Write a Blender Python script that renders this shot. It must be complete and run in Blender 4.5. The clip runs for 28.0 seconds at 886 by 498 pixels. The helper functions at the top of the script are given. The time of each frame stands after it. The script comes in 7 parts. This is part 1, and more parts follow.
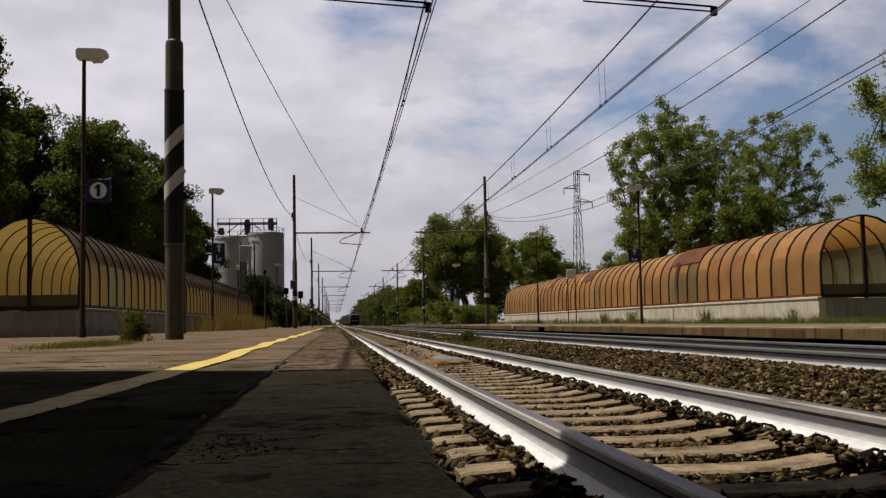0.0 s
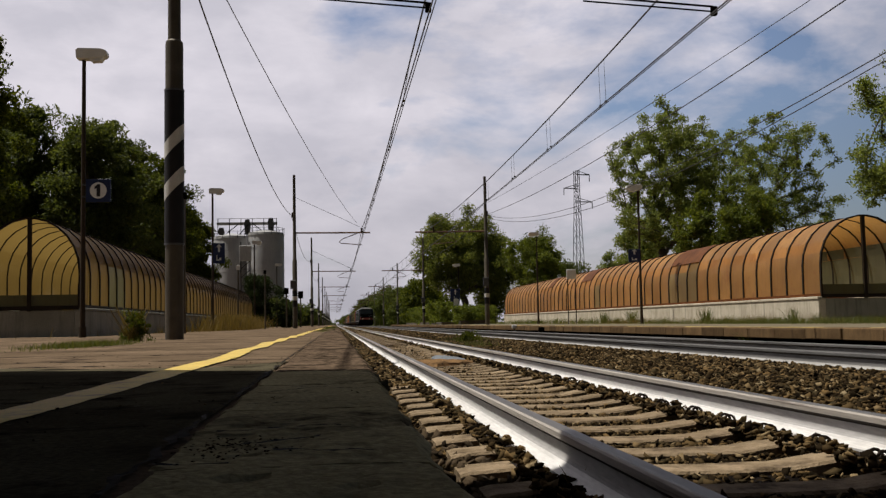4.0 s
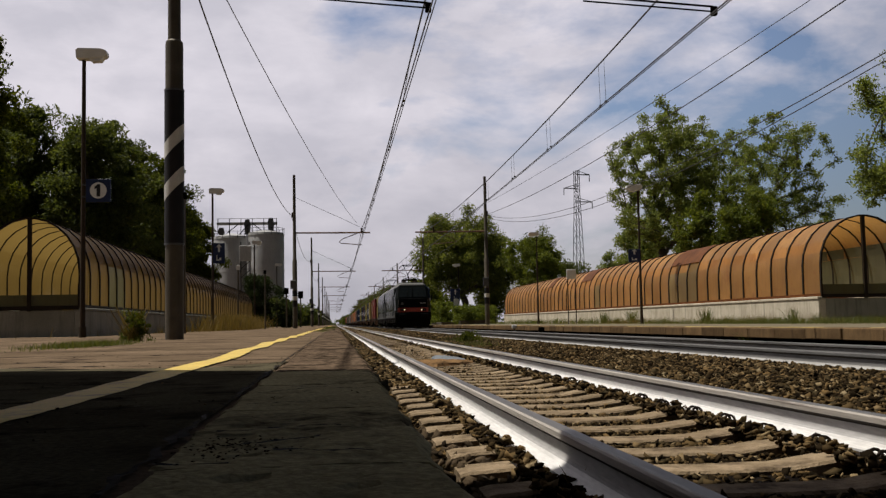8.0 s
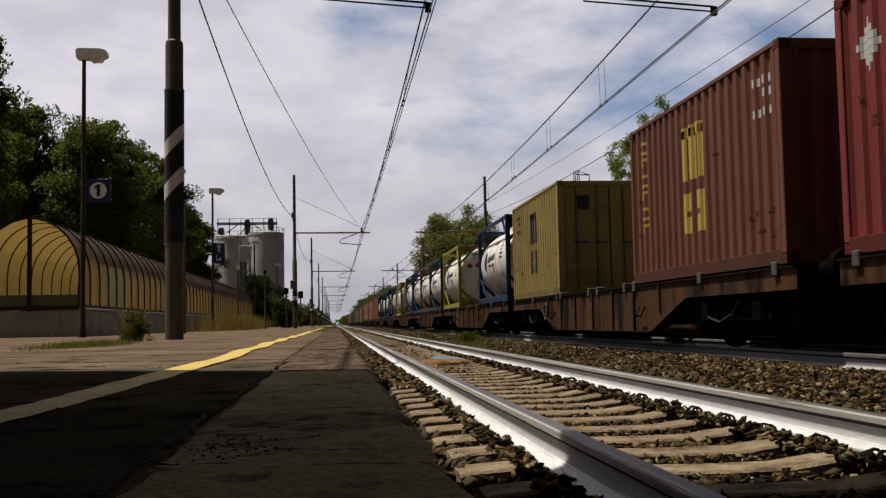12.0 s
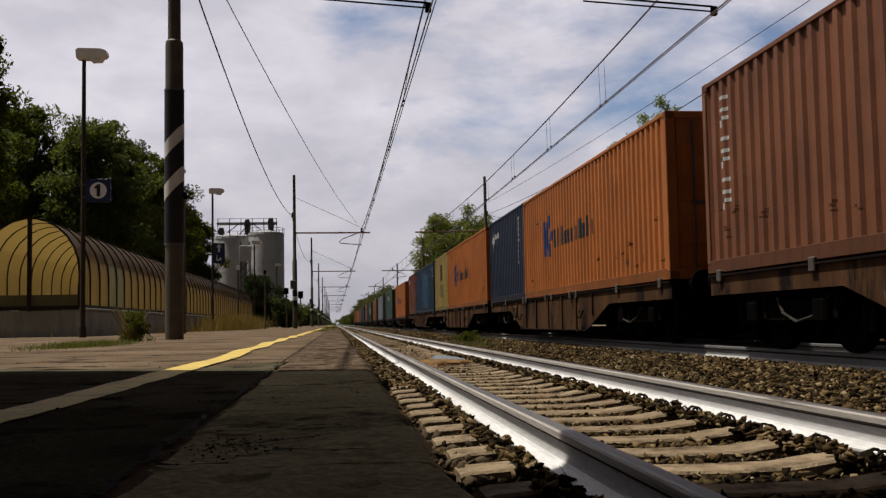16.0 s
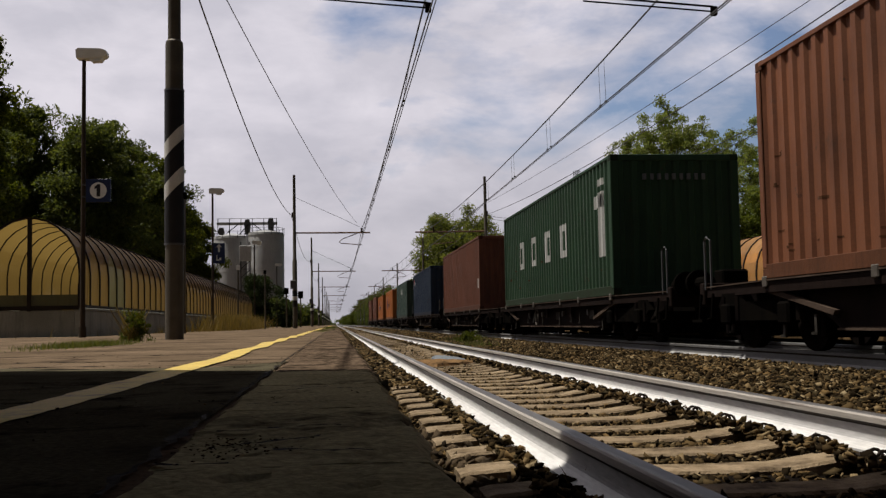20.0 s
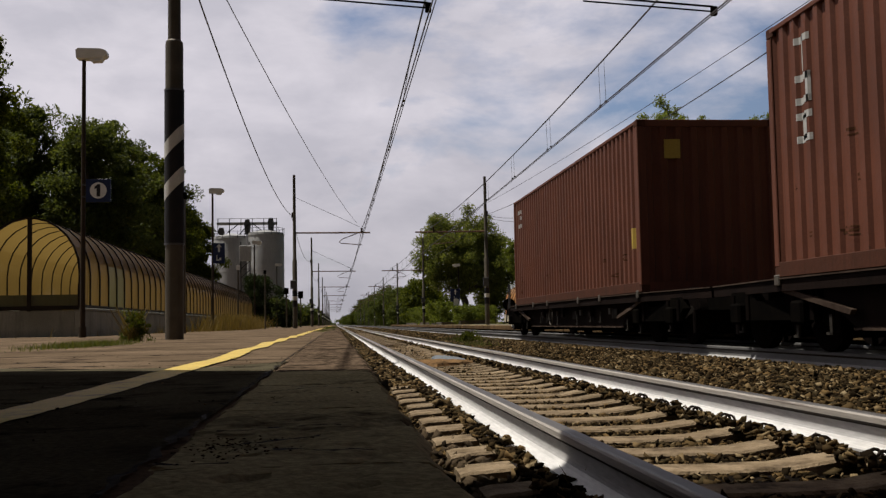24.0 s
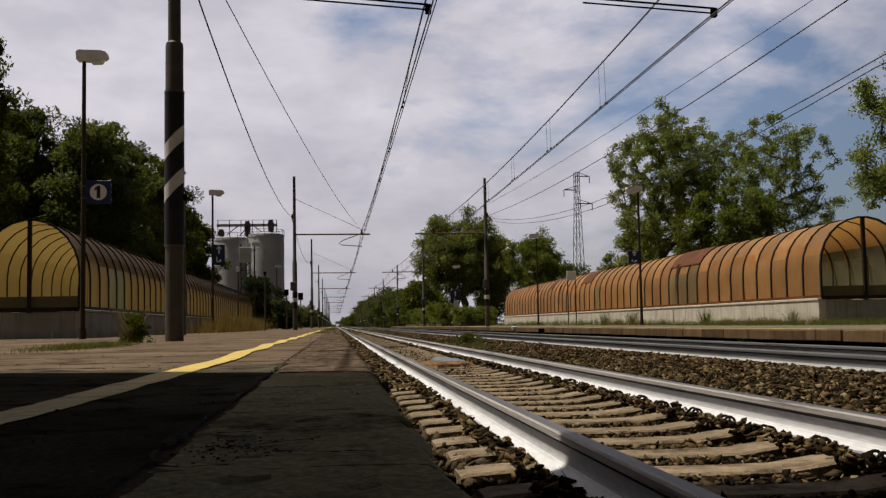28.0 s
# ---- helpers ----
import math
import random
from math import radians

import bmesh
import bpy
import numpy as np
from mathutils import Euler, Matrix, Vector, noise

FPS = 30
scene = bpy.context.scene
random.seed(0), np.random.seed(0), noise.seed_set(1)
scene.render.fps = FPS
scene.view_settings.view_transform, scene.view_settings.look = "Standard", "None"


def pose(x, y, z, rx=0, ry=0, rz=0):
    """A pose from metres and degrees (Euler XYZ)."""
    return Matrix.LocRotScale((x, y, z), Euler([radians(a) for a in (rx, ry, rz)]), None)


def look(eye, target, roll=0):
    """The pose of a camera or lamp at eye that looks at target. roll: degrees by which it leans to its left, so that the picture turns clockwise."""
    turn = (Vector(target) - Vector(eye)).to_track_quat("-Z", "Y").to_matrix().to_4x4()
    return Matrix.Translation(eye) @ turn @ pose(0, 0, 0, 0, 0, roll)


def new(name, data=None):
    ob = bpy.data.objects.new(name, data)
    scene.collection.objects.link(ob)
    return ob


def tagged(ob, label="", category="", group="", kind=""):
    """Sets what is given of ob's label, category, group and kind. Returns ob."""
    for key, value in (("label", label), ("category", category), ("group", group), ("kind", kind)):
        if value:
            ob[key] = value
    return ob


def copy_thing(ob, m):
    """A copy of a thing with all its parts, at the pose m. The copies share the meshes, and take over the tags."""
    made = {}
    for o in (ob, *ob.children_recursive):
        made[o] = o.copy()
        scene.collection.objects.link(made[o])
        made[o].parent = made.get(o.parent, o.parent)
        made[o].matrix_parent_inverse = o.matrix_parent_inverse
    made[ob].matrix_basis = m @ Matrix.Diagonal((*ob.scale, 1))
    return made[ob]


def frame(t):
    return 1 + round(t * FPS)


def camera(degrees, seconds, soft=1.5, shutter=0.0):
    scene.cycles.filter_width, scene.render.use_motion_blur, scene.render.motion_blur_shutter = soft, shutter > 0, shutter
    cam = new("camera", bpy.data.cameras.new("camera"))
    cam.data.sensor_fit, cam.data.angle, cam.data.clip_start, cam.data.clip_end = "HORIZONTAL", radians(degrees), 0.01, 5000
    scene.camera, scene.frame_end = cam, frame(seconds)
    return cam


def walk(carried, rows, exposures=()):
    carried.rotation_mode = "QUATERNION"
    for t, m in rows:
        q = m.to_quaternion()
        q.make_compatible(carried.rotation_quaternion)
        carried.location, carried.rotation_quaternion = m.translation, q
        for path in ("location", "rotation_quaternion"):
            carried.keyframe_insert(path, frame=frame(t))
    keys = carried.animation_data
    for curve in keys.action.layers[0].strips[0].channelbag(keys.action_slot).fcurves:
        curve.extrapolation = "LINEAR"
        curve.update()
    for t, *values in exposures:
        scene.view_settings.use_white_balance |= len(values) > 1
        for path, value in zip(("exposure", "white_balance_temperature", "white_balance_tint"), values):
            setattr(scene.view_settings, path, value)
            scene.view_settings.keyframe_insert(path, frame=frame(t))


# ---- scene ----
# ---------------- camera: on the platform's edge, looking up the line ----------------
cam = camera(45.93, 28.0, soft=1.33)
EYE = Vector((0, 0, 0.455))


def aim(yaw, pitch):
    a, b = radians(yaw), radians(pitch)
    return look(EYE, EYE + Vector((math.sin(a) * math.cos(b), math.cos(a) * math.cos(b), math.sin(b))) * 10, -1.05)


walk(cam, [(0, aim(5.93, 4.02)), (27.7, aim(5.93, 4.02)), (28.0, aim(5.93, 4.107))], [(0, -0.06), (20, -0.06), (25, -0.15), (28, -0.15)])

# ---------------- world, sun ----------------
SUN_WAY = Vector((-0.385, 0.13, 0.915)).normalized()  # towards the sun
world = bpy.data.worlds.new("world")
scene.world = world
world.use_nodes = True
wn, wl = world.node_tree.nodes, world.node_tree.links
wn.clear()


def wnode(kind, **kw):
    n = wn.new(kind)
    for k, v in kw.items():
        n.inputs[k].default_value = v
    return n


w_out = wn.new("ShaderNodeOutputWorld")
w_bg = wnode("ShaderNodeBackground", Strength=0.1)
w_sky = wn.new("ShaderNodeTexSky")
w_sky.sky_type = "NISHITA"
w_sky.sun_disc = False
w_sky.sun_elevation = math.asin(SUN_WAY.z)
w_sky.sun_rotation = math.atan2(SUN_WAY.x, SUN_WAY.y)
w_sky.air_density, w_sky.dust_density, w_sky.ozone_density = 1.0, 1.0, 2.5
w_co = wn.new("ShaderNodeTexCoord")
w_sep = wn.new("ShaderNodeSeparateXYZ")
wl.new(w_co.outputs["Generated"], w_sep.inputs[0])
# clouds: flattened towards the horizon, with soft heaps
w_map = wn.new("ShaderNodeMapping")
w_map.inputs["Location"].default_value = (3.1, 1.7, 0.4)
w_map.inputs["Scale"].default_value = (1.0, 1.0, 2.3)
wl.new(w_co.outputs["Generated"], w_map.inputs[0])
w_n1 = wnode("ShaderNodeTexNoise", Scale=5.2, Detail=10.0, Roughness=0.56, Distortion=0.15)
w_n2 = wnode("ShaderNodeTexNoise", Scale=8.5, Detail=9.0, Roughness=0.56, Distortion=0.15)
for n in (w_n1, w_n2):
    wl.new(w_map.outputs[0], n.inputs["Vector"])
w_r1 = wn.new("ShaderNodeValToRGB")
w_r1.color_ramp.elements[0].position, w_r1.color_ramp.elements[1].position = 0.22, 0.43
# the cover thins towards +x
w_thin = wnode("ShaderNodeMath")
w_thin.operation = "MULTIPLY_ADD"
w_thin.inputs[1].default_value = -0.52
wl.new(w_sep.outputs[0], w_thin.inputs[0])
wl.new(w_n1.outputs["Fac"], w_thin.inputs[2])
wl.new(w_thin.outputs[0], w_r1.inputs[0])
w_cl = wn.new("ShaderNodeValToRGB")
w_cl.color_ramp.elements[0].position, w_cl.color_ramp.elements[1].position = 0.36, 0.64
w_cl.color_ramp.elements[0].color = (6.7, 6.5, 7.3, 1)
w_cl.color_ramp.elements[1].color = (8.6, 8.2, 8.95, 1)
wl.new(w_n2.outputs["Fac"], w_cl.inputs[0])
w_mix = wn.new("ShaderNodeMix")
w_mix.data_type = "RGBA"
wl.new(w_r1.outputs[0], w_mix.inputs["Factor"])
w_tint = wn.new("ShaderNodeMix")
w_tint.data_type, w_tint.blend_type = "RGBA", "MULTIPLY"
w_tint.inputs["Factor"].default_value = 1.0
w_tint.inputs["B"].default_value = (1.13, 1.04, 1.07, 1)
wl.new(w_sky.outputs[0], w_tint.inputs["A"])
wl.new(w_tint.outputs["Result"], w_mix.inputs["A"])
wl.new(w_cl.outputs[0], w_mix.inputs["B"])
# the bright cloud lies ahead, up the line, and the sky behind is deeper
w_dot = wn.new("ShaderNodeVectorMath")
w_dot.operation = "DOT_PRODUCT"
w_dot.inputs[1].default_value = Vector((-0.35, 0.75, 0.5)).normalized()
wl.new(w_co.outputs["Generated"], w_dot.inputs[0])
w_glow = wnode("ShaderNodeMapRange")
for k, v in (("From Min", 0.2), ("From Max", 0.71), ("To Min", 0.18), ("To Max", 0.9)):
    w_glow.inputs[k].default_value = v
wl.new(w_dot.outputs["Value"], w_glow.inputs["Value"])
# the sky is deeper overhead, and a thin grey haze lies along the horizon
w_deep = wnode("ShaderNodeMapRange")
for k, v in (("From Min", 0.3), ("From Max", 0.9), ("To Min", 1.0), ("To Max", 0.5)):
    w_deep.inputs[k].default_value = v
wl.new(w_sep.outputs[2], w_deep.inputs["Value"])
w_low = wnode("ShaderNodeMapRange")
for k, v in (("From Min", 0.0), ("From Max", 0.2), ("To Min", 0.71), ("To Max", 1.0)):
    w_low.inputs[k].default_value = v
wl.new(w_sep.outputs[2], w_low.inputs["Value"])
w_band = wn.new("ShaderNodeMath")
w_band.operation = "MULTIPLY"
wl.new(w_deep.outputs[0], w_band.inputs[0])
wl.new(w_low.outputs[0], w_band.inputs[1])
w_lift = wn.new("ShaderNodeMath")
w_lift.operation = "MULTIPLY"
wl.new(w_glow.outputs[0], w_lift.inputs[0])
wl.new(w_band.outputs[0], w_lift.inputs[1])
w_mul = wn.new("ShaderNodeMix")
w_mul.data_type, w_mul.blend_type = "RGBA", "MULTIPLY"
w_mul.inputs["Factor"].default_value = 1.0
wl.new(w_mix.outputs["Result"], w_mul.inputs["A"])
wl.new(w_lift.outputs[0], w_mul.inputs["B"])
wl.new(w_mul.outputs["Result"], w_bg.inputs["Color"])
wl.new(w_bg.outputs[0], w_out.inputs[0])

sun = new("sun", bpy.data.lights.new("sun", "SUN"))
sun.data.energy, sun.data.angle, sun.data.color = 5.0, radians(0.5), (1.0, 0.96, 0.88)
sun.matrix_world = look(SUN_WAY * 60, (0, 0, 0))
scene.view_settings.exposure = 0.0
# ---------------- materials ----------------
def material(name, col, col2=None, scale=4.0, rough=0.75, metal=0.0, bump=0.15, fine=60.0, streak=None, stain=None, rand=0.0, stretch=(1, 1, 1), spec=0.4, grain=0.35, specks=None, dent=0.0):
    """col to col2 by coarse noise, fine grain on top; streak (colour, amount): runs down the surface; stain (colour, scale, from, to)."""
    m = bpy.data.materials.new(name)
    m.use_nodes = True
    n, l = m.node_tree.nodes, m.node_tree.links
    b = n["Principled BSDF"]
    b.inputs["Metallic"].default_value = metal
    b.inputs["Specular IOR Level"].default_value = spec
    co = n.new("ShaderNodeTexCoord")
    mp = n.new("ShaderNodeMapping")
    mp.inputs["Scale"].default_value = stretch
    l.new(co.outputs["Object"], mp.inputs[0])
    info = n.new("ShaderNodeObjectInfo")
    off = n.new("ShaderNodeVectorMath")
    off.operation = "MULTIPLY_ADD"
    l.new(info.outputs["Random"], off.inputs[0])
    off.inputs[1].default_value = (17.0, 31.0, 13.0)
    l.new(mp.outputs[0], off.inputs[2])

    def tex(sc, det, vec=None, rg=0.55):
        t = n.new("ShaderNodeTexNoise")
        t.inputs["Scale"].default_value, t.inputs["Detail"].default_value, t.inputs["Roughness"].default_value = sc, det, rg
        l.new(vec or off.outputs[0], t.inputs["Vector"])
        return t.outputs["Fac"]

    def ramp(v, a, z, c0, c1):
        r = n.new("ShaderNodeValToRGB")
        e = r.color_ramp.elements
        e[0].position, e[1].position, e[0].color, e[1].color = a, z, (*c0, 1), (*c1, 1)
        l.new(v, r.inputs[0])
        return r.outputs[0]

    def mix(f, a, c, mode="MIX"):
        x = n.new("ShaderNodeMix")
        x.data_type, x.blend_type = "RGBA", mode
        for sock, v in (("Factor", f), ("A", a), ("B", c)):
            if isinstance(v, (int, float)):
                x.inputs[sock].default_value = v
            elif isinstance(v, tuple):
                x.inputs[sock].default_value = (*v, 1)
            else:
                l.new(v, x.inputs[sock])
        return x.outputs["Result"]

    col2 = col2 or tuple(c * 0.78 for c in col)
    c = ramp(tex(scale, 6), 0.32, 0.68, col, col2)
    g = tex(fine, 4)
    c = mix(grain, c, ramp(g, 0.3, 0.7, (0.55, 0.55, 0.55), (1.3, 1.3, 1.3)), "MULTIPLY")
    if rand:
        hv = n.new("ShaderNodeMapRange")
        hv.inputs["To Min"].default_value, hv.inputs["To Max"].default_value = 1 - rand, 1 + rand
        l.new(info.outputs["Random"], hv.inputs["Value"])
        c = mix(1.0, c, hv.outputs[0], "MULTIPLY")
    if streak:
        sm = n.new("ShaderNodeMapping")
        sm.inputs["Scale"].default_value = (9, 9, 0.7)
        l.new(off.outputs[0], sm.inputs[0])
        f = ramp(tex(1.0, 5, sm.outputs[0], 0.7), 0.5, 0.78, (0, 0, 0), (streak[1],) * 3)
        c = mix(f, c, streak[0])
    if stain:
        f = ramp(tex(stain[1], 7, None, 0.68), stain[2], stain[3], (0, 0, 0), (1, 1, 1))
        c = mix(f, c, stain[0])
    if specks:
        f = ramp(tex(specks[1], 3, None, 0.6), specks[2], specks[3], (0, 0, 0), (1, 1, 1))
        c = mix(f, c, specks[0])
    l.new(c, b.inputs["Base Color"])
    rr = n.new("ShaderNodeMapRange")
    rr.inputs["To Min"].default_value, rr.inputs["To Max"].default_value = max(rough - 0.12, 0.03), min(rough + 0.12, 1)
    l.new(g, rr.inputs["Value"])
    l.new(rr.outputs[0], b.inputs["Roughness"])
    if bump:
        bp = n.new("ShaderNodeBump")
        bp.inputs["Strength"].default_value, bp.inputs["Distance"].default_value = bump, 0.02
        l.new(tex(fine * 0.5, 6), bp.inputs["Height"])
        if dent:
            dp = n.new("ShaderNodeBump")
            dp.inputs["Strength"].default_value, dp.inputs["Distance"].default_value = dent, 0.12
            l.new(tex(2.1, 3), dp.inputs["Height"])
            l.new(dp.outputs[0], bp.inputs["Normal"])
        l.new(bp.outputs[0], b.inputs["Normal"])
    return m


def plain(name, col, rough=0.5, metal=0.0, emit=0.0):
    m = material(name, col, tuple(c * 0.9 for c in col), 3, rough, metal, 0.04, 40)
    if emit:
        b = m.node_tree.nodes["Principled BSDF"]
        b.inputs["Emission Color"].default_value, b.inputs["Emission Strength"].default_value = (*col, 1), emit
    return m


def leafy(name, col, col2, through_light=0.35, middle=()):
    """Leaves: colour varies from leaf to leaf, and light comes through them."""
    m = bpy.data.materials.new(name)
    m.use_nodes = True
    n, l = m.node_tree.nodes, m.node_tree.links
    b = n["Principled BSDF"]
    geo = n.new("ShaderNodeNewGeometry")
    r = n.new("ShaderNodeValToRGB")
    r.color_ramp.elements[0].color, r.color_ramp.elements[1].color = (*col, 1), (*col2, 1)
    for at, c in middle:
        r.color_ramp.elements.new(at).color = (*c, 1)
    l.new(geo.outputs["Random Per Island"], r.inputs[0])
    l.new(r.outputs[0], b.inputs["Base Color"])
    b.inputs["Roughness"].default_value = 0.6
    b.inputs["Specular IOR Level"].default_value = 0.12 if through_light else 0.0
    t = n.new("ShaderNodeBsdfTranslucent")
    tint = n.new("ShaderNodeMix")
    tint.data_type, tint.blend_type = "RGBA", "MULTIPLY"
    tint.inputs["Factor"].default_value = 1
    tint.inputs["B"].default_value = (1.3, 1.25, 0.5, 1)
    l.new(r.outputs[0], tint.inputs["A"])
    l.new(tint.outputs["Result"], t.inputs["Color"])
    mx = n.new("ShaderNodeMixShader")
    mx.inputs[0].default_value = through_light
    l.new(b.outputs[0], mx.inputs[1])
    l.new(t.outputs[0], mx.inputs[2])
    l.new(mx.outputs[0], n["Material Output"].inputs[0])
    return m


RUST = (0.10, 0.045, 0.02)
ASPHALT = material("asphalt", (0.185, 0.132, 0.087), (0.096, 0.068, 0.044), 0.9, 0.95, 0, 0.5, 110, stain=((0.026, 0.018, 0.014), 1.3, 0.54, 0.68), spec=0.0, grain=0.9)
COPING = material("coping_concrete", (0.46, 0.395, 0.225), (0.31, 0.262, 0.145), 1.6, 0.95, 0, 0.5, 60, stain=((0.05, 0.038, 0.025), 1.9, 0.55, 0.67), spec=0.0, grain=0.8)
EARTHY_COPING = material("earth_strewn_coping", (0.165, 0.115, 0.078), (0.085, 0.06, 0.04), 3.5, 0.95, 0, 0.9, 45, stain=((0.03, 0.022, 0.015), 5, 0.48, 0.6), spec=0.0, grain=0.9)
YELLOW_PAINT = material("yellow_line_paint", (0.63, 0.45, 0.1), (0.51, 0.36, 0.085), 5, 0.7, 0, 0.3, 90, stain=((0.212, 0.155, 0.08), 9, 0.52, 0.68), spec=0.22)
CONCRETE = material("warm_concrete", (0.58, 0.52, 0.41), (0.42, 0.365, 0.275), 1.6, 0.9, 0, 0.25, 50, streak=((0.15, 0.12, 0.085), 0.7), spec=0.1)
GREY_CONCRETE = material("grey_concrete", (0.3, 0.295, 0.245), (0.21, 0.205, 0.165), 1.2, 0.9, 0, 0.25, 50, streak=((0.045, 0.038, 0.03), 0.6), spec=0.15)
SLEEPER_MAT = material("sleeper_concrete", (0.29, 0.215, 0.135), (0.15, 0.108, 0.064), 7, 0.95, 0, 0.9, 55, stain=((0.05, 0.033, 0.02), 4.5, 0.52, 0.66), rand=0.18, spec=0.06)
# near black, so the gaps between the stones look deep in shade
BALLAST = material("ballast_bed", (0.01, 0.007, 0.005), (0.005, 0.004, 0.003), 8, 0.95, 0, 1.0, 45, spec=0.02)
EARTH = material("dry_earth_and_grass", (0.112, 0.098, 0.042), (0.07, 0.077, 0.025), 0.15, 0.95, 0, 0.4, 8, spec=0.02)
RAIL_SIDE = material("rail_web_steel", (0.5, 0.48, 0.465), (0.41, 0.395, 0.38), 3, 0.7, 0.1, 0.2, 60, stretch=(1, 0.15, 1), stain=((0.16, 0.13, 0.11), 2.2, 0.62, 0.84), spec=0.15)
# near black: the shadow line under the rail head is put into this colour
FILLET_SHADE = material("rail_fillet_shade", (0.02, 0.016, 0.013), (0.035, 0.026, 0.02), 6, 0.8, 0.0, 0.2, 60, stretch=(1, 0.2, 1), spec=0.1)
# far rails: darker colours than the near ones, allowing for the train's shade
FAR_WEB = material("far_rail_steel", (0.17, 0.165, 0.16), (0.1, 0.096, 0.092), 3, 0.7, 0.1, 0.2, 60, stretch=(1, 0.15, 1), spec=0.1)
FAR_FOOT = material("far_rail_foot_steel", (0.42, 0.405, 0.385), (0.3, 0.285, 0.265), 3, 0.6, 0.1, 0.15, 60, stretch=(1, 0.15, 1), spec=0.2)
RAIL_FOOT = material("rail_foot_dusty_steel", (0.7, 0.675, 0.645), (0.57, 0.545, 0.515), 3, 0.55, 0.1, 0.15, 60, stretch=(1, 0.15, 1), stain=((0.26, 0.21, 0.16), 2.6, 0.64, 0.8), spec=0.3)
RAIL_HEAD_SIDE = material("rail_head_side_steel", (0.52, 0.475, 0.42), (0.3, 0.26, 0.225), 5, 0.6, 0.1, 0.25, 60, stretch=(1, 0.12, 3), stain=((0.1, 0.075, 0.06), 5, 0.56, 0.68), spec=0.2)
RAIL_TOP = material("rail_running_steel", (0.15, 0.142, 0.13), (0.08, 0.072, 0.064), 4, 0.5, 0.6, 0.05, 80, stretch=(1, 0.1, 1))
CLIP_MAT = material("dark_clip_steel", (0.013, 0.01, 0.007), (0.025, 0.016, 0.011), 20, 0.7, 0.4, 0.2, 90, spec=0.12)
MAST_STEEL = material("weathered_mast_steel", (0.115, 0.098, 0.072), (0.072, 0.06, 0.043), 2.5, 0.6, 0.3, 0.12, 60, streak=((0.025, 0.017, 0.013), 0.6), spec=0.2)
MAST_RUST = material("brown_mast_steel", (0.055, 0.042, 0.028), (0.038, 0.028, 0.019), 2.5, 0.7, 0.2, 0.2, 60, streak=(RUST, 0.4), spec=0.12)
GALV = material("galvanised_steel", (0.1, 0.1, 0.1), (0.07, 0.07, 0.07), 6, 0.5, 0.6, 0.05, 60)
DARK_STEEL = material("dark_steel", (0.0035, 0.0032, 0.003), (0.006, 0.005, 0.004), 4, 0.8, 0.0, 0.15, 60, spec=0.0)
RIB_STEEL = material("dark_rib_steel", (0.018, 0.014, 0.011), (0.03, 0.021, 0.013), 4, 0.7, 0.2, 0.1, 60, spec=0.12)
WIRE_MAT = plain("wire_copper_grey", (0.06, 0.055, 0.055), 0.6, 0.3)
BLACK_PAINT = material("black_paint", (0.013, 0.012, 0.013), (0.02, 0.018, 0.018), 3, 0.55, 0, 0.05, 60, spec=0.2)
WHITE_PAINT = material("white_paint", (0.62, 0.60, 0.55), (0.50, 0.48, 0.43), 3, 0.6, 0, 0.08, 60)
LAMP_GREY = material("lamp_grey_plastic", (0.8, 0.78, 0.72), (0.7, 0.68, 0.62), 4, 0.5, 0, 0.05, 60)
SIGN_BLUE = material("sign_blue", (0.007, 0.018, 0.066), (0.009, 0.021, 0.075), 3, 0.4, 0, 0.03, 60)
SIGN_WHITE = material("sign_white", (0.75, 0.75, 0.73), (0.68, 0.68, 0.66), 3, 0.45, 0, 0.03, 60)
SILO_GREY = material("silo_sheet_metal", (0.42, 0.415, 0.41), (0.34, 0.335, 0.33), 0.35, 0.6, 0.25, 0.1, 12, streak=((0.16, 0.15, 0.15), 0.5))
BARK = material("bark", (0.09, 0.07, 0.05), (0.05, 0.04, 0.03), 5, 0.95, 0, 0.8, 30, stretch=(1, 1, 0.25))
LEAF_DARK = leafy("dense_leaves", (0.02, 0.032, 0.005), (0.115, 0.13, 0.016), 0.48)
LEAF_BROAD = leafy("broad_tree_leaves", (0.065, 0.085, 0.03), (0.21, 0.23, 0.07), 0.58)
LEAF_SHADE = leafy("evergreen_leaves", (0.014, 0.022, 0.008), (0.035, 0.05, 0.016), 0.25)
LEAF_MID = leafy("acacia_leaves", (0.1, 0.132, 0.042), (0.22, 0.25, 0.09), 0.54)
LEAF_BRIGHT = leafy("light_green_leaves", (0.066, 0.092, 0.018), (0.15, 0.17, 0.036), 0.5)
LEAF_FAR = leafy("far_leaves", (0.052, 0.07, 0.022), (0.12, 0.138, 0.045), 0.45)
GRASS = leafy("grass_blades", (0.05, 0.075, 0.015), (0.15, 0.15, 0.045), 0.3)
DRY_GRASS = leafy("dry_grass_blades", (0.20, 0.135, 0.045), (0.11, 0.08, 0.028), 0.3)


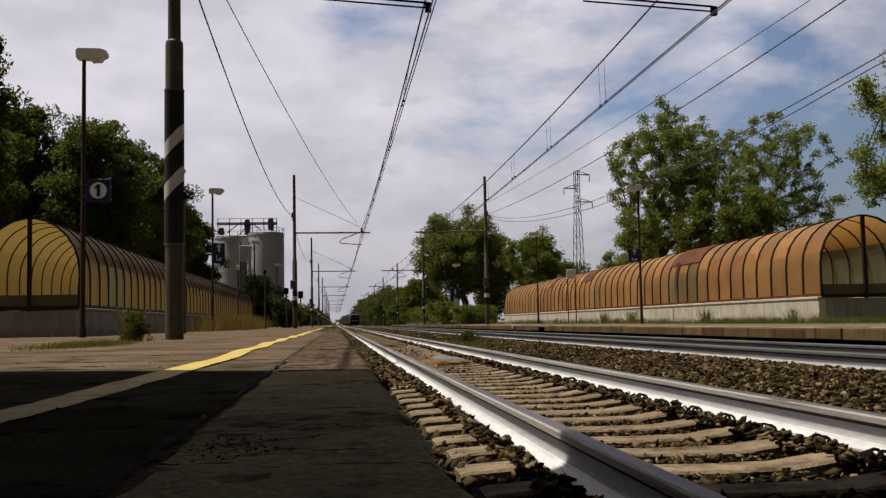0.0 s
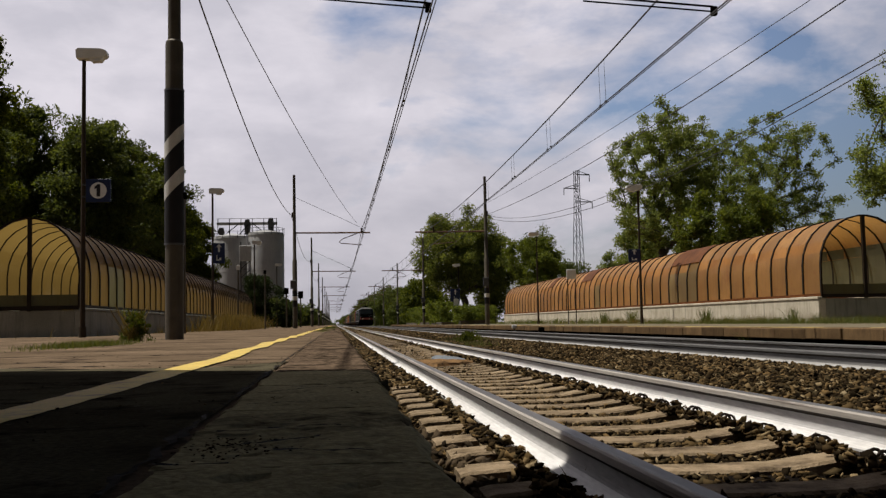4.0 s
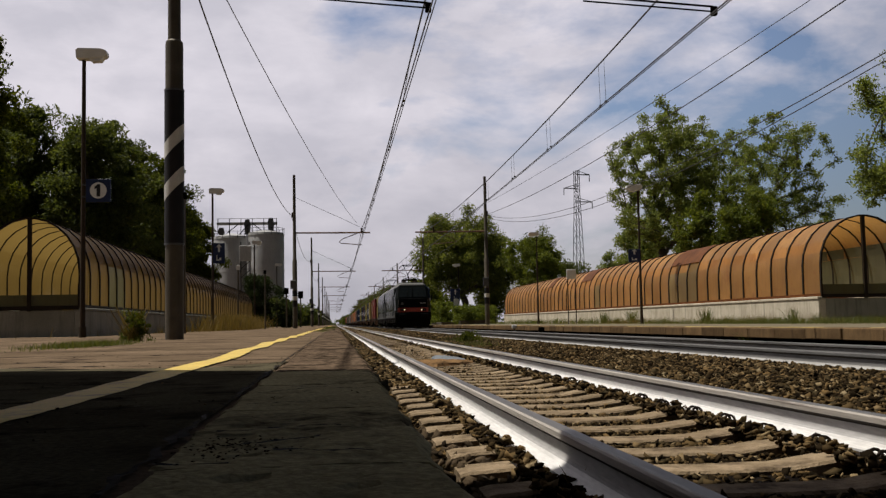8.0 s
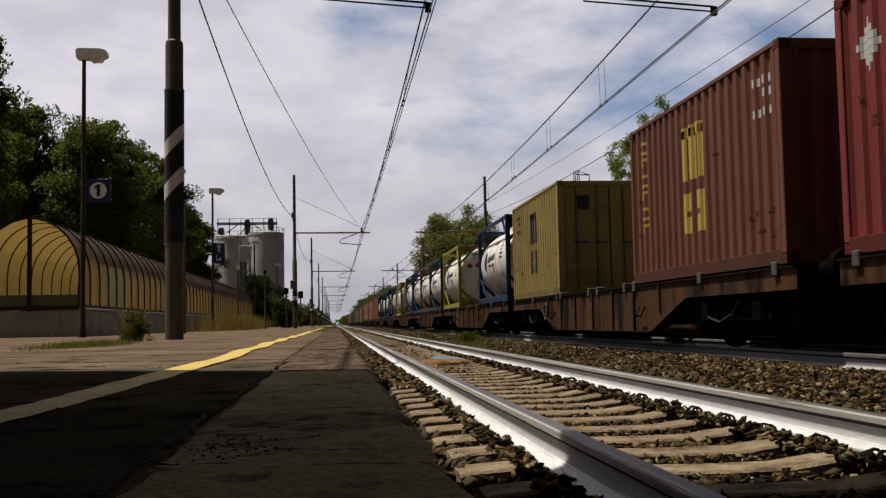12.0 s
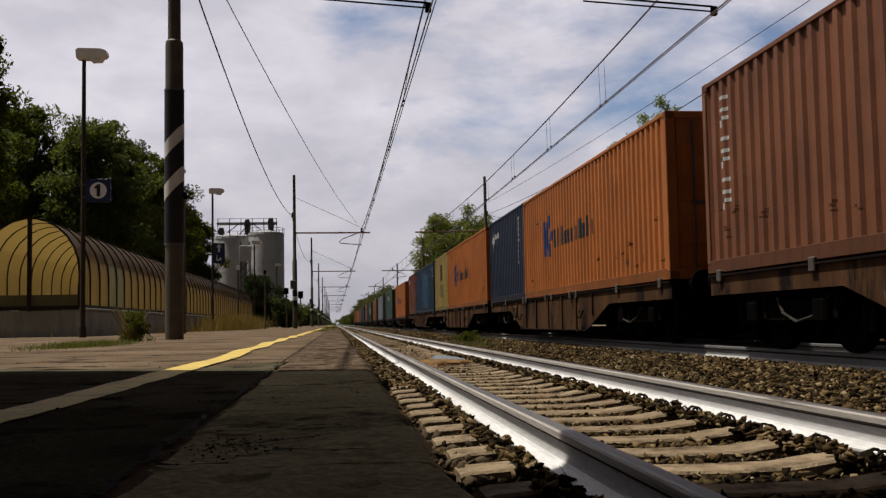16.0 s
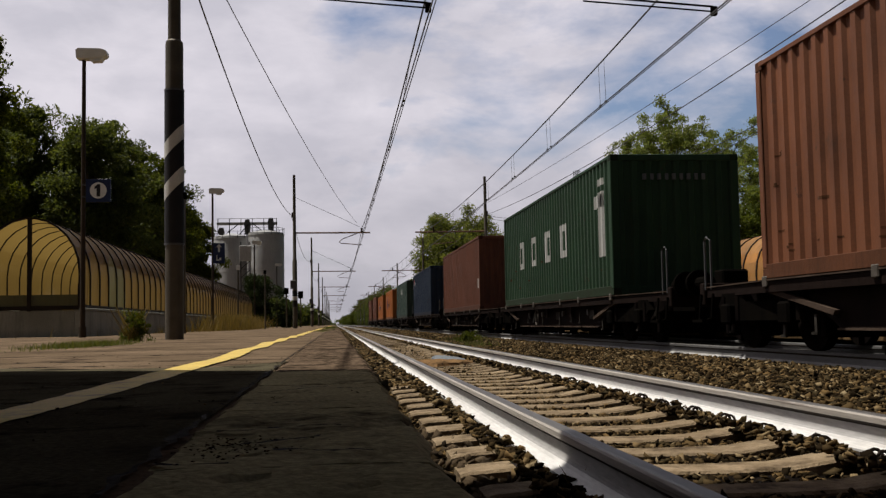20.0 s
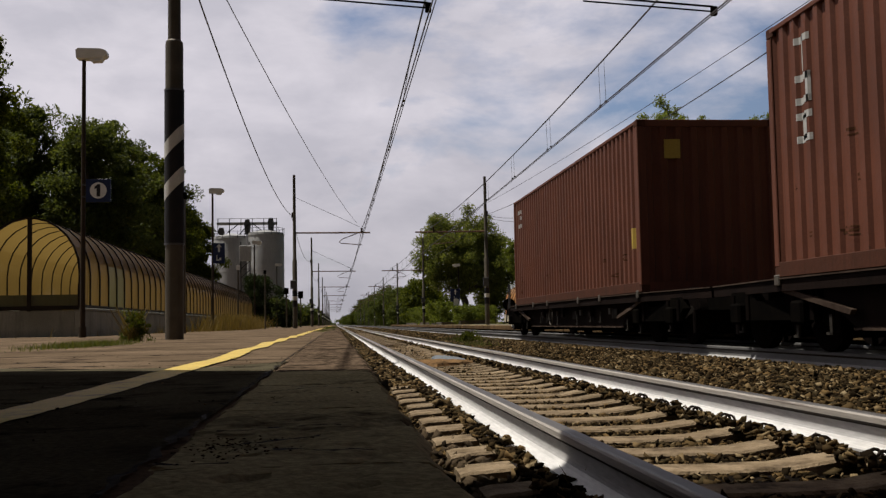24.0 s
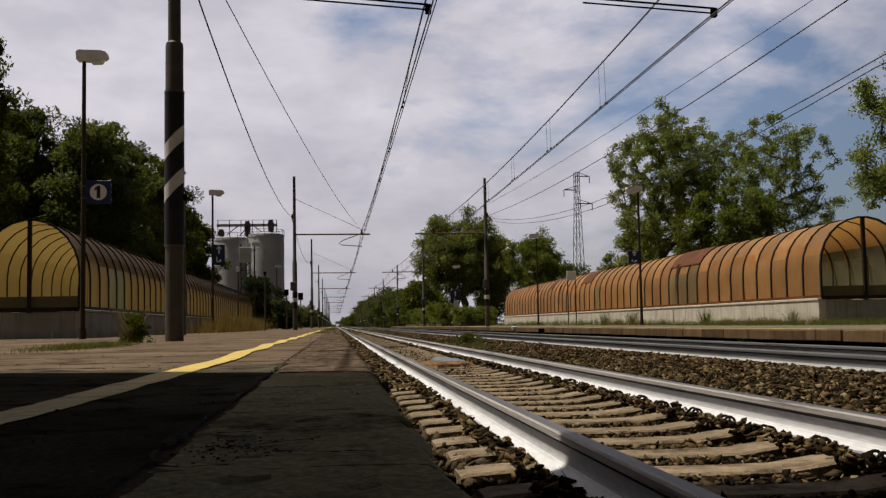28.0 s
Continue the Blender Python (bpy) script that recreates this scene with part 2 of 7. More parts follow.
def pane_material(name, col, thin, clear=0.05, stain=None):
    """Weathered translucent plastic sheet: diffuse, with light coming through, and a little clear."""
    m = material(name, col, tuple(c * 0.6 for c in col), 0.9, 0.55, 0, 0.1, 30, streak=((col[0] * 0.34, col[1] * 0.27, col[2] * 0.22), 0.85), rand=0.22, stain=stain)
    n, l = m.node_tree.nodes, m.node_tree.links
    b = n["Principled BSDF"]
    t = n.new("ShaderNodeBsdfTranslucent")
    t.inputs["Color"].default_value = (min(col[0] * 1.9, 1), min(col[1] * 1.85, 1), min(col[2] * 1.4, 1), 1)
    q = n.new("ShaderNodeBsdfTransparent")
    q.inputs["Color"].default_value = (0.9, 0.72, 0.42, 1)
    mx, my = n.new("ShaderNodeMixShader"), n.new("ShaderNodeMixShader")
    mx.inputs[0].default_value, my.inputs[0].default_value = thin, clear
    l.new(b.outputs[0], mx.inputs[1])
    l.new(t.outputs[0], mx.inputs[2])
    l.new(mx.outputs[0], my.inputs[1])
    l.new(q.outputs[0], my.inputs[2])
    l.new(my.outputs[0], n["Material Output"].inputs[0])
    return m


PANE_AMBER = pane_material("amber_plastic_sheet", (0.113, 0.075, 0.026), 0.55, stain=((0.05, 0.026, 0.01), 1.5, 0.52, 0.68))
PANE_ORANGE = pane_material("orange_plastic_sheet", (0.41, 0.212, 0.066), 0.28, stain=((0.2, 0.075, 0.025), 1.6, 0.54, 0.7))
PANE_DUSTY = pane_material("dusty_plastic_sheet", (0.27, 0.19, 0.08), 0.35)
PANE_GREY = pane_material("grey_plastic_sheet", (0.115, 0.112, 0.062), 0.35, 0.08)


# ---------------- mesh helpers ----------------
class Form:
    """Collects vertices and faces for one mesh."""

    def __init__(self):
        self.v, self.f = [], []

    def add(self, v, f):
        o = len(self.v)
        self.v += [tuple(p) for p in v]
        self.f += [tuple(i + o for i in q) for q in f]
        return self

    def box(self, x0, x1, y0, y1, z0, z1, c=0.0):
        """A block; c: chamfer of the edges."""
        if c <= 0:
            v = [(x, y, z) for x in (x0, x1) for y in (y0, y1) for z in (z0, z1)]
            return self.add(v, [(0, 1, 3, 2), (4, 6, 7, 5), (0, 4, 5, 1), (2, 3, 7, 6), (0, 2, 6, 4), (1, 5, 7, 3)])
        bm = bmesh.new()
        bmesh.ops.create_cube(bm, size=1)
        for w in bm.verts:
            w.co = (x0 if w.co.x < 0 else x1, y0 if w.co.y < 0 else y1, z0 if w.co.z < 0 else z1)
        bmesh.ops.bevel(bm, geom=bm.edges[:], offset=c, segments=1, affect="EDGES")
        bm.verts.index_update()
        self.add([w.co for w in bm.verts], [[w.index for w in q.verts] for q in bm.faces])
        bm.free()
        return self

    def tube(self, pts, r, n=8, caps=True):
        """A round bar along points; r: one radius or one a point."""
        pts = [Vector(p) for p in pts]
        rs = r if isinstance(r, (list, tuple)) else [r] * len(pts)
        v, f = [], []
        for i, p in enumerate(pts):
            d = (pts[min(i + 1, len(pts) - 1)] - pts[max(i - 1, 0)]).normalized()
            a = d.cross(Vector((0, 0, 1)) if abs(d.z) < 0.9 else Vector((0, 1, 0))).normalized()
            b = d.cross(a)
            v += [p + (a * math.cos(k * math.tau / n) + b * math.sin(k * math.tau / n)) * rs[i] for k in range(n)]
        for i in range(len(pts) - 1):
            f += [(i * n + k, i * n + (k + 1) % n, (i + 1) * n + (k + 1) % n, (i + 1) * n + k) for k in range(n)]
        if caps:
            f += [tuple(range(n - 1, -1, -1)), tuple((len(pts) - 1) * n + k for k in range(n))]
        return self.add(v, f)

    def sweep(self, prof, axis, a, z):
        """A closed outline of 2D points pushed along an axis from a to z."""
        n = len(prof)
        put = {"x": lambda p, t: (t, p[0], p[1]), "y": lambda p, t: (p[0], t, p[1]), "z": lambda p, t: (p[0], p[1], t)}[axis]
        v = [put(p, a) for p in prof] + [put(p, z) for p in prof]
        f = [(k, (k + 1) % n, n + (k + 1) % n, n + k) for k in range(n)] + [tuple(range(n - 1, -1, -1)), tuple(range(n, 2 * n))]
        return self.add(v, f)

    def disc(self, c, r, n, axis, t=0.01):
        d = Vector({"x": (1, 0, 0), "y": (0, 1, 0), "z": (0, 0, 1)}[axis]) * t / 2
        return self.tube([Vector(c) - d, Vector(c) + d], r, n)

    def mesh(self, name, mat, smooth=False):
        me = bpy.data.meshes.new(name)
        me.from_pydata(self.v, [], self.f)
        bm = bmesh.new()
        bm.from_mesh(me)
        bmesh.ops.recalc_face_normals(bm, faces=bm.faces)
        bm.to_mesh(me)
        bm.free()
        if mat:
            me.materials.append(mat)
        if smooth:
            me.polygons.foreach_set("use_smooth", [True] * len(me.polygons))
            me.set_sharp_from_angle(angle=radians(38))
        return me


def part(name, form, mat, parent=None, label="", smooth=False):
    ob = new(name, form if isinstance(form, bpy.types.Mesh) else form.mesh(name, mat, smooth))
    if parent:
        ob.parent = parent
    if label:
        tagged(ob, label)
    return ob


def holder(name, m, label, category, group="", kind=""):
    ob = new(name)
    ob.empty_display_size = 0.2
    ob.matrix_basis = m
    return tagged(ob, label, category, group, kind)


def raw_mesh(name, v, f, mat):
    """A big mesh straight from arrays (all faces of one size)."""
    me = bpy.data.meshes.new(name)
    v, f = np.asarray(v, dtype=np.float32), np.asarray(f, dtype=np.int32)
    me.vertices.add(len(v))
    me.vertices.foreach_set("co", v.ravel())
    k = f.shape[1]
    me.loops.add(f.size)
    me.loops.foreach_set("vertex_index", f.ravel())
    me.polygons.add(len(f))
    me.polygons.foreach_set("loop_start", np.arange(0, f.size, k, dtype=np.int32))
    me.update(calc_edges=True)
    me.validate()
    me.materials.append(mat)
    return me
# ---------------- ground, tracks, platforms ----------------
T1, T2, Z2 = 1.71, 6.27, 0.05  # the two tracks' middles; the far one lies a little higher
P1, P2 = 0.26, 0.25  # platform heights above the near rail
rng = np.random.default_rng(7)


def far_ground():
    v = [(-3000, -600, -0.62), (3000, -600, -0.62), (3000, 4000, -0.62), (-3000, 4000, -0.62)]
    g = part("ground", Form().add(v, [(0, 1, 2, 3)]), EARTH)
    return tagged(g, "dry grass and earth reaching the horizon", "ground", kind="structure")


def ballast_bed():
    """The bed of the two tracks, uneven, between the two platform walls."""
    xs = np.concatenate([np.linspace(0.02, 5.6, 72), np.linspace(5.7, 8.1, 14)])
    ys = np.concatenate([[-900, -500, -200, -60], np.linspace(-12, 3, 30), np.linspace(3.1, 26, 230), np.linspace(26.6, 90, 110), np.linspace(95, 900, 60)])
    X, Y = np.meshgrid(xs, ys)
    prof = np.interp(X, [0.0, 0.5, 2.9, 3.5, 4.6, 5.3, 7.2, 8.1], [-0.26, -0.245, -0.245, -0.19, -0.135, -0.15, -0.17, -0.2])
    bumps = rng.normal(0, 0.007, X.shape) + 0.012 * np.sin(X * 7.1 + Y * 3.3) * np.sin(Y * 2.3 - X)
    v = np.stack([X, Y, prof + bumps], -1).reshape(-1, 3)
    nx, ny = len(xs), len(ys)
    i = (np.arange(ny - 1)[:, None] * nx + np.arange(nx - 1)[None]).reshape(-1)
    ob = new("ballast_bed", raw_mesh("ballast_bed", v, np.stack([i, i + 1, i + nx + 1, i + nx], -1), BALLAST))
    return tagged(ob, "bed under both tracks, coloured near black as shaded gaps between stones", "ballast", kind="structure")


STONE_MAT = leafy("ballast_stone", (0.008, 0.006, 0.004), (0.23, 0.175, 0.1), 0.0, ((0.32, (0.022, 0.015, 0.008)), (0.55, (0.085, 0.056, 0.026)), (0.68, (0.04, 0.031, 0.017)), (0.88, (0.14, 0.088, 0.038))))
CUBE_V = np.array([(x, y, z) for x in (-1, 1) for y in (-1, 1) for z in (-1, 1)], dtype=float) * 0.72
CUBE_F = np.array([(0, 1, 3), (0, 3, 2), (4, 6, 7), (4, 7, 5), (0, 4, 5), (0, 5, 1), (2, 3, 7), (2, 7, 6), (0, 2, 6), (0, 6, 4), (1, 5, 7), (1, 7, 3)])


def stone_shapes(n):
    """n broken stones: each a block with its corners pushed about, squashed and turned."""
    v = CUBE_V[None] * rng.uniform(0.45, 1.25, (n, 8, 3)) * np.stack([rng.uniform(0.8, 1.6, n), rng.uniform(0.55, 1.1, n), rng.uniform(0.22, 0.5, n)], -1)[:, None]
    a, b, c = rng.uniform(0, math.tau, n), rng.normal(0, 0.45, n), rng.normal(0, 0.45, n)  # turn, and two tilts: most lie flat
    o, e = np.zeros(n), np.ones(n)
    rz = np.stack([np.cos(a), -np.sin(a), o, np.sin(a), np.cos(a), o, o, o, e], -1).reshape(n, 3, 3)
    rx = np.stack([e, o, o, o, np.cos(b), -np.sin(b), o, np.sin(b), np.cos(b)], -1).reshape(n, 3, 3)
    ry = np.stack([np.cos(c), o, np.sin(c), o, e, o, -np.sin(c), o, np.cos(c)], -1).reshape(n, 3, 3)
    R = rx @ ry @ rz
    return np.einsum("nij,nkj->nki", R, v)


def scatter(x0, x1, y0, y1, per_m2, r0, r1, keep=None):
    n = int((x1 - x0) * (y1 - y0) * per_m2)
    p = np.stack([rng.uniform(x0, x1, n), rng.uniform(y0, y1, n)], -1)
    if keep is not None:
        p = p[keep(p[:, 0], p[:, 1])]
    return p, rng.uniform(r0, r1, len(p))


def bed_height(x):
    return np.interp(x, [0.0, 0.5, 2.9, 3.5, 4.6, 5.3, 7.2, 8.1], [-0.26, -0.245, -0.245, -0.19, -0.135, -0.15, -0.17, -0.2])


SLEEPER_0 = 4.62  # the middle of one sleeper; they lie 0.6 m apart


def off_sleeper(x, y):
    d = np.abs((y - SLEEPER_0 + 0.3) % 0.6 - 0.3)
    on_rail = (np.abs(x - 0.956) < 0.1) | (np.abs(x - 2.463) < 0.1)
    return (((d > 0.105) | (x < 0.5)) & ~on_rail) | ((rng.random(len(x)) < 0.035) & ~on_rail)


def stones():
    bed = []
    for area in ((0.16, 0.92, 3.0, 14, 620, 0.018, 0.036, off_sleeper), (1.0, 2.42, 3.0, 22, 520, 0.017, 0.032, off_sleeper),
                 (2.55, 5.42, 3.2, 16, 850, 0.02, 0.042, None), (2.55, 5.42, 16, 34, 330, 0.024, 0.042, None), (2.2, 2.38, 3.2, 18, 480, 0.018, 0.036, None),
                 (0.16, 5.42, 30, 75, 80, 0.034, 0.06, None), (0.16, 5.42, 75, 190, 14, 0.06, 0.11, None), (0.16, 5.42, -9, 3.1, 190, 0.028, 0.05, off_sleeper), (5.6, 7.8, -9, 9, 60, 0.03, 0.05, None), (0.16, 2.9, 14, 30, 260, 0.024, 0.042, off_sleeper), (5.6, 7.8, 9, 40, 60, 0.03, 0.05, None), (0.75, 0.885, 3.2, 14, 430, 0.02, 0.04, None), (0.54, 0.885, 10.5, 26, 130, 0.024, 0.04, None), (0.14, 0.3, 3.0, 16, 130, 0.026, 0.045, None)):
        bed.append(scatter(*area))
    p, r = np.concatenate([b[0] for b in bed]), np.concatenate([b[1] for b in bed])
    n = len(p)
    v = stone_shapes(n) * r[:, None, None]
    v[:, :, 0] += p[:, 0:1]
    v[:, :, 1] += p[:, 1:2]
    v[:, :, 2] += (bed_height(p[:, 0]) + np.where((p[:, 0] > 2.6), 0.045, 0.02) * rng.random(n) + np.where((p[:, 0] > 0.75) & (p[:, 0] < 0.885), 0.035 + 0.05 * rng.random(n), np.where((p[:, 0] > 0.54) & (p[:, 0] < 0.75) & (p[:, 1] > 10.5), 0.05, 0.0)) + np.where((p[:, 0] > 2.2) & (p[:, 0] < 2.38), 0.04 + 0.05 * rng.random(n), 0.0))[:, None]
    f = (CUBE_F[None] + 8 * np.arange(n)[:, None, None]).reshape(-1, 3)
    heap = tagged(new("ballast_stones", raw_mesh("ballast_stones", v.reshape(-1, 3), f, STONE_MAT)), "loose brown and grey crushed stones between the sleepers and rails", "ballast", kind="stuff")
    # the stones that lie nearest, one by one
    loose = holder("ballast_edge", pose(0, 0, 0), "single crushed stones lying on the bed beside the near rail", "ballast", kind="structure")
    shapes = []
    for k in range(14):
        shapes.append(raw_mesh("stone", stone_shapes(1)[0] * 0.038, CUBE_F, STONE_LONE))
    for k in range(280):
        x, y = random.uniform(0.2, 0.86), random.uniform(3.7, 6.6)
        s = new("stone", shapes[k % 14])
        s.parent = loose
        s.matrix_basis = pose(x, y, float(bed_height(x)) + random.uniform(0.012, 0.035), random.uniform(0, 360), random.uniform(0, 360), random.uniform(0, 360))
    return heap


STONE_LONE = material("single_ballast_stone", (0.085, 0.06, 0.036), (0.04, 0.028, 0.017), 14, 0.95, 0, 0.5, 60, rand=0.6, spec=0.05)


def mirrored(half, x, z):
    return [(x + a, z + b) for a, b in half] + [(x - a, z + b) for a, b in reversed(half)]


FOOT = [(0.075, -0.172), (0.075, -0.161), (0.046, -0.152), (0.027, -0.143), (0.016, -0.13)]
WEB = [(0.0155, -0.1295), (0.0105, -0.119), (0.0085, -0.108), (0.0085, -0.0605)]
FILLET = [(0.009, -0.06), (0.0125, -0.0515), (0.033, -0.0385)]
HEAD = [(0.034, -0.038), (0.036, -0.012), (0.03, -0.003)]


def track(name, mid, z, label, near):
    t = holder(name, pose(0, 0, 0), label, "railway track", kind="structure")
    for side in (-1, 1):
        x = mid + side * 0.7535
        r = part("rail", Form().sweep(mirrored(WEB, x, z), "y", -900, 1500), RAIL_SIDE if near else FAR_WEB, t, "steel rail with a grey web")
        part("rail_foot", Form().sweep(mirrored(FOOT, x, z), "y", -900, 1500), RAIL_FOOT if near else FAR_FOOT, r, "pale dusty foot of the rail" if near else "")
        part("rail_fillet", Form().sweep(mirrored(FILLET, x, z), "y", -900, 1500), FILLET_SHADE, r, "fillet painted black as the shade under the head")
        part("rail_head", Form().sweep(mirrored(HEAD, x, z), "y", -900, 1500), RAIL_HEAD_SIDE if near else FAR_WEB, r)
        part("running_surface", Form().sweep([(x - 0.03, z - 0.003), (x + 0.03, z - 0.003), (x + 0.024, z + 0.0005), (x - 0.024, z + 0.0005)], "y", -900, 1500), RAIL_TOP, r, "polished running surface")
    # one sleeper: raised seats under the rails, lower middle, sloping ends
    half = [(1.17, -0.197), (1.13, -0.187), (0.95, -0.176), (0.55, -0.178), (0.3, -0.212), (0.0, -0.216)]
    top = [(-a, b) for a, b in half] + [(a, b) for a, b in reversed(half[:-1])]
    f = Form()
    for y, dz, dx in ((-0.145, -0.17, 0.0), (-0.13, -0.012, 0.0), (-0.115, 0, 0.0), (0.115, 0, 0.0), (0.13, -0.012, 0.0), (0.145, -0.17, 0.0)):
        f.v += [(a, y, b + dz) for a, b in top]
    n = len(top)
    for k in range(5):
        f.f += [(k * n + i, k * n + i + 1, (k + 1) * n + i + 1, (k + 1) * n + i) for i in range(n - 1)]
    f.f += [tuple(k * n for k in range(6)), tuple(k * n + n - 1 for k in range(6)), tuple(range(n)), tuple(5 * n + i for i in range(n))]
    sleeper = f.mesh("sleeper", SLEEPER_MAT)
    plate = Form().box(-0.17, 0.17, -0.09, 0.09, -0.181, -0.1745, 0.003).mesh("base_plate", CLIP_MAT)
    c = Form()
    for s in (1, -1):
        for dy in (-0.038, 0.038):
            c.tube([(s * 0.116 + 0.03 * math.cos(q * math.tau / 12), dy + 0.012 * math.sin(q * math.tau / 12), -0.153 + 0.028 * math.sin(q * math.tau / 12)) for q in range(13)], 0.0085, 6, False)
        c.box(s * 0.132 - 0.035, s * 0.132 + 0.035, -0.07, 0.07, -0.182, -0.152, 0.008)
        if s > 0:
            inner = Form().add(c.v, c.f).mesh("rail_clip", CLIP_MAT)  # under the left rail's outer side stones bury the clip
    clip = c.mesh("rail_clip", CLIP_MAT)
    count = 46 if near else 24
    for k in range(-34, count):
        s = new("sleeper", sleeper)
        s.parent = t
        s.matrix_basis = pose(mid + random.uniform(-0.02, 0.02), SLEEPER_0 + 0.6 * k + random.uniform(-0.015, 0.015), z + (0 if near else -0.02), random.uniform(-0.5, 0.5), 0, random.uniform(-0.5, 0.5))
        if near and -6 < k < 30:
            for side in (-1, 1):
                for me, nm in ((clip, "rail_clip"), (plate, "base_plate")):
                    q = new(nm, inner if nm == "rail_clip" and side < 0 else me)
                    q.parent = s
                    q.matrix_basis = pose(side * 0.7535, -0.26 if nm == "rail_clip" else 0, -random.uniform(0, 0.008) if nm == "rail_clip" else 0, 0, random.uniform(-5, 5) if nm == "rail_clip" else 0, 0)
    far = Form()
    for k in range(count, 420):
        y = SLEEPER_0 + 0.6 * k
        far.box(mid - 1.17, mid + 1.17, y - 0.13, y + 0.13, z - 0.3, z - 0.19)
    tagged(part("far_sleepers", far, SLEEPER_MAT, t, "concrete sleepers farther up the line"), kind="stuff")
    return t


def asphalt_height(x, y):
    return P1 - 0.008 + 0.004 * np.sin(x * 2.1 + 1.3 * np.sin(y * 0.9)) + 0.004 * np.sin(y * 1.7)


def platforms():
    # near platform: asphalt behind a row of coping slabs
    p = holder("platform_near", pose(0, 0, 0), "old asphalt platform with worn concrete coping and a yellow line", "platform", kind="structure")
    xs, ys = np.concatenate([[-40, -16], np.linspace(-9, -0.252, 60), [-0.2]]), np.concatenate([np.linspace(-30, 1, 16), np.linspace(1.2, 26, 150), np.linspace(27, 260, 60)])
    X, Y = np.meshgrid(xs, ys)
    Z = asphalt_height(X, Y) - np.where(X > -0.21, 0.03, 0.0)
    i = (np.arange(len(ys) - 1)[:, None] * len(xs) + np.arange(len(xs) - 1)[None]).reshape(-1)
    s = new("asphalt_surface", raw_mesh("asphalt_surface", np.stack([X, Y, Z], -1).reshape(-1, 3), np.stack([i, i + 1, i + len(xs) + 1, i + len(xs)], -1), ASPHALT))
    s.parent = p
    part("platform_body", Form().box(-40, 0.06, -30, 260, -0.7, P1 - 0.09), GREY_CONCRETE, p)
    shapes = []
    for k in range(6):
        f = Form()
        # a slab 1.0 m long: pitted top, chipped edges
        r = random.Random(k)
        pits = [(r.uniform(-0.2, 0.1), r.uniform(-0.45, 0.45), r.uniform(0.015, 0.05), r.uniform(0.004, 0.012)) for q in range(16)]
        ys2 = [-0.4985 + 0.997 * j / 36 for j in range(37)]
        across = [-0.255 + 0.392 * j / 14 for j in range(15)]
        e, g = 0.0, 0.0
        for y in ys2:
            e = 0.7 * e + r.uniform(-0.006, 0.006) + (0.02 if r.random() < 0.06 else 0)
            g = 0.7 * g + r.uniform(-0.006, 0.006)
            row = [(-0.27 + g, P1 - 0.1), (-0.268 + g, P1 - 0.012)]
            for x in across:
                z = P1 + r.uniform(-0.0022, 0.0015)
                for px, py, pr, deep in pits:
                    d = math.hypot(x - px, y - py) / pr
                    if d < 1:
                        z -= deep * (1 - d * d)
                row.append((x + (g if x < -0.245 else -e * max(0, x / 0.137)), z))
            row += [(0.16 - e, P1 - 0.018), (0.157 - e * 0.6, P1 - 0.2)]
            f.v += [(x, y, z) for x, z in row]
        n = len(across) + 4
        for j in range(36):
            f.f += [(n * j + q, n * j + q + 1, n * j + q + n + 1, n * j + q + n) for q in range(n - 1)]
        f.f += [tuple(range(n)), tuple(36 * n + q for q in range(n))]
        shapes.append(f.mesh("coping_slab", COPING))
    strewn = []
    for me in shapes:  # farther on earth and grit cover the slabs; slabs in shadow are coloured lighter
        me = me.copy()
        me.materials[0] = EARTHY_COPING
        strewn.append(me)
    for k in range(-8, 60):
        c = new("coping_slab", (shapes if k < 5 else strewn)[(k * 5 + k // 3) % 6])
        c.parent = p
        c.matrix_basis = pose(0, k, random.uniform(-0.002, 0.001), 0, 0, random.uniform(-0.08, 0.08))
    far = Form()
    for k in range(60, 260, 2):
        far.box(-0.27, 0.157, k - 0.495, k + 1.495, P1 - 0.2, P1)
    tagged(part("far_coping", far, EARTHY_COPING, p), kind="stuff")
    # a blacker asphalt layer with a ragged seam: its colour deepens the building's shade
    r3 = np.random.default_rng(12)
    xs2 = np.concatenate([np.linspace(-9, -2.2, 70), np.linspace(-2.15, -0.28, 70)])
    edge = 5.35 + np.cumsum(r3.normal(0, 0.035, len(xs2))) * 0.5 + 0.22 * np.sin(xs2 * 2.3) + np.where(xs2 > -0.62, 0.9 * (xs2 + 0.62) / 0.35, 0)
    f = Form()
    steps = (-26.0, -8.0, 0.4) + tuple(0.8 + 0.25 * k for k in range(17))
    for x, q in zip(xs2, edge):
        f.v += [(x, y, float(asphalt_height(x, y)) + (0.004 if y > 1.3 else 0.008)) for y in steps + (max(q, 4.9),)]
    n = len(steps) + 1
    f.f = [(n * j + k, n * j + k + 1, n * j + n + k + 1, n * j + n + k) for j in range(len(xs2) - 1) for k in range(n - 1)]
    part("asphalt_patch", f, SHADE_ASPHALT, p, "black layer of asphalt deepening the shade, with a ragged seam")
    # cracks across the asphalt, and grit lying on it
    for k, (y, x0, x1) in enumerate(((5.15, -5.5, -0.9), (5.75, -4.5, -0.26), (6.7, -7.0, -0.26), (7.9, -6.0, -1.2), (9.6, -8.0, -0.5), (12.8, -9.0, -0.3))):
        f = Form()
        xs2 = np.arange(x0, x1, 0.06)
        r2 = np.random.default_rng(70 + k)
        mid = y + np.cumsum(r2.normal(0, 0.012, len(xs2)))
        wide = np.abs(r2.normal(0.012, 0.008, len(xs2))) * (1 + y / 8)
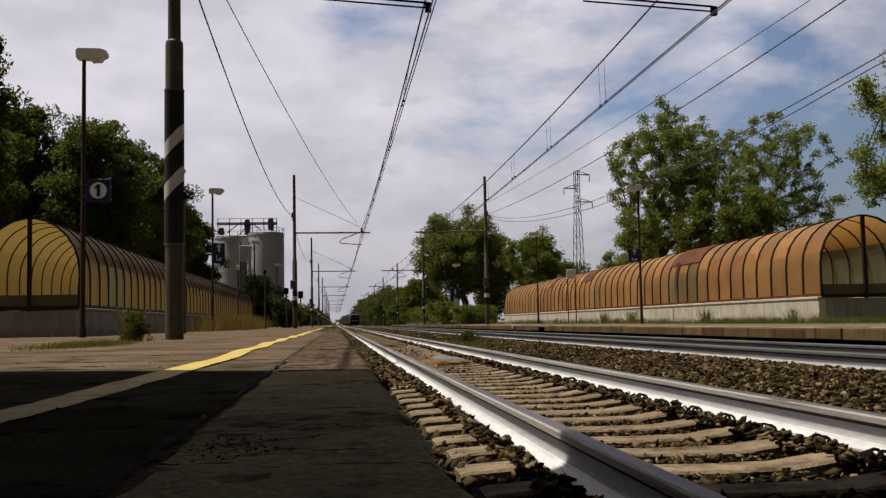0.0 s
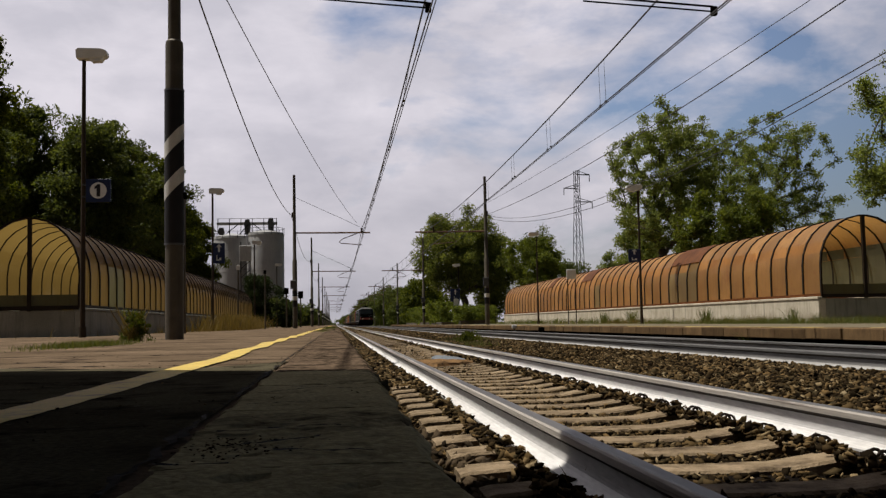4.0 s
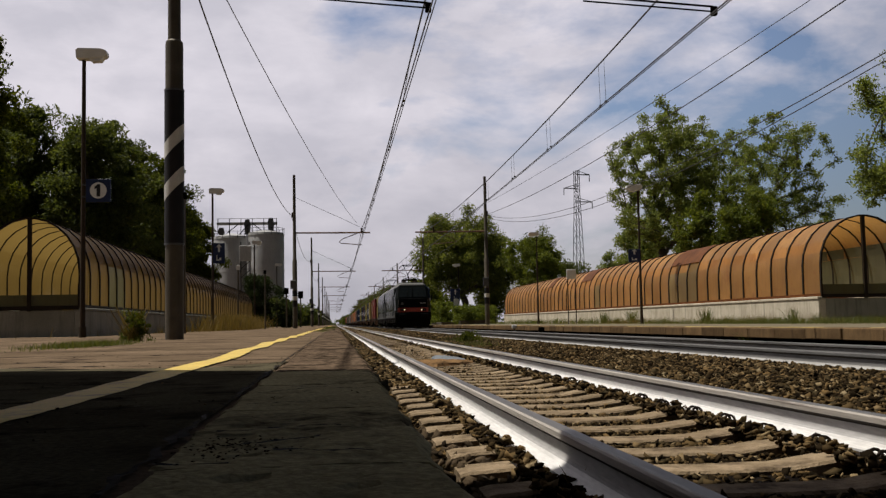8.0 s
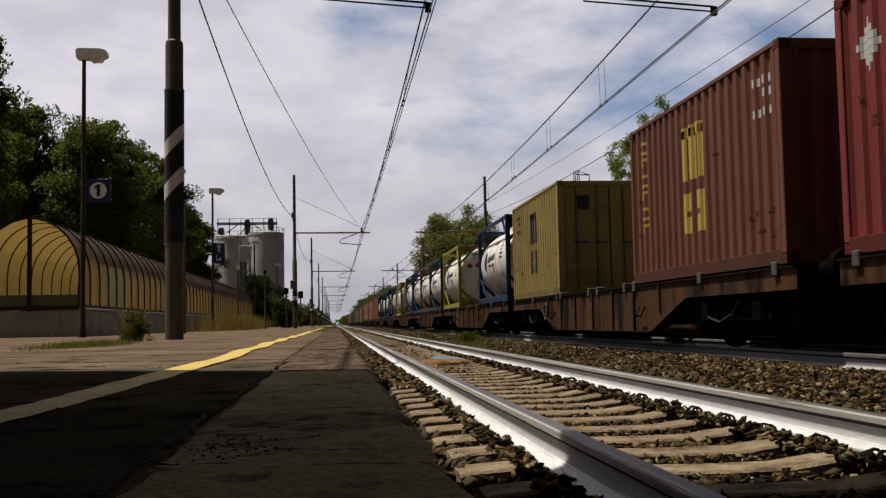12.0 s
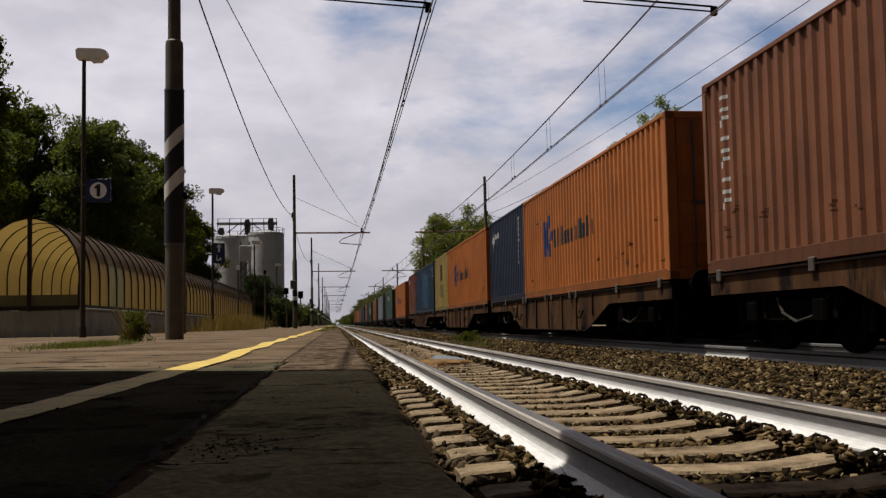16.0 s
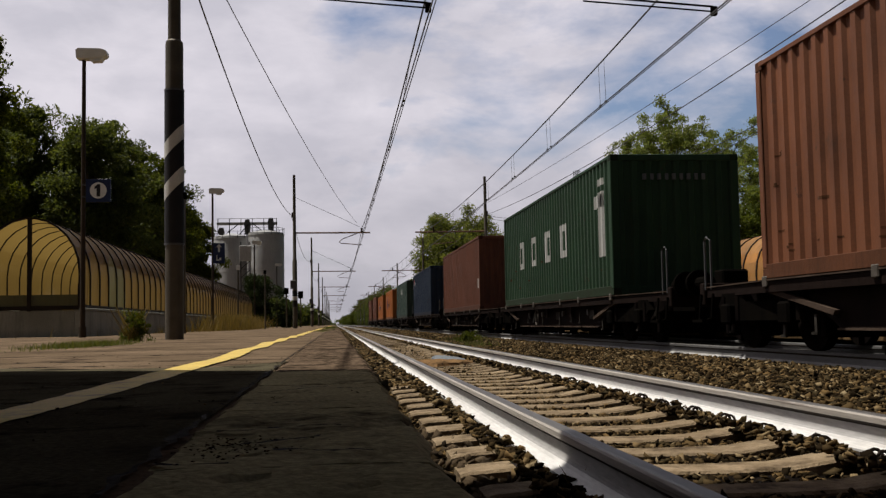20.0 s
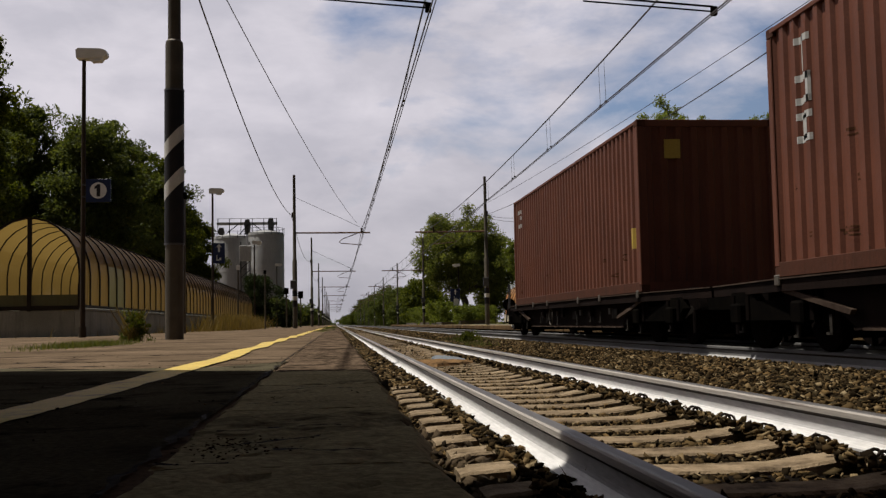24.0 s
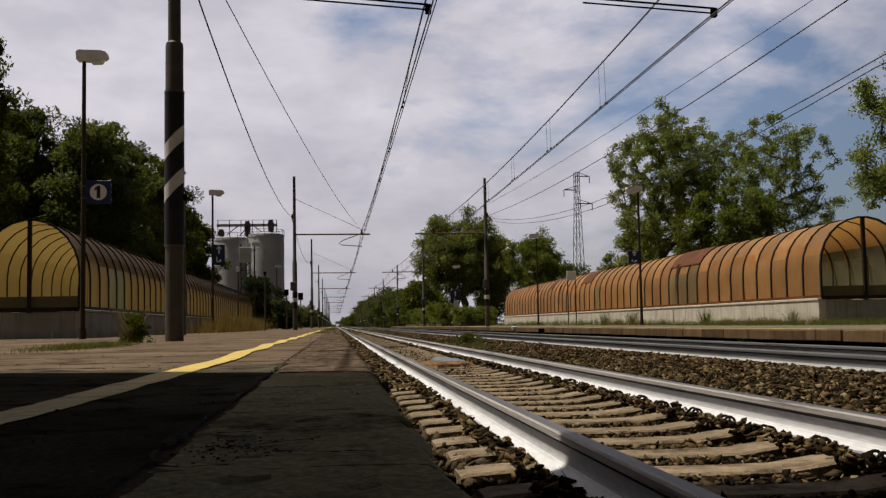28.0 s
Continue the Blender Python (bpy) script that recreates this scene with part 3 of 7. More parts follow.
        for x, a, w in zip(xs2, mid, wide):
            f.v += [(x, a - w, float(asphalt_height(x, a)) + 0.003), (x, a + w, float(asphalt_height(x, a)) + 0.003)]
        f.f = [(2 * j, 2 * j + 1, 2 * j + 3, 2 * j + 2) for j in range(len(xs2) - 1)]
        part("crack", f, TAR, p, "dark crack across the asphalt")
    for k, (y, x0, x1, slope) in enumerate(((1.96, -0.22, 0.02, 0.1), (1.74, -0.16, -0.02, 0.9), (1.55, -0.26, -0.14, 0.15), (1.66, -0.1, 0.06, -0.5), (2.62, -0.22, -0.06, 0.5), (3.35, -0.14, 0.1, -0.9), (3.05, -0.24, -0.02, 1.3), (4.5, -0.24, 0.12, 0.2), (6.1, -0.24, 0.12, -0.15))):
        f = Form()
        r2 = np.random.default_rng(90 + k)
        xs2 = np.arange(x0, x1, 0.012)
        mid = y + slope * (xs2 - x0) + np.cumsum(r2.normal(0, 0.008, len(xs2)))
        wide = np.abs(r2.normal(0.006, 0.005, len(xs2)))
        for x, a, w in zip(xs2, mid, wide):
            f.v += [(x, a - w, P1 + 0.0035), (x, a + w, P1 + 0.0035)]
        f.f = [(2 * j, 2 * j + 1, 2 * j + 3, 2 * j + 2) for j in range(len(xs2) - 1)]
        part("crack", f, TAR, p, "dark crack across the coping")
    r2 = np.random.default_rng(33)
    ys3 = np.arange(1.2, 34, 0.05)
    mid, wide = -0.277 + 0.006 * r2.normal(0, 1, len(ys3)), np.abs(r2.normal(0.005, 0.006, len(ys3)))
    f = Form()
    for y, a, w in zip(ys3, mid, wide):
        f.v += [(a - w, y, P1 + 0.0045), (a + w, y, P1 + 0.0045)]
    f.f = [(2 * j, 2 * j + 1, 2 * j + 3, 2 * j + 2) for j in range(len(ys3) - 1)]
    part("open_joint", f, TAR, p, "dark ragged joint beside the coping")
    n = 750
    q = np.stack([rng.uniform(-3.2, 0.1, n), 1.6 + 7 * rng.random(n) ** 1.1], -1)
    v = stone_shapes(n) * rng.uniform(0.002, 0.005, n)[:, None, None]
    v[:, :, :2] += q[:, None]
    v[:, :, 2] += P1 - 0.004
    grit = new("grit", raw_mesh("grit", v.reshape(-1, 3), (CUBE_F[None] + 8 * np.arange(n)[:, None, None]).reshape(-1, 3), STONE_MAT))
    grit.parent = p
    tagged(grit, "small grit lying on the platform", kind="stuff")
    # brown crumbs of dirt and dead leaves on the coping
    n = 130
    q = np.stack([np.clip(rng.normal(-0.17, 0.04, n), -0.26, 0.1), 1.72 + rng.normal(0, 0.08, n)], -1)
    v = stone_shapes(n) * np.stack([rng.uniform(0.0015, 0.0045, n)] * 3, -1)[:, None] * np.array([1, 1, 0.5])
    v[:, :, :2] += q[:, None]
    v[:, :, 2] += P1 + 0.001
    # black lumps added along the edge, widening the dark shadow beside the platform
    m = 420
    q = np.stack([0.15 + np.abs(rng.normal(0, 0.022, m)), rng.uniform(3.2, 9.5, m)], -1)
    rr = rng.uniform(0.014, 0.04, m)
    w = stone_shapes(m) * rr[:, None, None]
    w[:, :, 0] += q[:, 0:1]
    w[:, :, 1] += q[:, 1:2]
    w[:, :, 2] += (P1 - 0.028 - np.clip((q[:, 0] - 0.15) * 3.2, 0, 0.3) - 0.02 * rng.random(m))[:, None]
    clods = new("broken_edge", raw_mesh("broken_edge", w.reshape(-1, 3), (CUBE_F[None] + 8 * np.arange(m)[:, None, None]).reshape(-1, 3), SHADE_ASPHALT))
    clods.parent = p
    tagged(clods, "black clods added along the edge to widen its shade", kind="stuff")
    crumbs = new("dirt_crumbs", raw_mesh("dirt_crumbs", v.reshape(-1, 3), (CUBE_F[None] + 8 * np.arange(n)[:, None, None]).reshape(-1, 3), CRUMB))
    crumbs.parent = p
    tagged(crumbs, "brown crumbs of dirt and dead leaves on the coping", kind="stuff")
    # the yellow line, its edges worn
    f = Form()
    ys2 = np.concatenate([np.linspace(-26, 0.4, 60), np.linspace(0.5, 12, 120), np.linspace(12.3, 60, 120), np.linspace(61, 200, 60)])
    for y in ys2:
        a, b = random.uniform(-0.006, 0.006), random.uniform(-0.006, 0.006)
        w = 0.02 * math.sin(y * 0.35) + 0.012 * math.sin(y * 1.9) * (y > 4) - 0.09 * max(0.0, min(1.0, (5 - y) / 3))
        f.v += [(x, y, float(asphalt_height(x, y)) + (0.008 if y > 1.3 else 0.012)) for x in (-0.805 + a + w, -0.73 + w, -0.66 + b + w)]
    f.f = [(3 * j + q, 3 * j + q + 1, 3 * j + q + 4, 3 * j + q + 3) for j in range(len(ys2) - 1) for q in (0, 1)]
    tagged(part("yellow_safety_line", f, YELLOW_PAINT), "worn yellow safety line painted along the platform", "line marking", kind="structure")
    # far platform
    q = holder("platform_far", pose(0, 0, 0), "low island platform with brown edge slabs and weeds", "platform", kind="structure")
    part("platform_body", Form().box(8.12, 27, -30, 150, -0.7, P2 - 0.01), ISLAND_TOP, q)
    # foot coloured near black: the shade under the overhanging slabs is painted in
    part("platform_foot", Form().box(8.02, 8.12, -30, 150, -0.7, P2 - 0.19), DARK_STEEL, q)
    slabs = []
    for k in range(4):
        r = random.Random(40 + k)
        slabs.append(Form().box(7.84 + r.uniform(-0.01, 0.01), 8.35, -0.617, 0.617, P2 - 0.185, P2 + r.uniform(-0.003, 0.006), 0.014).mesh("edge_slab", EDGE_SLAB))
    for k in range(-2, 76):
        c = new("edge_slab", slabs[k * 7 % 4])
        c.parent = q
        c.matrix_basis = pose(random.uniform(-0.012, 0.012), 1.25 * k, random.uniform(-0.006, 0.006))
    part("far_edge", Form().box(7.84, 8.35, 94.5, 150, P2 - 0.185, P2, 0.01), EDGE_SLAB, q)
    part("yellow_safety_line", Form().box(8.62, 8.76, -10, 150, P2 - 0.012, P2 - 0.004), YELLOW_PAINT, q, "faded yellow safety line")


# near-black asphalt: part of the platform's shade is put into this colour
SHADE_ASPHALT = material("shade_black_asphalt", (0.1, 0.087, 0.056), (0.045, 0.037, 0.024), 1.1, 0.95, 0, 0.5, 90, stain=((0.022, 0.018, 0.013), 3.3, 0.5, 0.64), spec=0.0, grain=0.9, specks=((0.16, 0.14, 0.11), 26, 0.7, 0.73))
CRUMB = leafy("brown_crumbs", (0.008, 0.004, 0.003), (0.05, 0.025, 0.014), 0.0)
TAR = material("dark_crack_tar", (0.012, 0.009, 0.007), (0.02, 0.015, 0.011), 6, 0.95, 0, 0.4, 60, spec=0.03)
EDGE_SLAB = material("brown_edge_slab", (0.15, 0.095, 0.045), (0.088, 0.054, 0.027), 2.5, 0.9, 0, 0.4, 50, streak=((0.035, 0.023, 0.015), 0.7), rand=0.32, spec=0.05)
ISLAND_TOP = material("island_paving", (0.182, 0.154, 0.105), (0.119, 0.098, 0.059), 1.0, 0.92, 0, 0.4, 60, spec=0.05)

far_ground()
ballast_bed()
stones()
def spill(name, x, y, w, l, z, mat, label, seed):
    """A low uneven cake of stuff that has set between the sleepers."""
    r = random.Random(seed)
    f = Form()
    n = 26
    for ring, (q, h) in enumerate(((1.0, -0.06), (0.93, 0.0), (0.6, 0.012), (0.2, 0.016))):
        for k in range(n):
            a = k * math.tau / n
            e = 1 + 0.16 * math.sin(3 * a + seed) + 0.1 * math.sin(7 * a + 2 * seed)
            f.v.append((x + w * q * e * math.cos(a), y + l * q * e * math.sin(a), z + h + (r.uniform(-0.006, 0.006) if ring else 0)))
    for ring in range(3):
        f.f += [(ring * n + k, ring * n + (k + 1) % n, ring * n + n + (k + 1) % n, ring * n + n + k) for k in range(n)]
    f.f.append(tuple(3 * n + k for k in range(n)))
    tagged(part(name, f, mat), label, "spill", kind="stuff")


spill("cement_spill", 1.95, 18.6, 0.26, 1.3, -0.17, material("set_cement", (0.2, 0.22, 0.24), (0.09, 0.1, 0.11), 7, 0.9, 0, 0.6, 40, spec=0.05), "blue-grey cake of set cement between the rails", 3)
spill("sand_spill", 1.72, 17.0, 0.46, 1.0, -0.17, material("orange_sand", (0.24, 0.14, 0.065), (0.13, 0.078, 0.038), 5, 0.95, 0, 0.8, 50, stain=((0.05, 0.032, 0.02), 6, 0.52, 0.62), spec=0.0), "patch of orange-brown sand between the rails", 8)
track("railway_track_near", T1, 0.0, "near railway track with concrete sleepers on brown ballast", True)
track("railway_track_far", T2, Z2, "far railway track beside the island platform", False)
platforms()


# dark plaster on the unseen walls keeps bounced light off the platform
WALL_PLASTER = material("brown_wall_plaster", (0.09, 0.065, 0.045), (0.06, 0.043, 0.03), 1.2, 0.9, 0, 0.3, 50, streak=((0.035, 0.025, 0.018), 0.5), spec=0.1)


def station_building():
    """The plain building behind the near platform; only its shadow is seen."""
    b = holder("station_building", pose(0, 0, 0), "plain plastered station building behind the platform", "building", kind="structure")
    part("wall", Form().box(-12, -2.65, -26, 5.52, -0.6, 13.5), WALL_PLASTER, b)
    # unseen canopy, added to shape and deepen the shade below
    part("canopy", Form().box(-2.65, 1.1, -26, 4.72, 3.25, 3.45, 0.02), WALL_PLASTER, b)
    part("roof", Form().box(-12.2, -2.6, -26.2, 5.55, 13.5, 13.8, 0.03), GREY_CONCRETE, b)


station_building()
# ---------------- the train ----------------
SPEED, AT_10 = 32.6, []  # metres a second towards the camera; (thing, its place along the line at 10 s)


def paint(name, col, fade=0.72, rusty=0.5):
    col = tuple(c * 1.3 for c in col)
    return material(name, col, tuple(c * fade for c in col), 0.9, 0.6, 0.0, 0.1, 45, streak=((col[0] * 0.4 + 0.012, col[1] * 0.35 + 0.009, col[2] * 0.35 + 0.007), 0.55),
                    stain=((0.06, 0.03, 0.017), 1.3, 0.67 - 0.04 * rusty, 0.76), spec=0.25, specks=((0.05, 0.024, 0.013), 6.0, 0.71, 0.78), dent=0.1)


BOX_PAINT = {
    "yellow": paint("yellow_container_paint", (0.245, 0.178, 0.052)), "red": paint("red_container_paint", (0.1402, 0.0195, 0.0158)), "brown": paint("red_brown_container_paint", (0.112, 0.042, 0.025)),
    "orange": paint("orange_container_paint", (0.31, 0.095, 0.018)), "blue": paint("dark_blue_container_paint", (0.0095, 0.0165, 0.036)), "steel_blue": paint("faded_blue_container_paint", (0.0105, 0.027, 0.05)),
    "green": paint("dark_green_container_paint", (0.0135, 0.038, 0.0165)), "grey": paint("grey_container_paint", (0.13, 0.14, 0.153)), "rust": paint("rust_red_container_paint", (0.148, 0.053, 0.0225), 0.6, 1.0),
    "maroon": paint("maroon_container_paint", (0.113, 0.037, 0.0195)), "navy": paint("navy_container_paint", (0.011, 0.021, 0.041)), "grey_green": paint("grey_green_container_paint", (0.034, 0.057, 0.045)),
}
RAIL_PAINT = {}  # bottom rails and corner castings: the same paint, darkened and browned, with streaks
for key, m in BOX_PAINT.items():
    a, z = m.node_tree.nodes["Color Ramp"].color_ramp.elements
    RAIL_PAINT[key] = material("darkened_" + m.name, tuple(q * 0.52 + d for q, d in zip(a.color[:3], (0.006, 0.004, 0.003))), tuple(q * 0.32 + d for q, d in zip(a.color[:3], (0.012, 0.008, 0.005))), 1.6, 0.75, 0, 0.2, 40, streak=((0.02, 0.011, 0.007), 0.6), spec=0.12)
COLOUR_WORDS = {"yellow": "dull yellow", "red": "bright red", "brown": "red-brown", "orange": "orange", "blue": "dark blue", "steel_blue": "patchy blue", "green": "dark green", "grey": "light grey",
                "rust": "rust-red", "maroon": "dark maroon", "navy": "navy blue", "grey_green": "grey-green"}
MARK_WHITE = plain("marking_white", (0.455, 0.448, 0.423), 0.6)
MARK_PALE_GREY = plain("marking_pale_grey", (0.2, 0.2, 0.205), 0.6)
MARK_DIM = plain("marking_dim_grey", (0.12, 0.125, 0.135), 0.6)
MARK_BLACK = plain("marking_black", (0.013, 0.013, 0.016), 0.6)
MARK_BLUE = plain("marking_blue", (0.013, 0.023, 0.104), 0.6)
MARK_YELLOW = plain("marking_yellow", (0.429, 0.293, 0.046), 0.6)
MARK_RED = plain("marking_red", (0.293, 0.019, 0.019), 0.6)
MARK_ORANGE = plain("marking_orange", (0.423, 0.124, 0.019), 0.6)
MARK_PALE_BLUE = plain("marking_faded_blue", (0.045, 0.062, 0.11), 0.6)
RUST_MARK = material("rust_scrape", (0.11, 0.05, 0.025), (0.05, 0.024, 0.013), 8, 0.9, 0, 0.2, 60, spec=0.02)
MARK_FADED = material("faded_blue_repaint", (0.016, 0.055, 0.1), (0.022, 0.075, 0.14), 1.2, 0.65, 0, 0.1, 45, streak=((0.011, 0.02, 0.033), 0.9))
CW, STANDARD, TALL = 2.438, 2.591, 2.896  # container width and the two usual heights
CH = STANDARD


def ridged(length, pitch, deep, z0, z1):
    """Outline along y of pressed sheet: list of (y, depth)."""
    n = max(int(length / pitch), 1)
    p = length / n
    pts = []
    for k in range(n):
        y = -length / 2 + k * p
        pts += [(y, 0), (y + 0.35 * p, 0), (y + 0.48 * p, deep), (y + 0.87 * p, deep)]
    pts.append((length / 2, 0))
    return pts


def side_sheet(length):
    f = Form()
    for y, d in ridged(length - 0.3, 0.278, 0.04, 0, 0):
        f.v += [(-CW / 2 + 0.012 + d, y, 0.17), (-CW / 2 + 0.012 + d, y, CH - 0.06)]
    f.f = [(2 * k, 2 * k + 1, 2 * k + 3, 2 * k + 2) for k in range(len(f.v) // 2 - 1)]
    return f


def end_sheet(length):
    f = Form()
    for x, d in ridged(CW - 0.3, 0.25, 0.04, 0, 0):
        f.v += [(x, -length / 2 + 0.02 + d, 0.17), (x, -length / 2 + 0.02 + d, CH - 0.11)]
    f.f = [(2 * k, 2 * k + 1, 2 * k + 3, 2 * k + 2) for k in range(len(f.v) // 2 - 1)]
    return f


def side_block(f, y0, y1, z0, z1):
    """A patch of paint on the side that faces the near platform: it follows the pressed ridges."""
    ys = [y0] + [y for y, d in f.ridge if y0 < y < y1] + [y1]
    a = [(-CW / 2 + 0.009 + float(np.interp(y, [q[0] for q in f.ridge], [q[1] for q in f.ridge])), y) for y in ys]
    f.add([(x, y, z) for x, y in a for z in (z0, z1)], [(2 * k, 2 * k + 1, 2 * k + 3, 2 * k + 2) for k in range(len(a) - 1)])


def flat_bars(f, x, y0, y1, z0, z1, n, seed, gap=0.3):
    """A row of upright bars that stands for writing on a flat side at x."""
    r = random.Random(seed)
    w = (y1 - y0) / n
    for k in range(n):
        f.box(x - 0.006, x + 0.02, y0 + k * w, y0 + k * w + w * (1 - gap), z0, z1 - (z1 - z0) * r.choice((0, 0, 0.25)))


def word_bars(f, y0, y1, z0, z1, n, seed, gap=0.3):
    """A row of upright bars that stands for writing on the ridged side."""
    r = random.Random(seed)
    w = (y1 - y0) / n
    for k in range(n):
        side_block(f, y0 + k * w, y0 + k * w + w * (1 - gap), z0, z1 - (z1 - z0) * r.choice((0, 0, 0.3)))


def strokes(f, y0, y1, z0, z1, shape, t):
    """Plain strokes: shape is a list of (y from, y to, z from, z to) in parts of the box."""
    for a, b, c, d in shape:
        side_block(f, y0 + (y1 - y0) * a - t, y0 + (y1 - y0) * b + t, z0 + (z1 - z0) * c - t, z0 + (z1 - z0) * d + t)


def codes_on_side(f, y, long=True):
    """The owner's code rows high on the side, near an end."""
    for k, (w, z) in enumerate(((0.62, CH - 0.42), (0.34, CH - 0.58), (0.5, CH - 0.8))[: 3 if long else 2]):
        for j in range(int(w / 0.1)):
            side_block(f, y + 0.1 * j, y + 0.1 * j + 0.055, z, z + 0.1)


def freight_container(length, colour, front, back, marks, extra="", tall=False):
    """front / back: 'doors' or 'wall' at the end that leads / trails."""
    global CH
    CH = TALL if tall else STANDARD
    mat = BOX_PAINT[colour]
    feet = "forty-foot" if length > 7 else "twenty-foot"
    c = holder("freight_container", pose(0, 0, 0), f"{COLOUR_WORDS[colour]} corrugated {feet} container{extra} on a flat wagon", "container", "containers on the train")
    h, w = length / 2, CW / 2
    for s in (-1, 1):
        me = side_sheet(length).mesh("side_panel", mat)
        o = part("side_panel", me, None, c)
        o.matrix_basis = pose(0, 0, 0, 0, 0, 0 if s < 0 else 180)
        f = Form().box(-0.045 + s * (w - 0.045), 0.045 + s * (w - 0.045), -h + 0.1, h - 0.1, 0.0, 0.17, 0.006)
        part("bottom_rail", f, RAIL_PAINT[colour], c)
        part("top_rail", Form().box(-0.035 + s * (w - 0.035), 0.035 + s * (w - 0.035), -h + 0.1, h - 0.1, CH - 0.068, CH - 0.01, 0.006), mat, c)
        if length < 7:
            part("fork_pocket", Form().box(s * (w - 0.012) - 0.006, s * (w - 0.012) + 0.014, -1.2, -0.84, 0.03, 0.14).box(s * (w - 0.012) - 0.006, s * (w - 0.012) + 0.014, 0.84, 1.2, 0.03, 0.14), MARK_BLACK, c, "dark fork-lift pocket")
        for e in (-1, 1):
            part("corner_post", Form().box(s * w - (0.16 if s > 0 else 0), s * w + (0.16 if s < 0 else 0), e * h - (0.12 if e > 0 else 0), e * h + (0.12 if e < 0 else 0), 0.12, CH - 0.12, 0.01), mat, c)
            for z0 in (0, CH - 0.118):
                part("corner_casting", Form().box(s * w - (0.165 if s > 0 else -0.003), s * w + (0.165 if s < 0 else 0.003), e * h - (0.18 if e > 0 else -0.003), e * h + (0.18 if e < 0 else 0.003), z0, z0 + 0.118, 0.008), RAIL_PAINT[colour], c)
    part("roof", Form().box(-w + 0.04, w - 0.04, -h + 0.1, h - 0.1, CH - 0.06, CH - 0.02), mat, c)
    part("floor", Form().box(-w + 0.09, w - 0.09, -h + 0.1, h - 0.1, 0.06, 0.16), mat, c)
    for e, what in ((-1, front), (1, back)):
        if what == "wall":
            o = part("end_wall", end_sheet(length).mesh("end_wall", mat), None, c)
            o.matrix_basis = pose(0, 0, 0, 0, 0, 0 if e < 0 else 180)
        else:
            y = e * (h - 0.05)
            for s in (-1, 1):
                f = Form().box(s * 0.53 - 0.515, s * 0.53 + 0.515, y - 0.02, y + 0.02, 0.17, CH - 0.12, 0.006)
                d = part("door", f, mat, c)
                for z in (0.55, 1.0, 1.45, 1.9):
                    part("pressed_rib", Form().box(s * 0.53 - 0.48, s * 0.53 + 0.48, y + e * 0.02 - 0.01, y + e * 0.02 + 0.01, z, z + 0.16, 0.006), mat, d)
                for dx in (-0.22, 0.26):
                    k = s * 0.53 + s * dx
                    g = Form().tube([(k, y + e * 0.045, 0.12), (k, y + e * 0.045, CH - 0.14)], 0.018, 6)
                    g.box(k - 0.05, k + 0.28, y + e * 0.045 - 0.012, y + e * 0.045 + 0.012, 1.15, 1.2)
                    part("locking_bar", g, GALV if colour != "red" else mat, d)
        part("end_sill", Form().box(-w + 0.15, w - 0.15, e * h - (0.1 if e > 0 else 0), e * h + (0.1 if e < 0 else 0), 0.0, 0.17, 0.006), mat, c)
        part("end_header", Form().box(-w + 0.15, w - 0.15, e * h - (0.1 if e > 0 else 0), e * h + (0.1 if e < 0 else 0), CH - 0.12, CH - 0.005, 0.006), mat, c)
    freight_container.count += 1
    for k, (m, build) in enumerate(marks + [scrapes(freight_container.count)]):
        f = Form()
        f.ridge = ridged(length - 0.3, 0.278, 0.04, 0, 0)
        build(f, h)
        tagged(part("marking" if m is not RUST_MARK else "rust_scrape", f, m, c, "painted marking" if m is not RUST_MARK else "rusty scrapes"), kind="stuff")
    CH = STANDARD
    return c


freight_container.count = 0


# painted marks: each takes the form and half the length; the side faces the near platform, y- leads
def two_line_logo(m=MARK_BLACK, y=0.0):
    """A comb of three bars over two blocks."""
    def build(f, h):
        for k in (-1, 0, 1):
            side_block(f, y + 0.36 * k - 0.1, y + 0.36 * k + 0.1, 1.38, 2.12)
        side_block(f, y - 0.46, y + 0.46, 2.0, 2.16)
        for k in (-1, 1):  # two chunky blocks, each with a slot
            for a, b in ((0.62, 0.86), (0.94, 1.2)):
                side_block(f, y + 0.26 * k - 0.2, y + 0.26 * k + 0.2, a, b)
            side_block(f, y + 0.26 * k + (0.02 if k > 0 else -0.2), y + 0.26 * k + (0.2 if k > 0 else -0.02), 0.86, 0.94)
    return m, build


def ship_line_logo(m=MARK_BLUE, text=MARK_BLACK, y=0.6):
    """A slanting flag shape and a row of bars behind it."""
    def flag(f, h):
        def slant(a, z, w, z0, z1, n=14):
            for k in range(n):
                q = y + a + (z - a) * (k + 0.5) / n
                side_block(f, q - w / 2, q + w / 2, z0 + (z1 - z0) * k / n, z0 + (z1 - z0) * (k + 1) / n)
        slant(2.68, 2.8, 0.34, 0.95, 1.8)
        slant(2.2, 2.5, 0.36, 0.92, 1.38)
        slant(2.5, 2.26, 0.36, 1.38, 1.9)
        slant(2.08, 2.05, 0.3, 1.28, 1.5, 5)

    def word(f, h):
        word_bars(f, y - 2.0, y + 1.85, 1.1, 1.52, 11, 5, 0.38)
    return [(m, flag), (text, word)]


def four_blocks(f, h):
    """Four white open squares in a row."""
    for k in range(4):
        y = 3.3 - 1.75 * k
        for a, b in ((-0.32, -0.15), (0.15, 0.32)):
            side_block(f, y + a, y + b, 0.95, 1.68)
        for a, b in ((0.95, 1.1), (1.53, 1.68)):
            side_block(f, y - 0.15, y + 0.15, a, b)


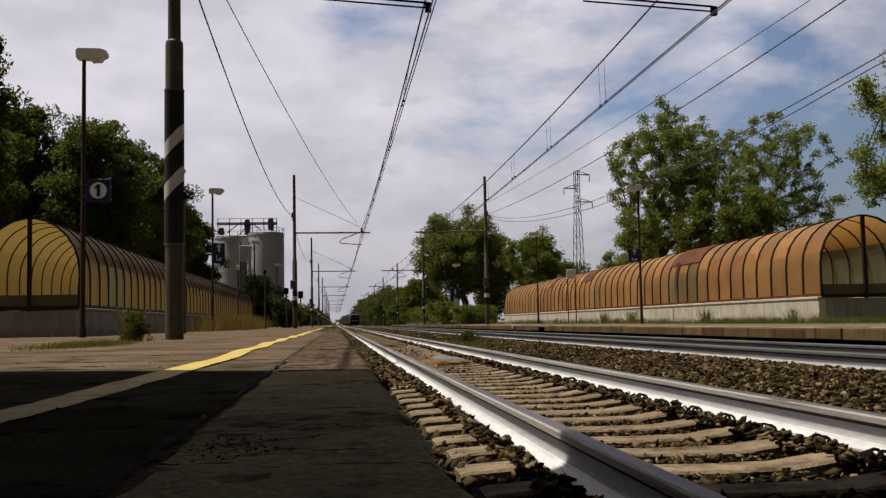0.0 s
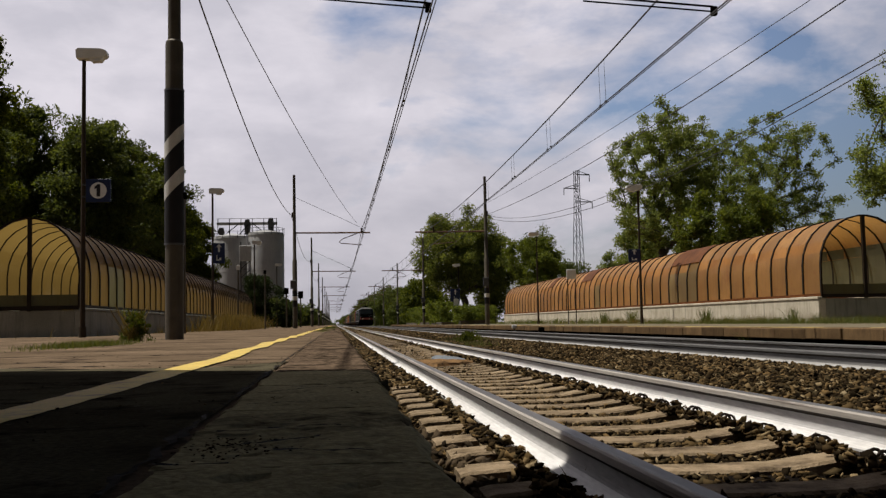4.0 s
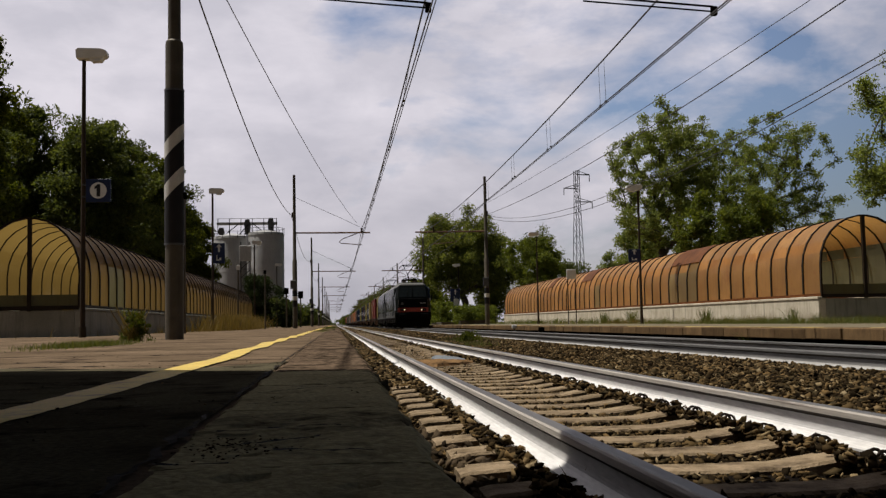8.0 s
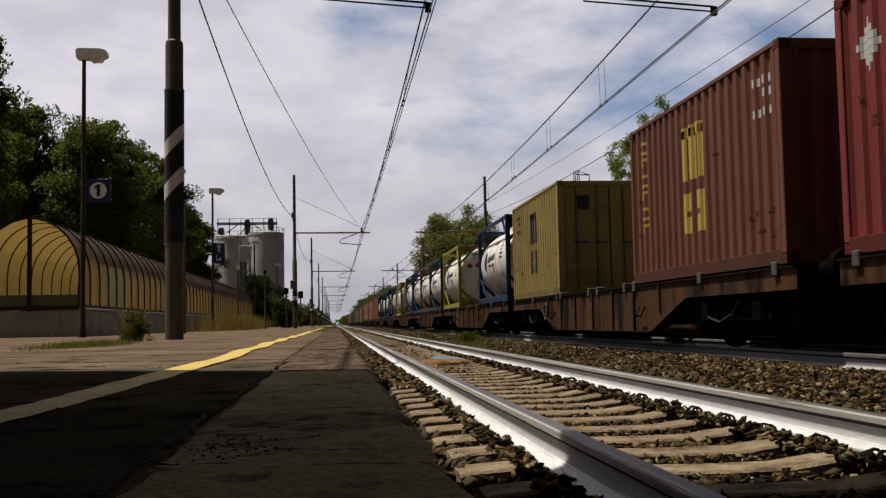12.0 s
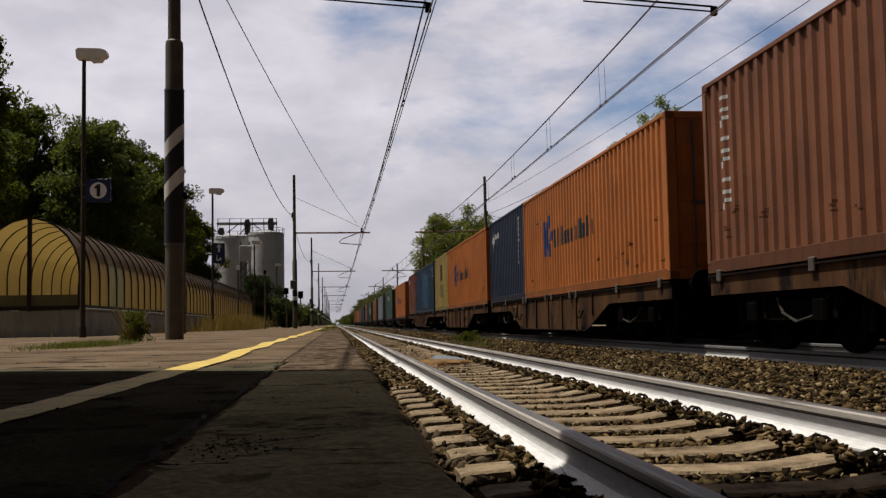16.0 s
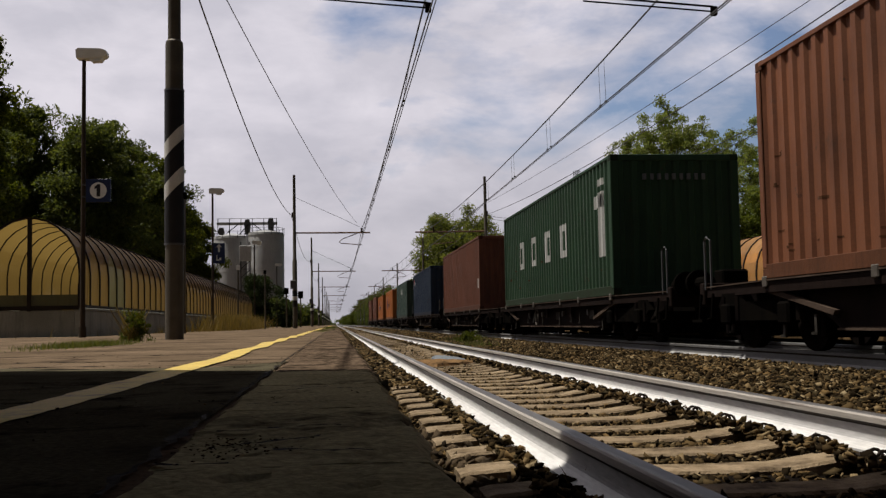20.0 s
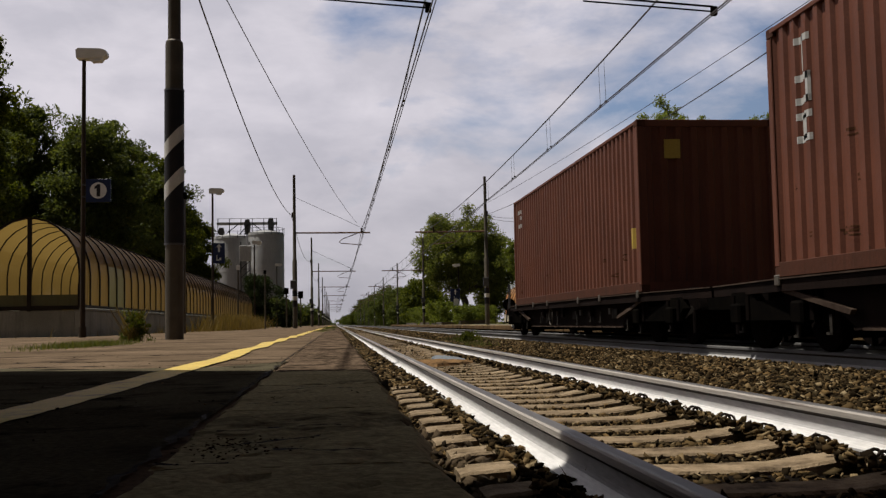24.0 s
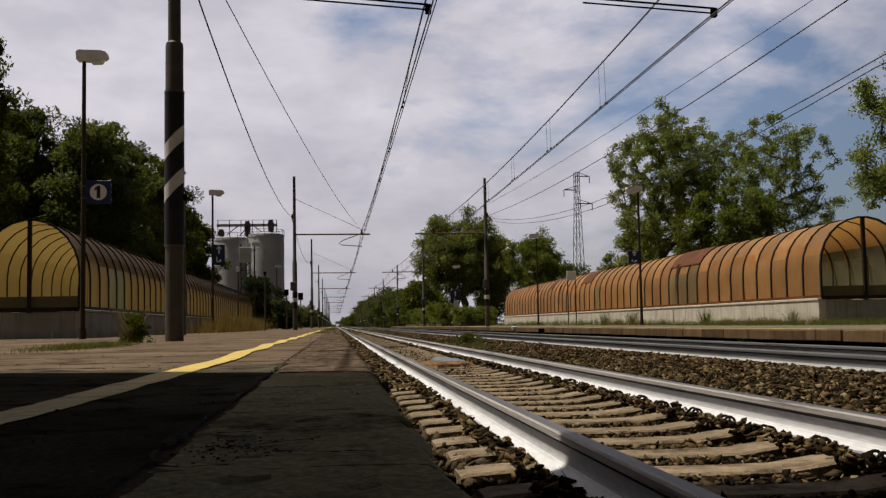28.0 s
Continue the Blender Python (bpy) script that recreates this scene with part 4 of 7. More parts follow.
def tall_mark(f, h):
    side_block(f, -h + 0.62, -h + 1.0, 0.75, 2.0)
    side_block(f, -h + 0.62, -h + 1.3, 1.7, 1.95)
    side_block(f, -h + 0.62, -h + 1.0, 2.12, 2.25)


def column_word(at_lead):
    def build(f, h):
        y = -h + 0.75 if at_lead else h - 0.75
        for k in range(6):
            strokes(f, y - 0.1, y + 0.1, 2.12 - 0.27 * k, 2.28 - 0.27 * k, [(0, 0, 0, 1), (0, 1, 1, 1), (1, 1, 0.4, 1)] if k % 2 else [(0, 0, 0, 1), (0, 1, 0, 0), (0, 1, 1, 1)], 0.025)
    return MARK_WHITE, build


def short_column(f, h):
    """Three pale glyph shapes, one below the other."""
    for k in range(3):
        strokes(f, h - 1.0, h - 0.72, 2.3 - 0.42 * k, 2.58 - 0.42 * k, ([(0.4, 0.6, -0.2, 1), (0, 1, 0.9, 1)], [(0, 0.1, 0, 1), (0, 1, 0, 0.1), (0, 1, 0.9, 1)], [(0, 1, 0, 0.1), (0.3, 0.7, 0.1, 0.9), (0, 1, 0.9, 1)])[k], 0.025)


def codes(f, h):
    codes_on_side(f, -h + 0.35)


def codes_back(f, h):
    codes_on_side(f, h - 1.15)


def scrapes(seed, n=14):
    """Short rusty scrapes, most of them low on the side and near the ends."""
    def build(f, h):
        r = random.Random(seed)
        for k in range(n):
            y = r.choice((-1, 1)) * h * (1 - abs(r.gauss(0, 0.35))) * 0.95
            z, w = 0.25 + abs(r.gauss(0, 0.55)), r.uniform(0.04, 0.22)
            for j in range(r.randint(1, 3)):
                if abs(y) + w < h - 0.1 and z < STANDARD - 0.3:
                    side_block(f, y, y + w, z, z + r.uniform(0.012, 0.035))
                y, z, w = y + r.uniform(-0.05, 0.08), z + r.uniform(0.02, 0.05), w * 0.7
    return RUST_MARK, build


def corner_logo(f, h):
    """A small stepped lozenge and a short row of bars."""
    for k in range(7):
        half = 0.05 + 0.05 * (3 - abs(k - 3))
        side_block(f, h - 0.6 - half, h - 0.6 + half, 1.72 + 0.075 * k, 1.79 + 0.075 * k)
    word_bars(f, h - 1.75, h - 0.95, 2.0, 2.16, 6, 15, 0.35)


def thin_columns(f, h):
    """Two narrow columns of small bars beside the leading corner."""
    for y, n in ((-h + 0.95, 9), (-h + 0.72, 5)):
        for k in range(n):
            side_block(f, y, y + 0.045, 2.2 - 0.15 * k, 2.3 - 0.15 * k)


def lead_end_logo(x0, n):
    def build(f, h):
        for k in range(n):
            f.box(x0 + 0.14 * k, x0 + 0.14 * k + 0.06, -h - 0.006, -h + 0.06, 2.12, 2.23)
    return MARK_DIM, build


def data_block(f, h):
    for k in range(6):
        f.box(0.35, 0.35 + 0.25 + 0.08 * (k % 3), -h - 0.006, -h + 0.06, 1.9 - 0.17 * k, 1.95 - 0.17 * k)


def small_word(f, h):
    word_bars(f, -0.9, 0.9, 1.72, 2.12, 4, 9, 0.3)


def big_patch(f, h):
    side_block(f, -1.2, 1.5, 0.65, 1.75)


def pale_patch(f, h):
    """Repainted stretch: its edges step in and out from rib to rib."""
    r = random.Random(5)
    for k in range(13):
        side_block(f, -2.6 + 0.27 * k, -2.33 + 0.27 * k, 0.25 + r.uniform(0, 0.5) * (k > 8), CH - 0.3 - r.uniform(0, 0.25))


def end_tag(f, h):
    f.box(-0.75, -0.48, -h - 0.006, -h + 0.06, CH - 0.66, CH - 0.34)


def side_tag(f, h):
    side_block(f, -h + 0.3, -h + 0.52, 0.75, 1.1)


def red_tag(f, h):
    side_block(f, h - 0.75, h - 0.42, 2.0, 2.28)


def flat_tag(f, h):
    side_block(f, h - 1.3, h - 0.85, 1.9, 2.15)


TANK_WHITE = material("tank_white_paint", (0.83, 0.8, 0.73), (0.72, 0.69, 0.62), 1.2, 0.5, 0, 0.05, 40, streak=((0.25, 0.2, 0.14), 0.6), stain=((0.25, 0.19, 0.125), 2.0, 0.6, 0.72))
BAND_GREY = material("darkened_band_steel", (0.2, 0.17, 0.13), (0.09, 0.075, 0.06), 4, 0.6, 0, 0.1, 50)
FRAME_PAINT = {"blue": paint("blue_frame_paint", (0.0075, 0.018, 0.05)), "yellow": paint("yellow_frame_paint", (0.2250, 0.1800, 0.0270)), "dark": paint("dark_frame_paint", (0.0158, 0.0225, 0.0270)), "brown": paint("brown_frame_paint", (0.0720, 0.0270, 0.0180))}


def tank_container(colour, seed, words="white"):
    """A cylinder with domed ends in a twenty-foot frame."""
    mat, r = FRAME_PAINT[colour], random.Random(seed)
    c = holder("tank_container", pose(0, 0, 0), f"dirty white tank in a {'navy-blue' if colour == 'blue' else colour} frame on a flat wagon", "tank container", "containers on the train")
    h, w, b = 3.029, CW / 2, 0.065
    for s in (-1, 1):
        for e in (-1, 1):
            part("frame_post", Form().box(s * (w - b) - b, s * (w - b) + b, e * (h - b) - b, e * (h - b) + b, 0, CH, 0.01), mat, c)
        part("bottom_rail", Form().box(s * (w - 0.06) - 0.05, s * (w - 0.06) + 0.05, -h + 0.13, h - 0.13, 0.02, 0.2, 0.01), mat, c)
        part("top_rail", Form().box(s * (w - 0.05) - 0.045, s * (w - 0.05) + 0.045, -h + 0.13, h - 0.13, CH - 0.11, CH - 0.01, 0.01), mat, c)
        for e in (-1, 1):
            part("side_brace", Form().tube([(s * (w - 0.06), e * (h - 0.1), CH - 0.75), (s * (w - 0.06), e * (h - 1.0), CH - 0.06)], 0.035, 6), mat, c)
            part("saddle_brace", Form().tube([(s * (w - 0.06), e * (h - 0.1), 0.9), (s * (w - 0.2), e * (h - 0.75), 0.14)], 0.04, 6), mat, c)
    for e in (-1, 1):
        y = e * (h - b)
        for z in (0.07, CH - 0.07):
            part("end_rail", Form().box(-w + 0.13, w - 0.13, y - 0.05, y + 0.05, z - 0.06, z + 0.06, 0.008), mat, c)
        for sx in (-1, 1):
            for z, up in ((0.08, 1), (CH - 0.08, -1)):
                part("corner_gusset", Form().sweep([(sx * (w - 0.06), z), (sx * (w - 0.5), z), (sx * (w - 0.06), z + up * 0.44)], "y", y - 0.012, y + 0.012), mat, c)
            for z0, z1 in ((0.1, 0.75), (CH - 0.1, CH - 0.75)):
                part("end_brace", Form().tube([(sx * (w - 0.75), y, z0), (sx * (w - 0.1), y, z1)], 0.055, 6), mat, c)
    rad, cz, n = 1.15, 1.34, 40
    f = Form()

    def dish(q):
        """How far the dished end falls back at the distance q from its middle."""
        return 0.1 * (1 - math.sqrt(max(0.0, 1 - (q / 1.15) ** 2)))

    def on_end(form):
        """Lays a flat marking onto the dished leading end."""
        form.v = [(x, -2.96 + dish(math.hypot(x, z - cz)) + (-0.006 if y < -2.85 else 0.03), z) for x, y, z in form.v]
        return form

    cap = [(-2.96 + dish(q), q) for q in (0.05, 0.3, 0.5, 0.7, 0.85, 0.97, 1.06, 1.12)]
    rings = cap + [(-2.8, rad), (-1.23, rad), (0, rad), (1.23, rad), (2.8, rad)] + [(-y, q) for y, q in reversed(cap)]
    f.tube([(0, y, cz) for y, q in rings], [q for y, q in rings], n)
    tank = part("tank_shell", f, TANK_WHITE, c, "dirty white tank shell with rust streaks", True)
    for y in (-2.5, -1.42, -0.38, 0.98, 2.46):
        part("band", Form().tube([(0, y - 0.014, cz), (0, y + 0.014, cz)], rad + 0.006, n), BAND_GREY, tank, "", True)
    part("walkway", Form().box(0.05, 0.5, -2.5, 2.5, cz + rad + 0.02, cz + rad + 0.045), GALV, c)
    for y in (-2.2, -0.7, 0.7, 2.2):
        part("walkway_bracket", Form().box(-0.35, 0.55, y - 0.02, y + 0.02, cz + rad - 0.03, cz + rad + 0.02), GALV, c)
    part("manhole", Form().tube([(0.1, 0.2, cz + rad - 0.02), (0.1, 0.2, cz + rad + 0.1)], 0.28, 14), GALV, c)

    def patch(f2, y, a, hy, ha):
        """A piece of the shell's skin, proud by 4 mm; a: degrees up from the side that faces the platform."""
        v = []
        for i in range(3):
            q = radians(180 - (a - ha + ha * i))
            for yy in (y - hy, y + hy):
                v.append((math.cos(q) * (rad + 0.006), yy, cz + math.sin(q) * (rad + 0.006)))
        f2.add(v, [(0, 1, 3, 2), (2, 3, 5, 4)])

    f = Form()
    logo = Form()
    rows = [(a, 0.3 * math.sqrt(max(0.02, 1 - (a / 17) ** 2))) for a in range(-16, 17, 4)]
    for a, half in rows:
        q = radians(180 - (5 + a))
        logo.v += [(math.cos(q) * (rad + 0.006), 1.75 + g, cz + math.sin(q) * (rad + 0.006)) for g in (-half, half)]
    logo.f = [(2 * k, 2 * k + 1, 2 * k + 3, 2 * k + 2) for k in range(len(rows) - 1)]
    part("emblem", logo, MARK_BLUE, tank, "dark blue round emblem")
    for k in range(9):
        patch(f, 1.25 - 0.17 * k, 6 + 0.4 * k, 0.05, 4.5)
    for k in range(14):
        patch(f, 1.2 - 0.1 * k, -4, 0.03, 1.5)
    for row in range(6):
        for k in range(r.randint(3, 6)):
            patch(f, -1.2 - 0.11 * k, 34 - 6 * row, 0.035, 1.3)
    tagged(part("lettering", f, MARK_BLUE if words == "blue" else MARK_BLACK, tank, "rows of dark lettering"), kind="stuff")
    f = Form()
    patch(f, 0.15, -9, 0.16, 7)
    part("hazard_plate", f, MARK_ORANGE, tank, "orange hazard plate")
    for k in range(3):
        f = Form()
        patch(f, 0.3 - 0.28 * k, 33, 0.09, 4.5)
        part("hazard_label", f, MARK_RED, tank, "red hazard label")
    for x, z in ((-0.73, 1.72), (-0.39, 1.74), (0.27, 1.95)):
        f = Form().add([(x - 0.13, -2.91, z), (x, -2.91, z - 0.13), (x + 0.13, -2.91, z), (x, -2.91, z + 0.13), (x - 0.13, -2.6, z), (x, -2.6, z - 0.13), (x + 0.13, -2.6, z), (x, -2.6, z + 0.13)], [(0, 1, 2, 3), (0, 4, 5, 1), (1, 5, 6, 2), (2, 6, 7, 3), (3, 7, 4, 0)])
        part("hazard_label", on_end(f), MARK_RED, tank, "red hazard diamond on the dished end")
    if colour == "blue":
        part("end_emblem", on_end(Form().disc((0.02, -2.9, 1.47), 0.26, 28, "y", 0.12)), MARK_BLUE, tank, "dark blue round emblem")
    part("hazard_triangle", on_end(Form().add([(0.37, -2.912, 1.58), (0.67, -2.912, 1.58), (0.52, -2.912, 1.85), (0.37, -2.8, 1.58), (0.67, -2.8, 1.58), (0.52, -2.8, 1.85)], [(0, 1, 2), (0, 3, 4, 1), (1, 4, 5, 2), (2, 5, 3, 0)])), MARK_YELLOW, tank, "yellow warning triangle")
    f = Form()
    r3 = random.Random(seed + 40)
    for x0, n3, z, hh in ((-0.62, 11, 2.16, 0.1), (-0.3, 9, 1.09, 0.09)):
        for k in range(n3):
            f.box(x0 + 0.083 * k, x0 + 0.083 * k + 0.055, -2.906, -2.7, z, z + hh * r3.choice((1, 1, 0.8)))
    tagged(part("end_code", on_end(f), MARK_BLACK, tank, "row of dark bars of writing on the end"), kind="stuff")
    f = Form()
    for sx in (0.68, 0.98):
        f.tube([(sx, -3.0, 0.15), (sx, -3.0, 2.5)], 0.016, 5)
    for k in range(8):
        f.tube([(0.68, -3.0, 0.3 + 0.29 * k), (0.98, -3.0, 0.3 + 0.29 * k)], 0.012, 5)
    part("ladder", f, GALV, c, "thin steel ladder on the end")
    f = Form()
    for k in range(7):
        f.box(-0.45 + 0.04 * (k % 3), 0.3 + 0.05 * (k % 2), -2.907, -2.7, 1.05 - 0.07 * k, 1.075 - 0.07 * k)
    tagged(part("end_lettering", on_end(f), GALV, tank, "faint lettering on the dished end"), kind="stuff")
    return c


WAGON_RUST = material("wagon_ochre_rust", (0.096, 0.047, 0.02), (0.04, 0.02, 0.0095), 1.1, 0.8, 0, 0.25, 40, streak=((0.006, 0.005, 0.004), 0.95), stain=((0.009, 0.006, 0.005), 1.5, 0.49, 0.6), stretch=(1, 1, 0.3), spec=0.05)
# paler steel: the lit look of spigots and small fittings is in the colour
SPIGOT_STEEL = material("lit_pale_spigot_steel", (0.095, 0.08, 0.063), (0.05, 0.04, 0.03), 5, 0.6, 0.2, 0.1, 60)
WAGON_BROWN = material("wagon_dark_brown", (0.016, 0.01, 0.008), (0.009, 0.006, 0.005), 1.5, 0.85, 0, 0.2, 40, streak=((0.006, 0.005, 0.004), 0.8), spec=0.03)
# lighter rust, so flanges and struts look caught by the sun
LIT_FLANGE_RUST = material("sunlit_rust_flange", (0.085, 0.06, 0.044), (0.035, 0.023, 0.017), 2.2, 0.85, 0, 0.3, 50, spec=0.05)
HANGER_STEEL = material("dusty_grey_gear", (0.05, 0.044, 0.037), (0.02, 0.017, 0.014), 5, 0.8, 0, 0.2, 50, spec=0.05)
# under-gear steel near black: shade beneath the wagons is partly in the colour
SHADE_GEAR_STEEL = material("shade_dark_gear_steel", (0.009, 0.007, 0.006), (0.005, 0.004, 0.004), 6, 0.85, 0.0, 0.1, 60, spec=0.0)
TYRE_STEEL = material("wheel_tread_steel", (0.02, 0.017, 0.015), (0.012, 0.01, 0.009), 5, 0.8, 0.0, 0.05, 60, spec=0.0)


def bogie(parent, y, half_base=0.9, r=0.46):
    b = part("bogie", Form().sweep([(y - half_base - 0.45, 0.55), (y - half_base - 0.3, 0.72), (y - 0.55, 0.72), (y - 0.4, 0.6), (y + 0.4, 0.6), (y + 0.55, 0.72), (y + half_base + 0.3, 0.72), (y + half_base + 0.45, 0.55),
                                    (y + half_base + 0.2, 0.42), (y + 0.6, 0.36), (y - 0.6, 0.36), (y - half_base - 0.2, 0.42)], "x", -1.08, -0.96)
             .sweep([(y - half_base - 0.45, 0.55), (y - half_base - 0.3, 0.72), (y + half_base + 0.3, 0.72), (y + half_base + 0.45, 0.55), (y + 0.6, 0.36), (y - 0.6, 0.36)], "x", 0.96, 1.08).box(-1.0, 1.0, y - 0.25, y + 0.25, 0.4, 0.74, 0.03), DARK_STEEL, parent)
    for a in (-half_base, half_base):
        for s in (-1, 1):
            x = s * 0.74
            w = part("wheel", Form().tube([(x - 0.06, y + a, r), (x - 0.05 * s - 0.0, y + a, r), (x + 0.06, y + a, r)], [r, r, r], 32), SHADE_GEAR_STEEL, parent, "", True)
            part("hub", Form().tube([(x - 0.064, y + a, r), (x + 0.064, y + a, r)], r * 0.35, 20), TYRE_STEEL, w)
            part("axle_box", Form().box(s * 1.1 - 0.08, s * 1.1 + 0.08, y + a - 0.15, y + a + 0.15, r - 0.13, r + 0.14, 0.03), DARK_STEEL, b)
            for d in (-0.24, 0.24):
                part("spring", Form().tube([(s * 1.05, y + a + d, r - 0.08), (s * 1.05, y + a + d, r + 0.24)], 0.07, 8), SHADE_GEAR_STEEL, b)
        part("axle", Form().tube([(-0.7, y + a, r), (0.7, y + a, r)], 0.08, 8), SHADE_GEAR_STEEL, parent)
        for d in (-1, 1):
            part("brake_beam", Form().box(-0.95, 0.95, y + a + d * (r + 0.07) - 0.05, y + a + d * (r + 0.07) + 0.05, 0.16, 0.52, 0.02), SHADE_GEAR_STEEL, b)
    return b


def buffers(parent, y, e, mat):
    for s in (-1, 1):
        f = Form().tube([(s * 0.875, y, 1.04 - 0.12), (s * 0.875, y + e * 0.42, 1.04 - 0.12)], 0.09, 12).tube([(s * 0.875, y + e * 0.42, 0.92), (s * 0.875, y + e * 0.5, 0.92)], 0.2, 16)
        part("buffer", f, mat, parent)
    part("coupling", Form().tube([(0, y, 0.85), (0, y + e * 0.35, 0.8), (0, y + e * 0.42, 0.6)], 0.045, 6), DARK_STEEL, parent)


def belly_wagon(length=18.4):
    """Container wagon with deep fish-belly side beams, ochre with rust."""
    w = holder("container_wagon", pose(0, 0, 0), "rusty ochre container flat wagon with deep fish-belly side beams", "freight wagon", "wagons of the train")
    h = length / 2
    for s in (-1, 1):
        prof = [(-h, 0.7), (-h, 0.95), (h, 0.95), (h, 0.7), (5.5, 0.7), (3.75, 0.2), (-3.75, 0.2), (-5.5, 0.7)]
        side = part("side_beam", Form().sweep(prof, "x", s * 1.2 - 0.012, s * 1.2 + 0.012), WAGON_RUST, w)
        part("lower_flange", Form().box(s * 1.17 - 0.07, s * 1.17 + 0.07, -3.75, 3.75, 0.185, 0.205), WAGON_BROWN, side)
        part("upper_flange", Form().box(s * 1.17 - 0.08, s * 1.17 + 0.08, -h, h, 0.945, 0.97), WAGON_BROWN, side)
        for y in (-4.3, -2.9, -1.5, 0.0, 1.5, 2.9, 4.3):
            part("stiffener", Form().box(s * 1.225 - 0.018, s * 1.225 + 0.018, y - 0.035, y + 0.035, 0.22 if abs(y) < 3.8 else 0.5, 0.94), WAGON_RUST, side)
        for y in (-8.7, -6.2, -3.0, -2.4, -0.5, 0.2, 2.8, 3.2, 6.1, 8.8):
            part("container_spigot", Form().box(s * 1.2 - 0.06, s * 1.2 + 0.1, y - 0.07, y + 0.07, 0.87, 1.03, 0.012), SPIGOT_STEEL, w)
        for y in (-3.4, 3.6):
            part("step_iron", Form().tube([(s * 1.23, y - 0.15, 0.6), (s * 1.3, y - 0.15, 0.45), (s * 1.3, y + 0.15, 0.45), (s * 1.23, y + 0.15, 0.6)], 0.014, 6), DARK_STEEL, w)
    part("hand_wheel", Form().tube([(-1.27 + 0.0, 4.4 + 0.19 * math.cos(k * math.tau / 14), 0.62 + 0.19 * math.sin(k * math.tau / 14)) for k in range(15)], 0.018, 6), SPIGOT_STEEL, w)
    part("centre_sill", Form().box(-0.25, 0.25, -h, h, 0.5, 0.94), DARK_STEEL, w)
    for y, z in ((-h + 0.1, 0.68), (h - 0.1, 0.68), (-3.1, 0.3), (3.1, 0.3), (0.0, 0.3)):
        part("cross_member", Form().box(-1.18, 1.18, y - 0.1, y + 0.1, z, 0.94), DARK_STEEL, w)
    for e in (-1, 1):
        part("brake_hose", Form().tube([(-1.12, e * 6.0, 0.62), (-1.16, e * 6.3, 0.4), (-1.16, e * 6.7, 0.34), (-1.14, e * 7.1, 0.44), (-1.12, e * 7.3, 0.62)], 0.018, 6), HANGER_STEEL, w)
        # plates added to keep the space round the bogies dark
        for d in (-1.67, 1.67):
            part("bogie_shield", Form().box(-1.0, 1.0, e * 7.05 + d - 0.08, e * 7.05 + d + 0.08, 0.22, 0.8, 0.02), SHADE_GEAR_STEEL, w)
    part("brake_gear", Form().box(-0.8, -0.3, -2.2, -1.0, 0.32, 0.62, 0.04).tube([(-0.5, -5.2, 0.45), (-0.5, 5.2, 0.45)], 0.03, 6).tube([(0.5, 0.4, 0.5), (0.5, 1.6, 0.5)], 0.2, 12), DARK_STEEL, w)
    for e in (-1, 1):
        bogie(w, e * 7.05)
        buffers(w, e * h, e, DARK_STEEL)
    return w


